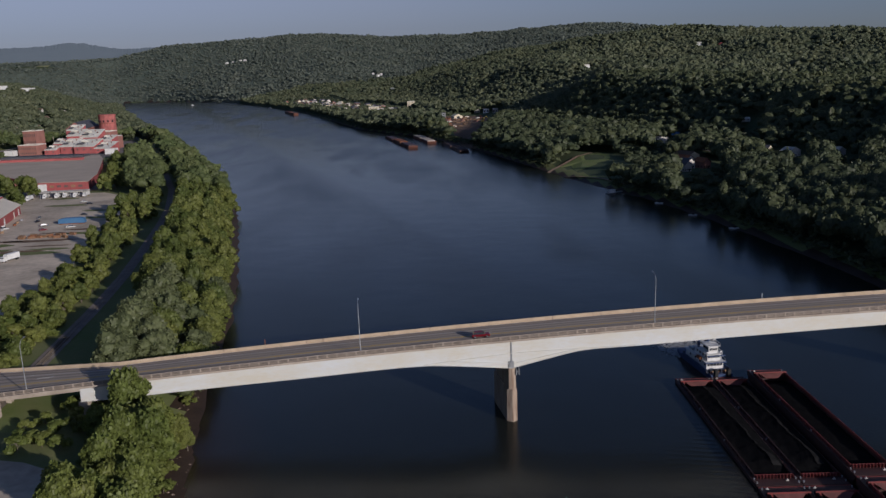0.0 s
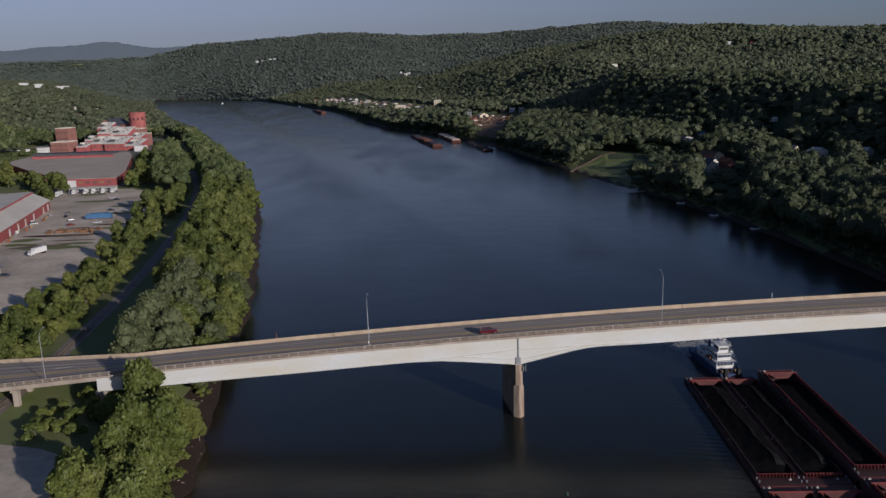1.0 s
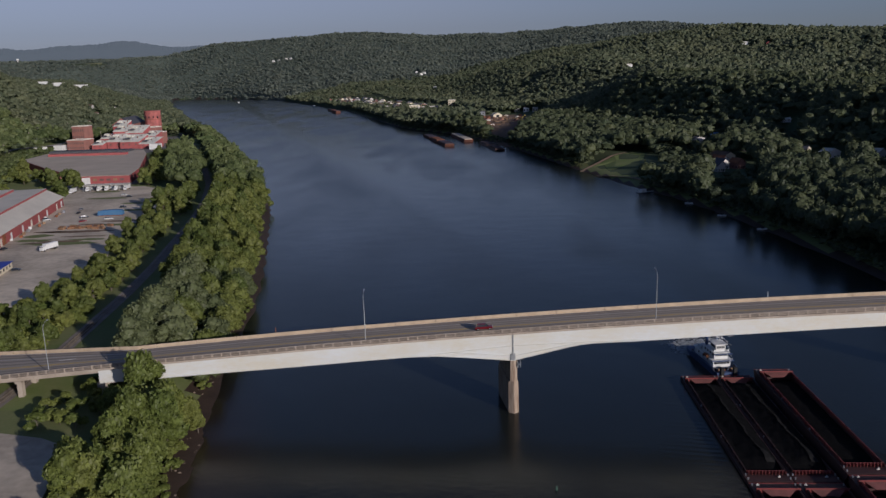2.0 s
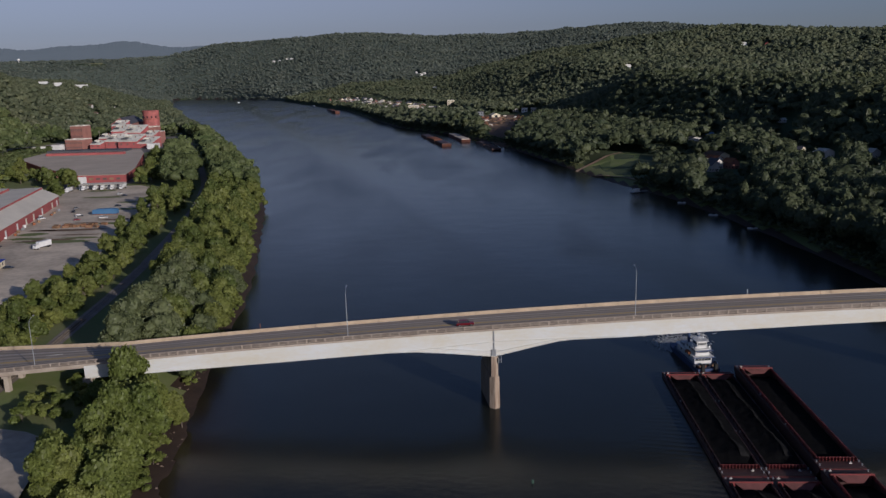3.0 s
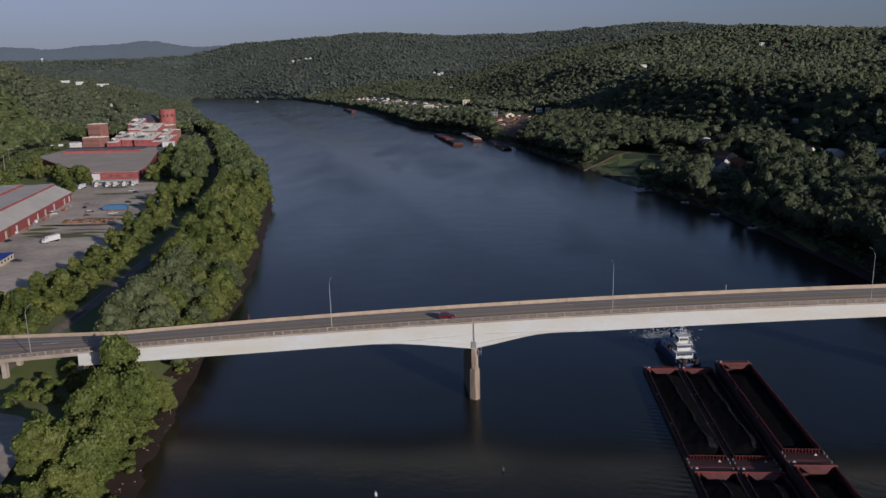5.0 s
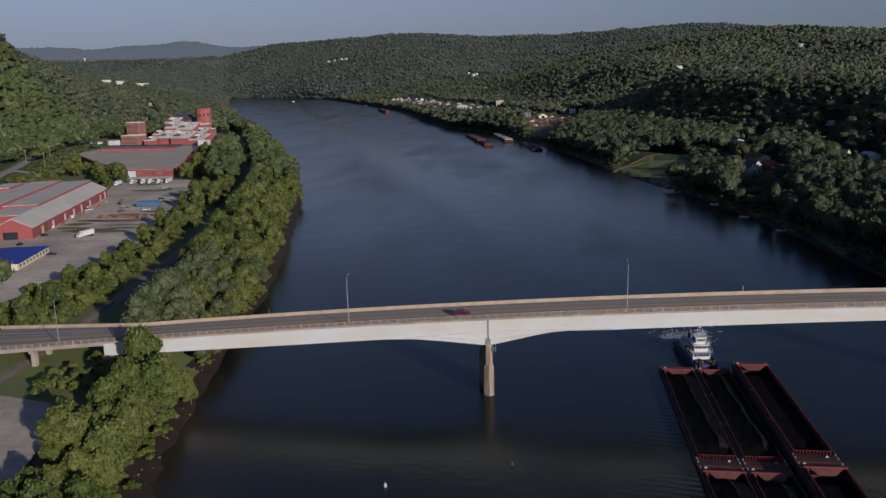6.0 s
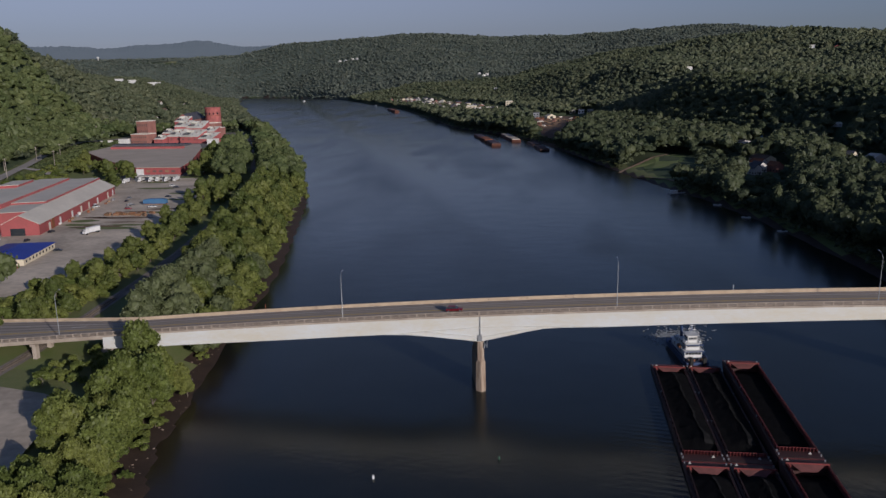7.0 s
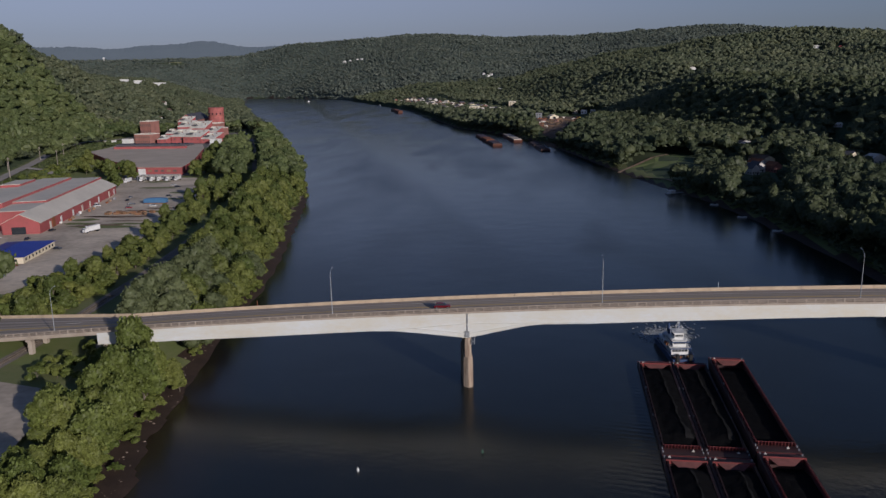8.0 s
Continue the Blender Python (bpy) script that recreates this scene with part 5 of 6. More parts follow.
    for sx in (-length / 2 + 1.2, -length / 2 + 2.4, length / 2 - 1.3):
        for sy in (-1.05, 1.05):
            bm = bmesh.new()
            tube(bm, [(sx, sy - 0.15, 0.5), (sx, sy + 0.15, 0.5)], [0.5, 0.5], 12)
            part("wheel", bm, RUBBER, t)
    return t


lorry(-235.4, 208.6, -108, WHITE_PAINT, "white box lorry parked in the gravel yard")
for x, y in ((-327, 437), (-318, 447), (-309, 448), (-303, 449), (-295, 449), (-288, 451)):
    lorry(x, y, -86, WHITE_PAINT, "white lorry backed up to the loading canopy")
car(-228, 160.5, 8.06, 15, CAR_DARK, "dark saloon parked in the yard", "yard vehicles", high=1.5)
car(-262, 312, 8.06, 30, CAR_DARK, "dark pickup parked in the yard", "yard vehicles", high=1.8, length=5.5)
car(-284, 305, 8.06, 20, WHITE_PAINT, "white van beside the red shed", "yard vehicles", high=2.0, length=5.2)
car(-241.8, 303, 8.06, 10, WHITE_PAINT, "white pickup by the blue load", "yard vehicles", high=1.7, length=5.6)
car(-268, 405, 8.06, 5, CAR_DARK, "dark car at the back of the yard", "yard vehicles")
car(-262, 212, 8.06, 80, CAR_DARK, "dark car beside the shed door", "yard vehicles")
for x, y, d in ((-296, 186, 20), (-288, 182, 100), (-300, 178, 60), (-281, 188, 15)):
    car(x, y, 8.06, d, WHITE_PAINT, "white van parked before the red shed", "yard vehicles", high=2.1, length=5.6)
load = thing("covered_load", "long load under a blue tarpaulin in the yard", "tarpaulin", turned(-246.5, 318, 8.06, 2))
bm = bmesh.new()
prism(bm, [(-8.5, 0.6), (8.5, 0.6), (8.2, 3.6), (5, 4.2), (-5, 4.0), (-8.2, 3.4)], -2.2, 2.2)
bmesh.ops.bevel(bm, geom=bm.edges[:], offset=0.3, segments=2, affect="EDGES")
part("tarpaulin", bm, TARP_BLUE, load, "creased blue tarpaulin")
bm = bmesh.new()
box(bm, -8, 8, -1.2, 1.2, 0, 0.62)
part("trailer_bed", bm, RUST, load)
for i in range(14):
    x, y = -258 + (i % 7) * 4.6 + rng.uniform(-0.6, 0.6), 276 - 5.5 * (i // 7) + rng.uniform(-1, 1)
    pile = thing("timber_stack", "brown stack of weathered planks in the yard", "timber", turned(x + rng.uniform(-2, 2), y + rng.uniform(-2, 2), 8.1, rng.uniform(-40, 40)), "yard stacks")
    for k in range(5):
        bm = bmesh.new()
        box(bm, -2.0, 2.0, -0.9 + rng.uniform(-0.15, 0.15), 0.9, 0.3 * k, 0.3 * k + 0.26)
        part("plank_layer", bm, TIMBER if (i + k) % 3 else RUST, pile)
for x, y, d, p, lab in ((-274, 330, 100, CAR_DARK, "dark car by the shed wall"), (-279, 345, 95, STEEL_GREY, "grey van by the shed wall"), (-256, 296, 40, CAR_RED, "red car in the yard"), (-252, 352, 10, CAR_DARK, "dark pickup near the loading canopy"), (-276, 415, 0, WHITE_PAINT, "white van near the loading canopy"), (-246, 120, 20, STEEL_GREY, "grey car by the office"), (-240, 112, 25, WHITE_PAINT, "white car by the office"), (-227, 121, 12, CAR_RED, "red car parked before the office wall"), (-261, 186, 100, CAR_DARK, "dark car by the office")):
    car(x, y, 8.06, d, p, lab, "yard vehicles", high=1.6)
for i in range(12):
    x, y = -282 + rng.uniform(-3, 3) - i * 1.6, 238 + i * 9
    c = thing("crate", "stacked crates and drums along the shed wall", "crate", turned(x + 10, y, 8.06, rng.uniform(0, 90)), "yard clutter")
    bm = bmesh.new()
    box(bm, -0.8, 0.8, -0.6, 0.6, 0, rng.uniform(0.8, 1.8))
    part("box", bm, (WHITE_PAINT, RUST, TIMBER, STEEL_GREY)[i % 4], c)

water_tower = thing("water_tower", "small white water tower among the distant woods", "water tower", pose(-2252, 4066, float(height(-2252, 4066)) - 1))
bm = bmesh.new()
tube(bm, [(0, 0, 0), (0, 0, 27)], [2.0, 1.6], 8)
part("stem", bm, WHITE_PAINT, water_tower)
bm = bmesh.new()
tube(bm, [(0, 0, 25), (0, 0, 29), (0, 0, 34), (0, 0, 37)], [2, 6.5, 6.5, 1.5], 14)
part("tank", bm, WHITE_PAINT, water_tower)

# ---- right bank ----
for x, y, w, d, deg, wall, roof in ((238, 520, 13, 20, 25, CREAM, ROOF_BROWN), (224, 490, 9, 14, 25, SIDING, RUST), (216, 466, 8, 12, 20, SIDING, ROOF_DARK), (207, 448, 7, 11, 20, SIDING, ROOF_DARK), (229, 464, 8, 12, 20, BRICK, RUST), (324, 553, 10, 13, 40, CREAM, ROOF_DARK), (335, 524, 15, 11, 25, SIDING, ROOF_GREY), (362, 493, 13, 12, 30, SIDING, ROOF_GREY), (298, 738, 16, 13, 60, SIDING, TARP_BLUE), (262, 690, 30, 9, 20, SIDING, ROOF_DARK)):
    gable("house", "pale riverside house with a pitched roof among trees", "house", turned(x, y, float(height(x, y)), deg), w, d, 5.5, 3.2, wall, roof, doors=((1.5, 1, 2.1),), windows=3, group="riverbank houses")
bm = bmesh.new()
ribbon(bm, [(300, 430), (290, 520), (283, 620), (282, 700), (262, 830), (215, 980), (170, 1150)], 7, 0.3, lambda x, y: float(height(x, y)))
single("road", bm, ROAD_GREY, "grey lane behind the riverside houses", "road", "structure")
bm = bmesh.new()
pts = [(103, 546), (124, 568), (150, 603), (172, 622), (180, 600), (168, 556), (135, 530)]
c = bm.verts.new((146, 574, float(height(146, 574)) + 0.6))
ring = [bm.verts.new((x, y, float(height(x, y)) + 0.5)) for x, y in pts]
for k in range(7):
    bm.faces.new((ring[k], ring[(k + 1) % 7], c))
single("lawn", bm, LAWN, "small bright green lawn by the shore", "lawn", "structure")
for track, wide in (([(98, 540), (112, 557), (128, 577), (148, 604), (166, 622)], 3.5), ([(98, 538), (112, 520), (126, 500), (140, 470), (150, 430)], 3)):
    bm = bmesh.new()
    ribbon(bm, track, wide, 0.9, lambda x, y: float(height(x, y)))
    single("path", bm, TRACK, "bare earth path along the shore", "path", "structure")

jetty = thing("jetty", "small grey floating jetty at the wooded shore", "jetty", turned(136, 410, 0.2, 30))
bm = bmesh.new()
box(bm, -9, 9, -1.6, 1.6, 0, 0.5)
part("deck", bm, STEEL_GREY, jetty)
bm = bmesh.new()
box(bm, -6, -1, -1.4, 1.4, 0.5, 2.6), box(bm, -6.3, -0.7, -1.7, 1.7, 2.6, 2.75)
part("boathouse", bm, WHITE_PAINT, jetty)
for x, y in ((158, 352), (164, 300), (172, 252)):
    ob = thing("small_boat", "small pale motorboat moored at the shore", "boat", turned(x - 5, y, 0.1, 70), "moored boats")
    bm = bmesh.new()
    upright(bm, [(-1, -2.5), (1, -2.5), (1.1, 1), (0, 3.2), (-1.1, 1)], [(-0.2, 0.8), (0.7, 1.0)])
    part("hull", bm, WHITE_PAINT, ob)
    bm = bmesh.new()
    box(bm, -0.7, 0.7, -0.8, 0.9, 0.7, 1.5)
    part("cabin", bm, GLASS_DARK, ob)


def moored_barge(x, y, deg, w, l, h, side, top, label):
    b = thing("barge", label, "barge", turned(x, y, 0, deg), "moored barges")
    bm = bmesh.new()
    prism(bm, [(-l / 2, h), (-l / 2, h - 0.8), (-l / 2 + 3, -1), (l / 2 - 3, -1), (l / 2, h - 0.8), (l / 2, h)], -w / 2, w / 2)
    part("hull", bm, side, b)
    bm = bmesh.new()
    box(bm, -l / 2 + 3, l / 2 - 3, -w / 2 + 0.8, w / 2 - 0.8, h + 0.01, h + 1.0)
    part("cover", bm, top, b)
    return b


for k in range(3):
    moored_barge(-22.6 - 11.9 * k, 888.5 + 64 * k, 100.4, 12.5, 61, 3.4 if k < 2 else 2.8, BARGE_RUST, (BARGE_DARK, RUST, BARGE_DARK)[k], "rusty orange barge moored at the yard")
for k in range(2):
    moored_barge(5.0 - 9.5 * k, 950 + 62 * k, 99, 12.5, 60, 3.6, BARGE_RUST, ROOF_TAR, "rusty barge with a pale covered load")
for k in range(2):
    moored_barge(41 - 8 * k, 808 + 62 * k, 97, 12, 60, 2.4, BARGE_DARK, HOPPER, "low dark empty barge by the wooded bank")
moored_barge(-318, 1950, 110, 12, 60, 6, BARGE_RUST, BARGE_RUST, "orange rusty barge moored far upstream")
moored_barge(-345, 2060, 110, 12, 60, 5, BARGE_DARK, BARGE_RUST, "dark barge with rusty gear far upstream")
moored_barge(-470, 2520, 110, 7, 22, 2, STEEL_GREY, STEEL_GREY, "grey work barge far upstream")
moored_barge(-890, 3170, 60, 5, 12, 2.5, WHITE_PAINT, WHITE_PAINT, "white boat far up the river")

FIELD = [(-2090, 4150), (-2020, 4172), (-1950, 4192), (-1885, 4212), (-1880, 4236), (-1950, 4226), (-2022, 4206), (-2092, 4178)]
bm = bmesh.new()
for k in range(3):
    bm.faces.new([bm.verts.new((FIELD[i][0], FIELD[i][1], float(height(*FIELD[i])) + 6)) for i in (k, k + 1, 6 - k, 7 - k)])
single("meadow", bm, DRY_FIELD, "dry yellow meadow on the distant hillside", "field", "structure")
patch("scrap_yard", [(40, 1100), (88, 1062), (135, 1200), (160, 1320), (150, 1420), (60, 1450), (24, 1400), (34, 1250)], 9.85, EARTH, "brown earth scrap yard on the far bank", "yard")
bm = bmesh.new()
rows = []
for y in range(826, 1241, 23):
    x0, x1 = float(np.interp(y, [826, 900, 1240], [50, 46, 48])), float(np.interp(y, [826, 900, 1000, 1240], [70, 84, 96, 120]))
    rows.append([bm.verts.new((x0 + (x1 - x0) * k / 6, y, float(height(x0 + (x1 - x0) * k / 6, y)) + 0.7)) for k in range(7)])
for a, b in zip(rows, rows[1:]):
    for k in range(6):
        bm.faces.new((a[k], a[k + 1], b[k + 1], b[k]))
single("cleared_slope", bm, EARTH, "bare brown cleared slope above the moored barges", "earth", "structure")
for x, y, w, d, h, wall, roof in ((47, 1390, 13, 16, 13, STEEL_GREY, ROOF_DARK), (-11, 1820, 19, 15, 27, CREAM, ROOF_WHITE), (-100, 1716, 26, 18, 18, CREAM, ROOF_WHITE), (-84, 1702, 16, 14, 13, SIDING, ROOF_GREY), (53, 1765, 17, 15, 15, WHITE_PAINT, ROOF_DARK), (74, 1780, 16, 14, 12, BRICK, ROOF_BROWN), (98, 1750, 15, 12, 9, CREAM, ROOF_BROWN), (20, 1640, 52, 14, 8, STEEL_GREY, ROOF_DARK), (125, 1496, 14, 13, 11, SIDING, ROOF_DARK), (141, 1466, 14, 13, 11, WHITE_PAINT, ROOF_DARK), (157, 1438, 13, 13, 10, SIDING, ROOF_GREY), (-102, 2500, 24, 18, 14, WHITE_PAINT, ROOF_WHITE)):
    block("town_building", "pale flat-roofed town building on the far bank", "building", turned(x, y, max(8.5, float(height(x, y))), -8), w * 0.85, d, h * 0.72, wall, roof, rows=max(1, int(h / 6)), cols=max(2, int(w / 7)), group="far bank town")
for i in range(74):
    y = rng.uniform(1690, 2620)
    x = float(np.interp(y, RIGHT_Y, RIGHT_X)) + rng.uniform(50, 190)
    if abs(x + 94) < 34 and abs(y - 1715) < 30 or abs(x + 11) < 22 and abs(y - 1824) < 24 or x > 30 and y < 1800:
        continue
    gable("house", "small pale town house on the far bank", "house", turned(x, y, float(height(x, y)), rng.uniform(0, 180)), rng.uniform(9, 15), rng.uniform(10, 16), rng.uniform(5, 9), 3.5, (SIDING, CREAM, ROOF_GREY, BRICK, SIDING)[i % 5], (ROOF_BROWN, ROOF_DARK, ROOF_GREY, ROOF_DARK)[i % 4], windows=2, group="far bank houses")
for x, y in ((-941, 4182), (-912, 4176), (-872, 4180), (-846, 4173), (-131, 3372), (-157, 3440), (-118, 3400), (397, 1651), (424, 1640), (365, 700), (766, 1819), (720, 1830), (-60, 2700), (-250, 2760)):
    gable("hill_house", "lone pale house in a clearing on the wooded hillside", "house", turned(x, y, float(height(x, y)) + 0.5, rng.uniform(0, 180) if x != 365 else 95), 6 if x == 365 else 10, 9 if x == 365 else 12, 2.4 if x == 365 else 6, 1.6 if x == 365 else 3, RED_WALL if x == 766 else WHITE_PAINT, RED_WALL if x == 766 else ROOF_WHITE, windows=2, group="hillside houses")
for i in range(60):
    y = rng.uniform(1100, 1400)
    x = rng.uniform(42, 70 + 0.24 * (y - 1100))
    if abs(x - 77) < 14 and 1355 < y < 1400 or abs(x - 47) < 12 and y > 1375 or abs(x - 108) < 9 and abs(y - 1208) < 9:
        continue
    heap = thing("scrap_pile", "low pile of mixed rusty scrap on the brown yard", "scrap pile", turned(x, y, 9.85, rng.uniform(0, 90)), "scrap piles")
    bm = bmesh.new()
    bmesh.ops.create_icosphere(bm, subdivisions=2, radius=1)
    for v in bm.verts:
        v.co = Vector((v.co.x * 5, v.co.y * 3.4, max(-0.2, v.co.z * 2.2))) * rng.uniform(0.6, 1.25)
    part("mound", bm, (RUST, EARTH, BRICK, EARTH, TIMBER, EARTH, ROOF_GREY)[i % 7], heap)
tent = thing("tent", "small white peaked tent in the scrap yard", "tent", turned(77, 1366, 9.85, 20), "")
bm = bmesh.new()
prism(bm, [(-9, 0), (9, 0), (9, 4), (0, 8), (-9, 4)], 0, 16)
part("cover", bm, CREAM, tent)
# dark slab drawn in place of the tent's shaded entrance
bm = bmesh.new()
box(bm, -3, 3, -0.1, 0.1, 0, 3.6)
part("opening", bm, GLASS_DARK, tent)
dig = thing("excavator", "yellow excavator with raised arm in the scrap yard", "excavator", turned(108, 1208, 9.85, 30))
bm = bmesh.new()
box(bm, -2, 2, -1.5, 1.5, 1.0, 3.2), box(bm, -1.8, -0.2, -1.4, 0, 3.2, 4.6)
part("cab", bm, YELLOW_PAINT, dig)
bm = bmesh.new()
tube(bm, [(1.5, 0, 2.6), (5.5, 0, 9), (10, 0, 10), (13, 0, 5)], [0.6, 0.7, 0.55, 0.4], 6)
part("arm", bm, YELLOW_PAINT, dig)
for s in (-1.5, 1.5):
    bm = bmesh.new()
    box(bm, -2.3, 2.3, s - 0.4, s + 0.4, 0, 1.0)
    part("crawler", bm, RUBBER, dig)


# ---- trees ----
def inside(poly, x, y):
    r = np.zeros(x.shape, bool)
    for (x1, y1), (x2, y2) in zip(poly, poly[1:] + poly[:1]):
        if y1 != y2:
            r ^= ((y1 > y) != (y2 > y)) & (x < (x2 - x1) * (y - y1) / (y2 - y1) + x1)
    return r


CLEAR = [
    [(-196, 70), (-270, 60), (-345, 110), (-385, 215), (-412, 318), (-444, 414), (-470, 490), (-500, 560), (-440, 600), (-350, 480), (-270, 480), (-226, 420), (-220, 300), (-205, 220), (-188, 165), (-187, 95)],
    [(-275, 430), (-270, 505), (-354, 760), (-366, 960), (-440, 1070), (-530, 1110), (-570, 1240), (-620, 1240), (-560, 1090), (-566, 880), (-545, 740), (-505, 640), (-465, 530), (-420, 440), (-372, 430)],
    [(-101, -92), (-107, -28), (-122, -12), (-240, -12), (-270, -150), (-90, -150)],
    [(92, 556), (100, 528), (122, 472), (134, 440), (158, 462), (172, 515), (184, 560), (190, 605), (176, 632), (150, 616), (120, 575)],
    [(36, 862), (62, 848), (82, 900), (104, 1050), (142, 1200), (172, 1330), (176, 1470), (80, 1470), (14, 1400), (30, 1230), (36, 1010)],
    [(-2110, 4105), (-2010, 4140), (-1870, 4185), (-1862, 4240), (-1950, 4232), (-2022, 4212), (-2110, 4186)],
    [(195, 440), (235, 440), (260, 530), (225, 545)], [(300, 520), (350, 505), (350, 565), (310, 570)],
]


def open_ground(x, y):
    """Where no tree may stand."""
    dl, dr = np.interp(y, LEFT_Y, LEFT_X) - x, x - np.interp(y, RIGHT_Y, RIGHT_X)
    no = (dl < 4) & (dr < 3.5) & (np.hypot(x, y + 225) < np.interp(x / (y + 300), RISE_U, RISE_AT) - 6)
    no |= (np.abs(x - rail_x(y)) < 7.5) & (y < 1200)
    no |= (x < 0) & (x > -260) & (np.abs(y - 6) < 15)
    no |= (x > 0) & (np.abs(y - 6) < 22)
    for p in CLEAR:
        no |= inside(p, x, y)
    fx = np.interp(y, [p[1] for p in FOOT_ROAD], [p[0] for p in FOOT_ROAD])
    no |= (np.abs(x - fx) < 9) & (y > 200) & (y < 1190)
    for bx, by in BUILT:
        if bx > 180 and by < 1100:
            no |= (np.abs(x - bx + (by - y) * bx / (by + 225)) < 9) & (y < by + 4) & (y > by - 50)
        no |= (np.abs(x - bx) < 10) & (y < by + 14) & (y > by - (34 if by > 2650 or bx > 300 or bx < -780 else 16))
    return no


def low_growth(x, y):
    """Low, sparse trees: in town, by the lawn, along camera sightlines to houses."""
    dr = x - np.interp(y, RIGHT_Y, RIGHT_X)
    low = (dr > 40) & (dr < 230) & (y > 1450) & (y < 2700)
    low |= (x > 150) & (x < 215) & (y > 430) & (y < 610)
    for bx, by in BUILT:
        if bx > 180 and by < 1100:
            low |= (np.abs(x - bx + (by - y) * bx / (by + 225)) < 12) & (y < by + 4) & (y > by - 150)
        elif bx > 0 and by < 1100 or bx < -500 and by > 1120 or by > 2650 or bx > 300:
            low |= (np.abs(x - bx + (by - y) * bx / (by + 225)) < 13) & (y < by + 4) & (y > by - 75)
    return low


# wedge of ground that falls within the camera path's field of view
def in_view_wedge(x, y, slack=40):
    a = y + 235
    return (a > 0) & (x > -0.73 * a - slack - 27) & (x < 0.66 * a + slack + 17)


def sphere(sub):
    bm = bmesh.new()
    bmesh.ops.create_icosphere(bm, subdivisions=sub, radius=1)
    v, f = np.array([p.co for p in bm.verts]), np.array([[q.index for q in p.verts] for p in bm.faces])
    bm.free()
    return v, f


def ways(r, k, up):
    """k random directions, more of them pointing up."""
    d = r.normal(size=(k, 3))
    d[:, 2] = d[:, 2] * 0.85 + up
    return d / np.linalg.norm(d, axis=1)[:, None]


def crown(seed, sub, lobes, tufts, sprays, size, keep=-0.62, rough=0.05, deep=0.42):
    """A crown swelling into boughs and smaller tufts, with loose leaf sprays over it; about one unit in radius."""
    r = np.random.RandomState(seed)
    L, T = ways(r, lobes, 0.25), ways(r, max(tufts, 1), 0.2)
    la, lh = r.uniform(0.5, 0.95, lobes), r.uniform(0.62, 1.0, lobes)
    ta, th = r.uniform(0.2, 0.36, len(T)), r.uniform(0.5, 1.0, len(T)) * (tufts > 0)

    def reach(d):
        big = (lh * np.sqrt(np.clip(1 - (np.arccos(np.clip(d @ L.T, -1, 1)) / la) ** 2, 0, 1))).max(1)
        fine = (th * np.sqrt(np.clip(1 - (np.arccos(np.clip(d @ T.T, -1, 1)) / ta) ** 2, 0, 1))).max(1)
        return 0.98 - deep + deep * big + 0.12 * fine

    v, f = sphere(sub)
    f = f[v[f].mean(1)[:, 2] > keep]
    used, f = np.unique(f, return_inverse=True)
    f, v = f.reshape(-1, 3), v[used]
    v = v * (reach(v) * (0.9 if sprays > 60 else 0.97) * (1 + r.uniform(-rough, rough, len(v))))[:, None]
    if sprays:
        d = ways(r, sprays, 0.3)
        d = d[d[:, 2] > keep]
        m = len(d)
        p = d * (reach(d) * r.uniform(0.88, 1.10, m))[:, None]
        n = d + r.normal(size=(m, 3)) * 0.75
        n /= np.linalg.norm(n, axis=1)[:, None]
        u = np.cross(n, r.normal(size=(m, 3)))
        u /= np.linalg.norm(u, axis=1)[:, None]
        w = np.cross(n, u)
        e = size * r.uniform(0.55, 1.4, (m, 1))
        q = np.stack([p - u * e, p + w * e * 0.7, p + u * e * 0.9, p - w * e * 0.6], 1).reshape(-1, 3)
        i = np.arange(0, len(q), 4) + len(v)
        v, f = np.concatenate([v, q]), np.concatenate([f, np.stack([i, i + 1, i + 2], 1), np.stack([i, i + 2, i + 3], 1)])
    v = v * np.array([1, 1, r.uniform(0.82, 1.2)])
    return v, f


def woods(name, x, y, wide, tall, templates, mat, label, seed):
    """Many crowns in one mesh, standing on the ground, each with a leaf colour of its own."""
    r = np.random.RandomState(seed)
    z = height(x, y)
    vs, fs, tone, at = [], [], [], 0
    pick = r.randint(len(templates), size=len(x))
    own = np.clip(0.55 * r.uniform(size=len(x)) + 0.45 * (0.5 + 0.5 * waves(x, y, 37)) + 0.3 * (r.uniform(size=len(x)) > 0.93), 0, 1)
    for k, (tv, tf) in enumerate(templates):
        m = pick == k
        c = int(m.sum())
        if not c:
            continue
        an, w, h = r.uniform(0, 6.283, c), wide[m], tall[m]
        ca, sa = np.cos(an)[:, None], np.sin(an)[:, None]
        X, Y, Z = tv[None, :, 0] * w[:, None], tv[None, :, 1] * (w * r.uniform(0.85, 1.15, c))[:, None], tv[None, :, 2]
        P = np.stack([X * ca - Y * sa + x[m][:, None], X * sa + Y * ca + y[m][:, None], z[m][:, None] + h[:, None] * (0.62 + 0.38 * Z)], -1)
        vs.append(P.reshape(-1, 3))
        fs.append((tf[None] + (np.arange(c) * len(tv))[:, None, None]).reshape(-1, 3) + at)
        tone.append(np.repeat(own[m], len(tv)))
        at += c * len(tv)
    me = numpy_mesh(name, np.concatenate(vs), np.concatenate(fs), mat, False)
    me.attributes.new("leaf_tone", "FLOAT", "POINT").data.foreach_set("value", np.concatenate(tone).astype(np.float32))
    return tagged(new(name, me), label, "trees", kind="stuff")


def scatter(x0, x1, y0, y1, gap, seed):
    r = np.random.RandomState(seed)
    X, Y = np.meshgrid(np.arange(x0, x1, gap), np.arange(y0, y1, gap))
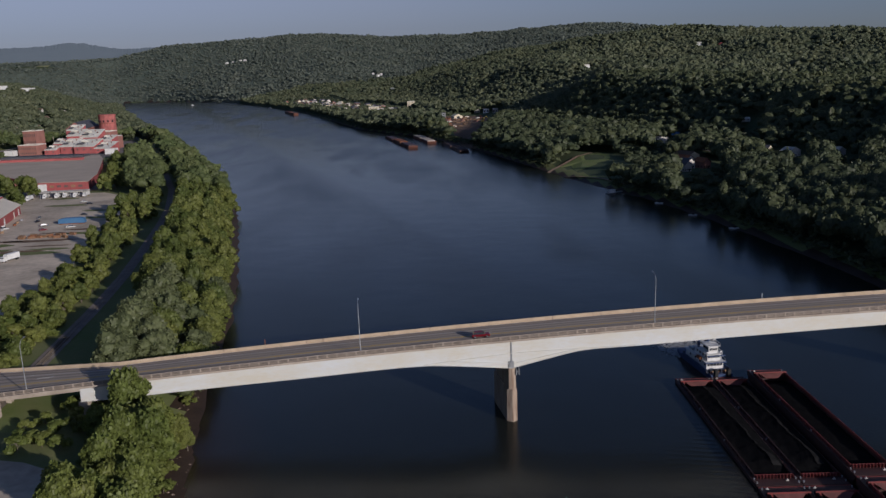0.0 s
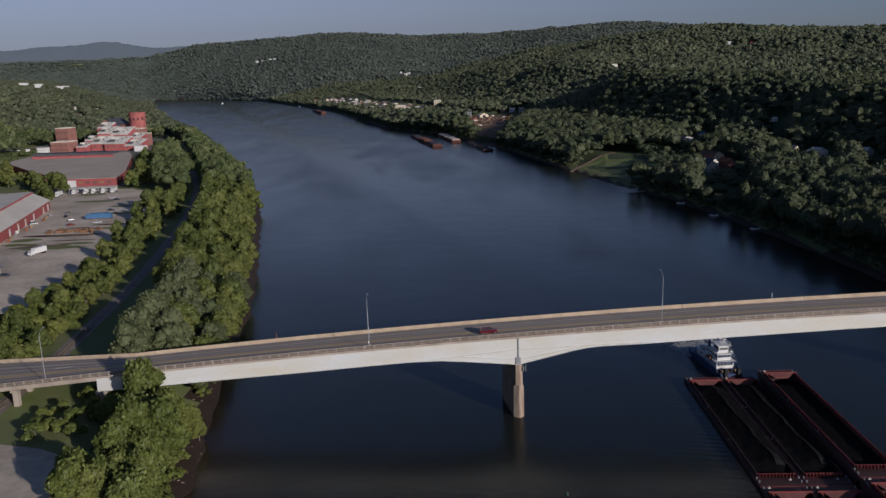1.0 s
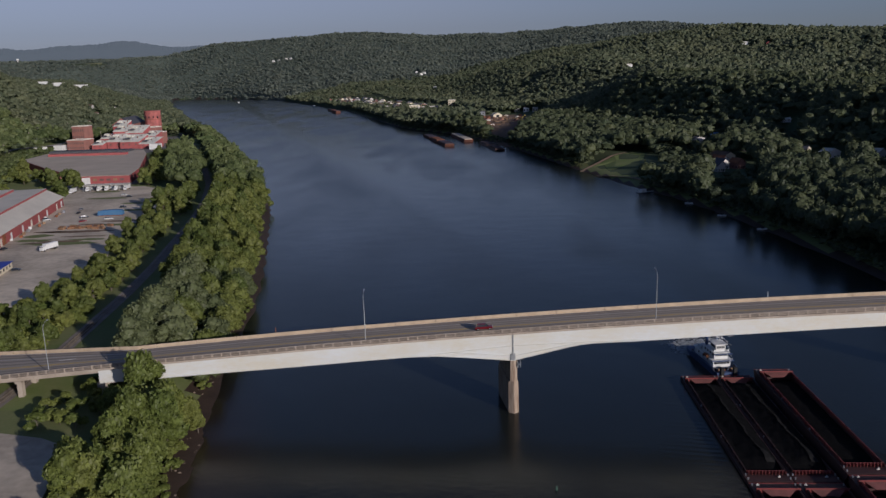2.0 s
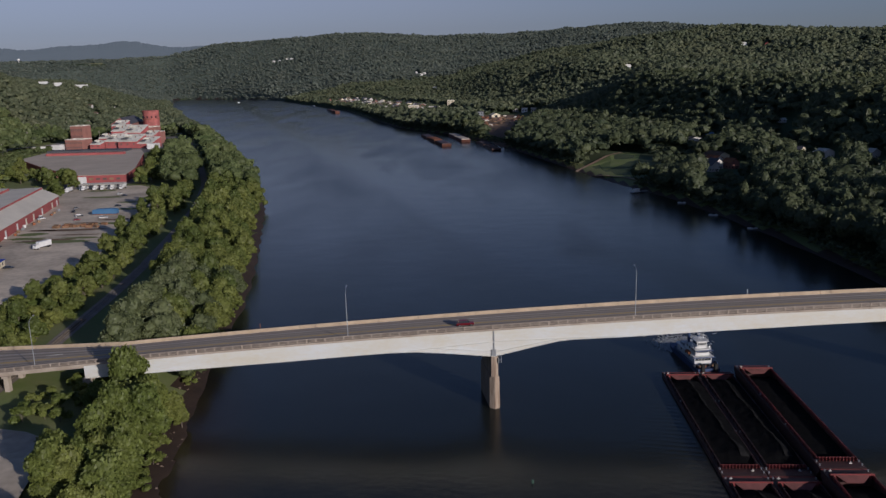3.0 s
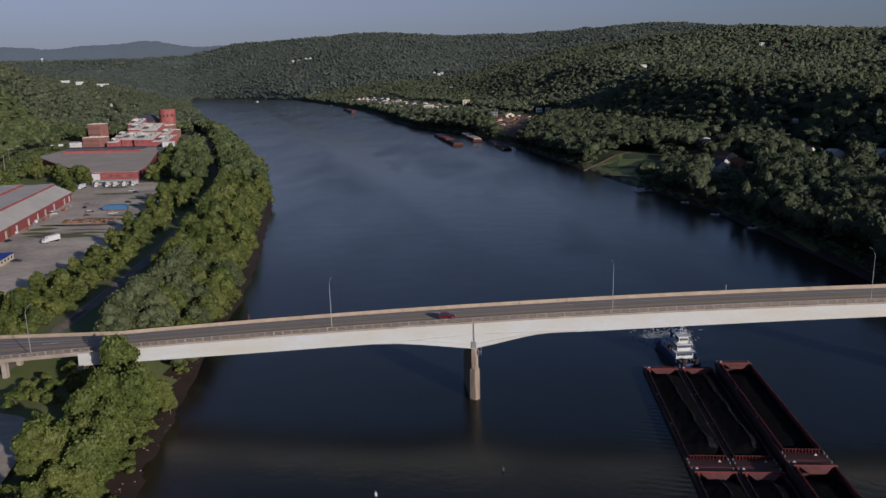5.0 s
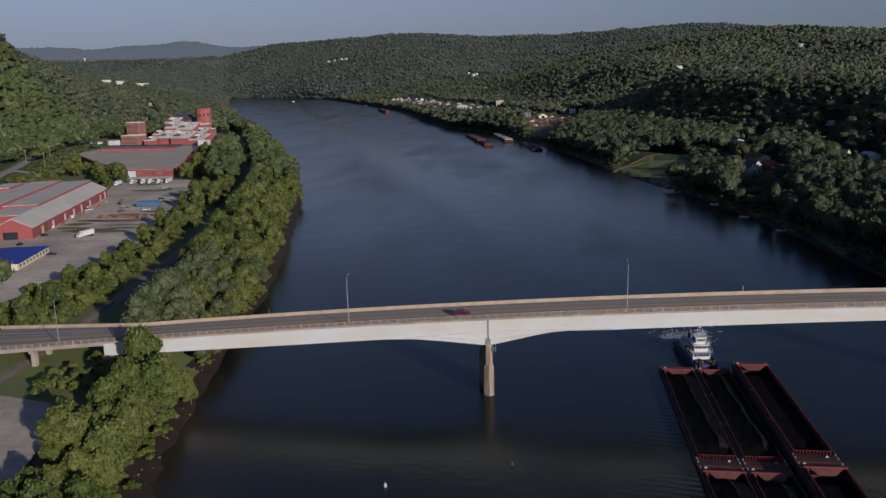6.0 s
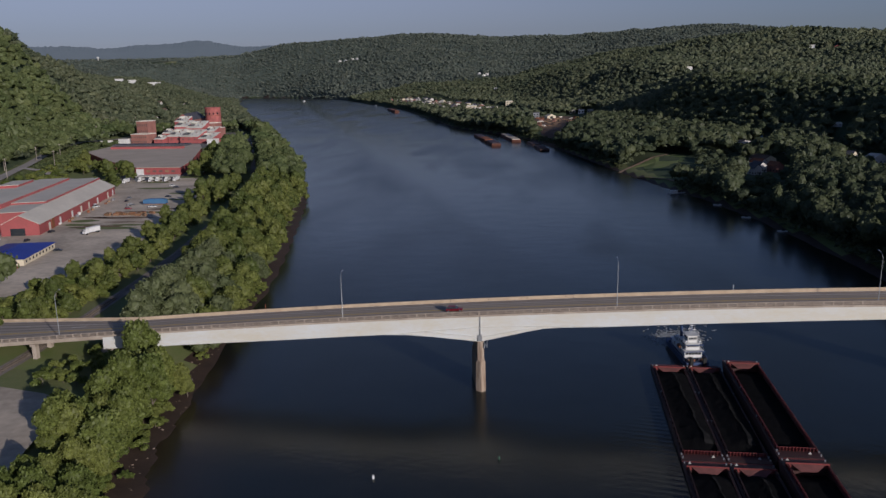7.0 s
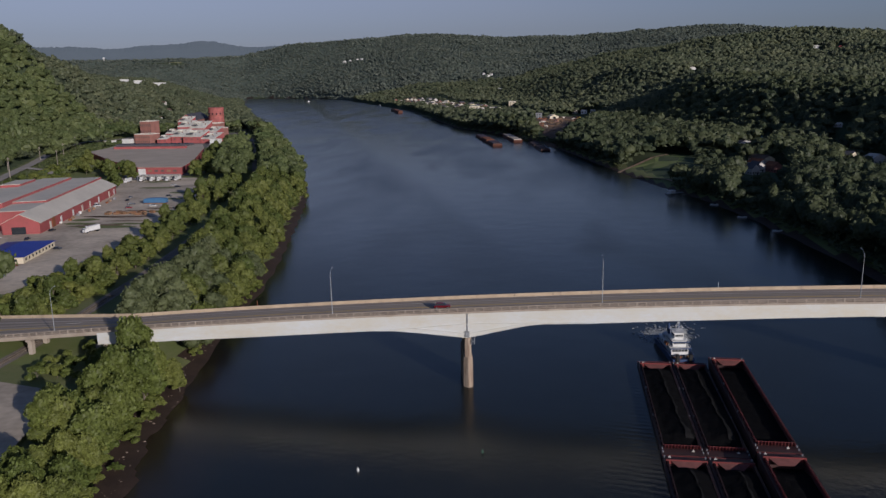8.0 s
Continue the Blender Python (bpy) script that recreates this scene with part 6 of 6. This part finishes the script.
    X, Y = X.ravel() + r.uniform(-0.46, 0.46, X.size) * gap, Y.ravel() + r.uniform(-0.46, 0.46, Y.size) * gap
    ok = in_view_wedge(X, Y) & ~open_ground(X, Y) & ~((X > 0.3 * (Y + 225)) & (Y > 2900))
    return X[ok], Y[ok]


# trees of the near bank, one by one
def leafy(seed, tall, wide, boughs, sub, tufts, leaves, leaf):
    """Trunk with limbs, and a crown of bough masses that swell into tufts of leaf sprays."""
    r = random.Random(seed)
    centres = [(Vector((r.uniform(-0.08, 0.08) * wide, r.uniform(-0.08, 0.08) * wide, tall * 0.70)), wide * 0.56, 0.27 * tall)]
    for k in range(boughs - 1):
        u = (k + 0.5) / (boughs - 1)
        a, out = k * 2.4 + r.uniform(-0.4, 0.4), wide * (0.56 - 0.22 * u) * r.uniform(0.8, 1.2)
        size = wide * r.uniform(0.34, 0.48)
        centres.append((Vector((out * math.cos(a), out * math.sin(a), tall * (0.30 + 0.40 * u))), size, min(size * r.uniform(0.8, 1.05), tall * 0.24)))
    bm = bmesh.new()
    tube(bm, [(0, 0, -1), (0.1, 0, tall * 0.3), (r.uniform(-0.4, 0.4), r.uniform(-0.4, 0.4), tall * 0.8)], [tall * 0.022, tall * 0.016, tall * 0.004], 7)
    for c, s, h in centres[1:]:
        tube(bm, [(0, 0, c.z * 0.55), c * 0.6 + Vector((0, 0, c.z * 0.35)), c], [tall * 0.009, tall * 0.006, tall * 0.002], 5)
    trunk = mesh_of(bm, "trunk", BARK)
    vs, fs, at = [], [], 0
    for k, (c, s, h) in enumerate(centres):
        v, f = crown(seed * 31 + k, sub, 9, tufts, leaves // boughs, leaf / s, -0.75, 0.05, 0.34)
        vs.append(v * np.array([s, s, h]) + np.array(c)), fs.append(f + at)
        at += len(v)
    return trunk, np.concatenate(vs), np.concatenate(fs)


KINDS = []
for mat, label, shapes in (
        (LEAF_NEAR, "broad green riverbank tree in full leaf", ((3, 17, 6.6, 13, 3, 46, 8200, 0.44), (8, 15, 7.0, 13, 3, 46, 8200, 0.44), (21, 19, 6.4, 14, 3, 46, 8400, 0.44))),
        (LEAF_BELT_SHADED, "rounded green tree on the wooded riverbank", ((5, 16, 6.6, 9, 2, 0, 1150, 0.60), (9, 14, 6.8, 9, 2, 0, 1150, 0.60), (31, 18, 6.2, 10, 2, 0, 1150, 0.60), (44, 12, 5.6, 8, 2, 0, 900, 0.56))),
        (LEAF_SILVER, "silvery green maple on the wooded riverbank", ((61, 17, 7.8, 13, 2, 0, 2600, 0.46), (66, 18, 7.6, 13, 2, 0, 2600, 0.46))),
        (LEAF_BELT_SHADED, "tall full green tree on the wooded riverbank", ((105, 16, 7.0, 12, 2, 0, 2500, 0.44), (109, 15, 7.2, 12, 2, 0, 2500, 0.44), (131, 18, 6.8, 13, 2, 0, 2600, 0.44))),
        (LEAF_NEAR, "low green shrub on the grassy bank", ((71, 4.2, 3.0, 4, 2, 0, 340, 0.4), (77, 3.2, 2.6, 4, 2, 0, 300, 0.4)))):
    for shape in shapes:
        t, v, f = leafy(*shape)
        KINDS.append((t, numpy_mesh("crown", v, f, mat, False), label))


def tree(kind, x, y, size, turn, sink=0.4):
    trunk, crown, label = KINDS[kind]
    t = thing("shrub" if kind > 11 else "tree", label, "shrub" if kind > 11 else "tree", Matrix.Translation((x, y, float(height(x, y)) - sink)) @ Matrix.Rotation(turn, 4, "Z") @ Matrix.Diagonal((size, size, size * 1.0, 1)), "bank shrubs" if kind > 11 else "riverbank trees")
    share("trunk", trunk, t), share("crown", crown, t)


rt = random.Random(7)
# foreground clump below the bridge
for y in range(-108, -8, 8):
    for dl in (1.6, 8, 14.5) if y < -92 else (1.6, 8) if y < -66 or y > -46 else (1.6, 8, 13.5):
        yy = y + rt.uniform(-3, 3)
        x = float(np.interp(yy, LEFT_Y, LEFT_X)) - dl + rt.uniform(-2.5, 2.5)
        if inside(CLEAR[2], np.array([x]), np.array([yy]))[0]:
            continue
        tree(rt.choice((0, 1, 2)), x, yy, rt.uniform(0.78, 1.05) if y > -66 else rt.uniform(0.62, 0.82), rt.uniform(0, 6.28))
for x, y, s, k in ((-90.5, -9, 0.6, 2), (-88.2, -10, 0.42, 0), (-97, -85, 0.72, 1), (-101, -92, 0.75, 0), (-95, -79, 0.66, 2), (-105, -99, 0.8, 1), (-93, -92, 0.7, 2), (-99, -100, 0.75, 0), (-103.5, -6, 1.12, 2), (-98, -8, 0.72, 0), (-109, -13, 0.7, 1), (-94.5, -9, 0.62, 1), (-96, -3.5, 0.45, 0)):
    tree(k, x, y, s, rt.uniform(0, 6.28))
for i in range(90):
    y = rt.uniform(-84, 120)
    if -4 < y < 18:
        continue
    tree(rt.choice((12, 13)), float(np.interp(y, LEFT_Y, LEFT_X)) - rt.uniform(-0.2, 3.6), y, rt.uniform(0.5, 1.15), rt.uniform(0, 6.28))
for i in range(46):
    y = rt.uniform(-100, -14)
    tree(rt.choice((12, 13, 13)), float(np.interp(y, LEFT_Y, LEFT_X)) + rt.uniform(-1.0, 3.2), y, rt.uniform(0.55, 1.3), rt.uniform(0, 6.28))
for i in range(210):
    y = rt.uniform(22, 175)
    x = float(np.interp(y, LEFT_Y, LEFT_X)) - rt.uniform(60, 94)
    if not inside(CLEAR[0], np.array([x]), np.array([y]))[0]:
        tree(rt.choice((12, 13)), x, y, rt.uniform(0.8, 1.9), rt.uniform(0, 6.28), 1.0)
for x, y in ((-118, -4), (-122, 2), (-126, -6), (-130, -9), (-112, 20), (-128, 22), (-114, -12), (-110, -18), (-120, -14), (-108, -26), (-116, -22), (-124, -18), (-128, -16), (-119, -8), (-113, -6), (-116, 4), (-121, -20), (-126, -22), (-111, -10)):
    tree(12, x, y, rt.uniform(0.8, 1.3), rt.uniform(0, 6.28))
# belt between river and railway, then between railway and yard
yy = 24.0
while yy < 430:
    base = float(np.interp(yy, LEFT_Y, LEFT_X))
    for dl in (5, 13.5, 22.5) if yy < 112 else (6, 14.5, 24.5, 34):
        if rt.random() < 0.93:
            silver = yy < 110 and rt.random() < 0.62
            kind = rt.choice((7, 8)) if silver else rt.choice((9, 10, 11)) if yy < 170 else rt.choice((3, 4, 5, 6))
            tree(kind, base - dl + rt.uniform(-3, 3), yy + rt.uniform(-4, 4), rt.uniform(0.85, 1.2), rt.uniform(0, 6.28))
    for dl in (62, 70, 78) if yy < 110 else (61, 68, 75) if yy < 300 else (58, 67, 77):
        x, y = base - dl + rt.uniform(-3, 3), yy + rt.uniform(-4, 4)
        if rt.random() < 0.88 and not inside(CLEAR[0], np.array([x]), np.array([y]))[0]:
            tree(rt.choice((3, 4, 5, 6)), x, y, rt.uniform(0.5, 0.8) if yy < 130 else rt.uniform(0.5, 0.85) if yy < 300 else rt.uniform(0.75, 1.1), rt.uniform(0, 6.28), 1.6)
    yy += 9.5
for x, y, s in ((-345, 466, 1.2), (-335, 458, 1.25), (-352, 456, 1.0), (-328, 450, 0.85), (-424, 547, 1.2), (-436, 570, 1.1), (-398, 520, 0.9), (-380, 505, 0.8), (-366, 486, 1.0), (-376, 498, 1.1), (-388, 508, 0.9), (-357, 470, 0.8), (-318, 400, 0.9), (-326, 412, 1.05), (-335, 402, 0.8), (-400, 500, 0.9), (-420, 520, 1.0), (-440, 560, 0.8)):
    tree(rt.choice((3, 4, 5)), x, y, s, rt.uniform(0, 6.28))

for i in range(120):
    q = rt.random()
    x, y = -372 - 105 * q + rt.uniform(24, 62), 216 + 330 * q
    if not (-372 < x < -250 and y < 400):
        tree(rt.choice((12, 13)), x, y, rt.uniform(0.7, 2.1), rt.uniform(0, 6.28))

# along the river side of the hall
for k in range(36):
    y = 474 + 6.6 * k
    x = float(np.interp(y, [489, 549, 704, 759], [-300, -314, -364, -388])) + rt.uniform(11, 34)
    tree(rt.choice((3, 4, 5, 6)), x, y, rt.uniform(0.8, 1.15), rt.uniform(0, 6.28), 1.2)

# woods
LOD1 = [crown(q, 3, 8, 34, 100, 0.112) for q in range(1, 13)]
LOD2 = [crown(q, 2, 6, 0, 24, 0.19, -0.5, 0.12, 0.5) for q in range(41, 55)]
LOD3 = [crown(q, 2, 5, 0, 6, 0.24, -0.3, 0.16, 0.5) for q in range(61, 73)]
LOD4 = [crown(q, 1, 3, 0, 4, 0.34, -0.5, 0.2, 0.45) for q in range(81, 93)]
BUSH = [crown(q, 2, 5, 0, 16, 0.3, -0.4, 0.1, 0.5) for q in range(21, 35)]


def stand(x, y):
    """Patches of old, tall trees among younger ones, 0 to 1."""
    return np.clip(0.5 + 0.3 * waves(x + 31, y, 23) + 0.28 * waves(y, x + 90, 41) + 0.2 * waves(x, y + 55, 97), 0, 1)


def in_camera_sight(x, y):
    """Treetops in sight of the camera; hidden slopes keep the plain leaf roof alone."""
    steep, best = (height(x, y) + 22 - 95) / np.hypot(x, y + 225), np.full(x.shape, -9.0)
    for q in np.linspace(0.12, 0.97, 46):
        px, py = x * q, -225 + (y + 225) * q
        best = np.maximum(best, (height(px, py) + 8 - 95) / (np.hypot(x, y + 225) * q))
    return steep > best - 0.002


def plant(name, area, gap, wide, tall, tmpl, mat, label, seed, lo, hi, also=None):
    x, y = scatter(*area, gap, seed)
    d = np.hypot(x, y + 225)
    ok = (d >= lo) & (d < hi)
    if also is not None:
        ok &= also(x, y)
    x, y = x[ok], y[ok]
    if lo > 1300:
        ok = in_camera_sight(x, y)
        x, y = x[ok], y[ok]
    r = np.random.RandomState(seed + 1)
    old = stand(x, y) * 0.6 + 0.4 * r.uniform(size=len(x))
    w = (wide[0] + (wide[1] - wide[0]) * old ** 1.3) * np.exp(r.normal(0, 0.2, len(x)))
    h = (tall[0] + (tall[1] - tall[0]) * old) * r.uniform(0.8, 1.14, len(x))
    low, keep = low_growth(x, y), r.uniform(size=len(x))
    w, h = np.where(low, w * 0.75, w), np.where(low, h * r.uniform(0.24, 0.6, len(x)), h)
    ok = ~low | (keep < 0.7)
    return woods(name, x[ok], y[ok], w[ok], h[ok], tmpl, mat, label, seed + 2)


def off_belt(x, y):
    dl = np.interp(y, LEFT_Y, LEFT_X) - x
    return ~((dl > 0) & (dl < 95) & (y < 435))


def left_hill(x, y):
    return (x < np.interp(y, LEFT_Y, LEFT_X)) & off_belt(x, y)


def right_side(x, y):
    return x > np.interp(y, RIGHT_Y, RIGHT_X)


for where, mat, text, seed in ((left_hill, LEAF_HILL_LIT, "the hillside above the works", 100), (right_side, LEAF_WOODS_SHADED, "the valley side across the river", 150)):
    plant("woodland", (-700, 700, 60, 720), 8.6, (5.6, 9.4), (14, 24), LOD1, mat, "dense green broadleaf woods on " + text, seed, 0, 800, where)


def dice(i, j, k):
    """An even random number from 0 to 1 for each cell of a grid."""
    v = np.sin(i * 127.1 + j * 311.7 + k * 74.7) * 43758.5453
    return v - np.floor(v)


def canopy(x, y, gap, skirt=0.52):
    """Height of the leaf roof over the ground: overlapping domes of unlike trees."""
    ci, cj = np.floor(x / gap), np.floor(y / gap)
    top = np.zeros(x.shape)
    for di in (-1, 0, 1):
        for dj in (-1, 0, 1):
            i, j = ci + di, cj + dj
            cx, cy = (i + 0.5 + 0.9 * (dice(i, j, 1) - 0.5)) * gap, (j + 0.5 + 0.9 * (dice(i, j, 2) - 0.5)) * gap
            old = 0.55 * stand(cx, cy) + 0.45 * dice(i, j, 3)
            h, w = 11 + 13 * old, gap * (0.62 + 0.42 * old)
            low = low_growth(cx, cy)
            h, w = np.where(low, np.where(dice(i, j, 4) < 0.3, 0.5, h * 0.42), h), np.where(low, w * 0.85, w)
            q = np.hypot(x - cx, y - cy) / w
            top = np.maximum(top, h * (skirt + (1 - skirt) * np.sqrt(np.clip(1 - q * q, 0, 1))) * (q < 1.25))
    return top


def edge(x, y):
    """True on wooded ground within a few steps of an opening."""
    e = np.zeros(x.shape, bool)
    for dx, dy in ((8, 0), (-8, 0), (0, -9), (-6, -6), (6, -6)):
        e |= open_ground(x + dx, y + dy)
    return e


def leaf_roof(name, lo, hi, cell, gap, area, where, mat, label, seed):
    """The closed lower storey of far woods: a rough roof of leaves over the ground, below the crowns."""
    r = np.random.RandomState(seed)
    X, Y = np.meshgrid(np.arange(area[0], area[1], cell), np.arange(area[2], area[3], cell))
    X, Y = X + r.uniform(-0.3, 0.3, X.shape) * cell, Y + r.uniform(-0.3, 0.3, Y.shape) * cell
    d = np.hypot(X, Y + 225)
    ok = (d >= lo) & (d < hi) & in_view_wedge(X, Y, 60) & ~((X > 0.3 * (Y + 225)) & (Y > 2900)) & where(X, Y)
    wood = ok & ~open_ground(X, Y)
    wood[wood] = ~edge(X[wood], Y[wood])
    idx = np.full(X.shape, -1)
    near = wood.copy()
    near[1:] |= wood[:-1]
    near[:-1] |= wood[1:]
    near[:, 1:] |= near[:, :-1].copy()
    near[:, :-1] |= near[:, 1:].copy()
    idx[near] = np.arange(near.sum())
    x, y, full = X[near], Y[near], wood[near]
    rough = r.uniform(-1, 1, len(x)) * min(1.6, 0.28 * cell + 0.35)
    z = height(x, y) + np.where(full, 0.55 * canopy(x, y, gap) + rough, -0.4)
    q = np.stack([idx[:-1, :-1], idx[:-1, 1:], idx[1:, 1:], idx[1:, :-1]], -1).reshape(-1, 4)
    q = q[(q >= 0).all(1)]
    co = np.stack([x, y, z], -1)
    tris = np.concatenate([q[:, [0, 1, 2]], q[:, [0, 2, 3]]])
    return tagged(new(name, numpy_mesh(name, co, tris, mat)), label, "trees", kind="stuff")


def anywhere(x, y):
    return np.ones(x.shape, bool)


leaf_roof("woodland", 1400, 2420, 9.0, 12.0, (-1750, 1600, 800, 2250), anywhere, LEAF_FAR_HAZED, "dark lower leaves of the far hillside woods", 330)
leaf_roof("woodland", 2390, 3500, 12.0, 15.0, (-2550, 2100, 1500, 3350), anywhere, LEAF_FAR_HAZED, "lower leaves of the distant valley woods", 340)
leaf_roof("woodland", 3480, 5040, 14.0, 18.0, (-3500, 1700, 2300, 4760), anywhere, LEAF_RIM_HAZED, "lower leaves of the woods on the valley rim", 350)
plant("woodland", (-300, 1000, 300, 1250), 9.4, (6.3, 10.4), (15, 25), LOD2, LEAF_WOODS_SHADED, "dense green woods on the valley side across the river", 370, 795, 1430, right_side)
plant("woodland", (-1100, 0, 200, 1250), 9.4, (6.3, 10.4), (15, 25), LOD2, LEAF_HILL_LIT, "dense green trees on the hill above the works", 360, 795, 1430, left_hill)
plant("woodland", (-1750, 1600, 800, 2250), 11.0, (7.2, 11.8), (15, 25), LOD3, LEAF_FAR_HAZED, "dark green woods on the far hillsides", 380, 1420, 2400)
plant("woodland", (-2550, 2100, 1500, 3350), 13.5, (6.5, 11), (13, 24), LOD4, LEAF_FAR_HAZED, "distant woods on the upper valley hills", 400, 2390, 3500)
plant("woodland", (-3500, 1700, 2300, 4760), 16.5, (8, 13), (14, 26), LOD4, LEAF_RIM_HAZED, "distant woods on the valley rim", 410, 3480, 5040)
plant("woodland", (-1500, 600, 300, 2150), 7.5, (4.0, 7.0), (8, 18), LOD3, LEAF_WOODS_SHADED, "trees along the edges of the far woods", 390, 790, 2300, edge)


def bank_edge(x, y):
    dl, dr = np.interp(y, LEFT_Y, LEFT_X) - x, x - np.interp(y, RIGHT_Y, RIGHT_X)
    return ((dr > 1.5) & (dr < 14) | (dl > 3.5) & (dl < 12)) & (np.abs(y - 6) > 22) & (y > 30)


def fringe():
    r = np.random.RandomState(77)
    X, Y = np.meshgrid(np.arange(-520, 200, 4.2), np.arange(30, 1300, 4.2))
    X, Y = X.ravel() + r.uniform(-2, 2, X.size), Y.ravel() + r.uniform(-2, 2, Y.size)
    ok = bank_edge(X, Y) & in_view_wedge(X, Y) & ~inside(CLEAR[3], X, Y)
    x, y = X[ok], Y[ok]
    return woods("undergrowth", x, y, r.uniform(1.8, 3.6, len(x)), r.uniform(2.5, 6.5, len(x)), BUSH, LEAF_WOODS_SHADED, "low bushes along the waterline", 78)


fringe()


def roadside():
    """Brambles and young trees between the hill road and the works."""
    r = np.random.RandomState(81)
    X, Y = np.meshgrid(np.arange(-620, -330, 4.6), np.arange(215, 830, 4.6))
    x, y = X.ravel() + r.uniform(-2, 2, X.size), Y.ravel() + r.uniform(-2, 2, Y.size)
    fx = np.interp(y, [p[1] for p in FOOT_ROAD], [p[0] for p in FOOT_ROAD])
    hall_at = [(-294, 483), (-346, 483), (-410, 552), (-492, 660), (-504, 765), (-380, 765), (-358, 704), (-308, 550)]
    side = np.interp(x, [-462, -440, -418, -396, -372, -335], [500, 494, 476, 456, 444, 436])
    ok = (x > fx + 7) & (x < fx + 52) & ~((x > -380) & (y < 425)) & ~inside(hall_at, x, y) & ~((np.abs(y - side) < 8) & (x > -464)) & ~((x > -405) & (y > 410) & (y < 480))
    for bx, by in BUILT:
        ok &= ~((np.abs(x - bx) < 15) & (y > by - 8) & (y < by + 26))
    ok &= r.uniform(size=len(x)) < 0.8
    x, y = x[ok], y[ok]
    old = r.uniform(size=len(x)) ** 3 * np.clip((x - fx[ok] - 12) / 26, 0, 1)
    return woods("undergrowth", x, y, 1.7 + 2.4 * old + r.uniform(0, 0.8, len(x)), 1.3 + 7 * old + r.uniform(0, 0.9, len(x)), BUSH, LEAF_HILL_LIT, "green brambles and young trees beside the hill road", 82)


roadside()

bm = bmesh.new()
rr = random.Random(19)
for i in range(210):
    y = rr.uniform(-100, 60)
    x, s = float(np.interp(y, LEFT_Y, LEFT_X)) - rr.uniform(-7 if y < -10 else -0.5, 4), rr.uniform(0.08, 0.2 + 0.34 * rr.random() ** 3)
    r = bmesh.ops.create_icosphere(bm, subdivisions=1, radius=s)
    for v in r["verts"]:
        v.co = Vector((v.co.x * rr.uniform(0.8, 1.5), v.co.y * rr.uniform(0.8, 1.5), v.co.z * 0.6)) + Vector((x, y, float(height(x, y)) + s * 0.1))
single("bank_rocks", bm, ROCK, "scattered pale rocks along the muddy bank", "rocks", "stuff")
for x, y, a, l in ((-89.4, -28, 0.9, 3.5), (-92.5, 3.5, 2.2, 3), (-88.6, -46, 0.4, 3)):
    bm = bmesh.new()
    dx, dy = math.cos(a) * l / 2, math.sin(a) * l / 2
    tube(bm, [(x - dx, y - dy, 0.5), (x, y, 0.75), (x + dx, y + dy, 0.45)], [0.22, 0.18, 0.08], 6)
    tagged(single("driftwood_log", bm, WOOD_POLE, "bleached driftwood log lying on the mud bank", "log"), group="driftwood")
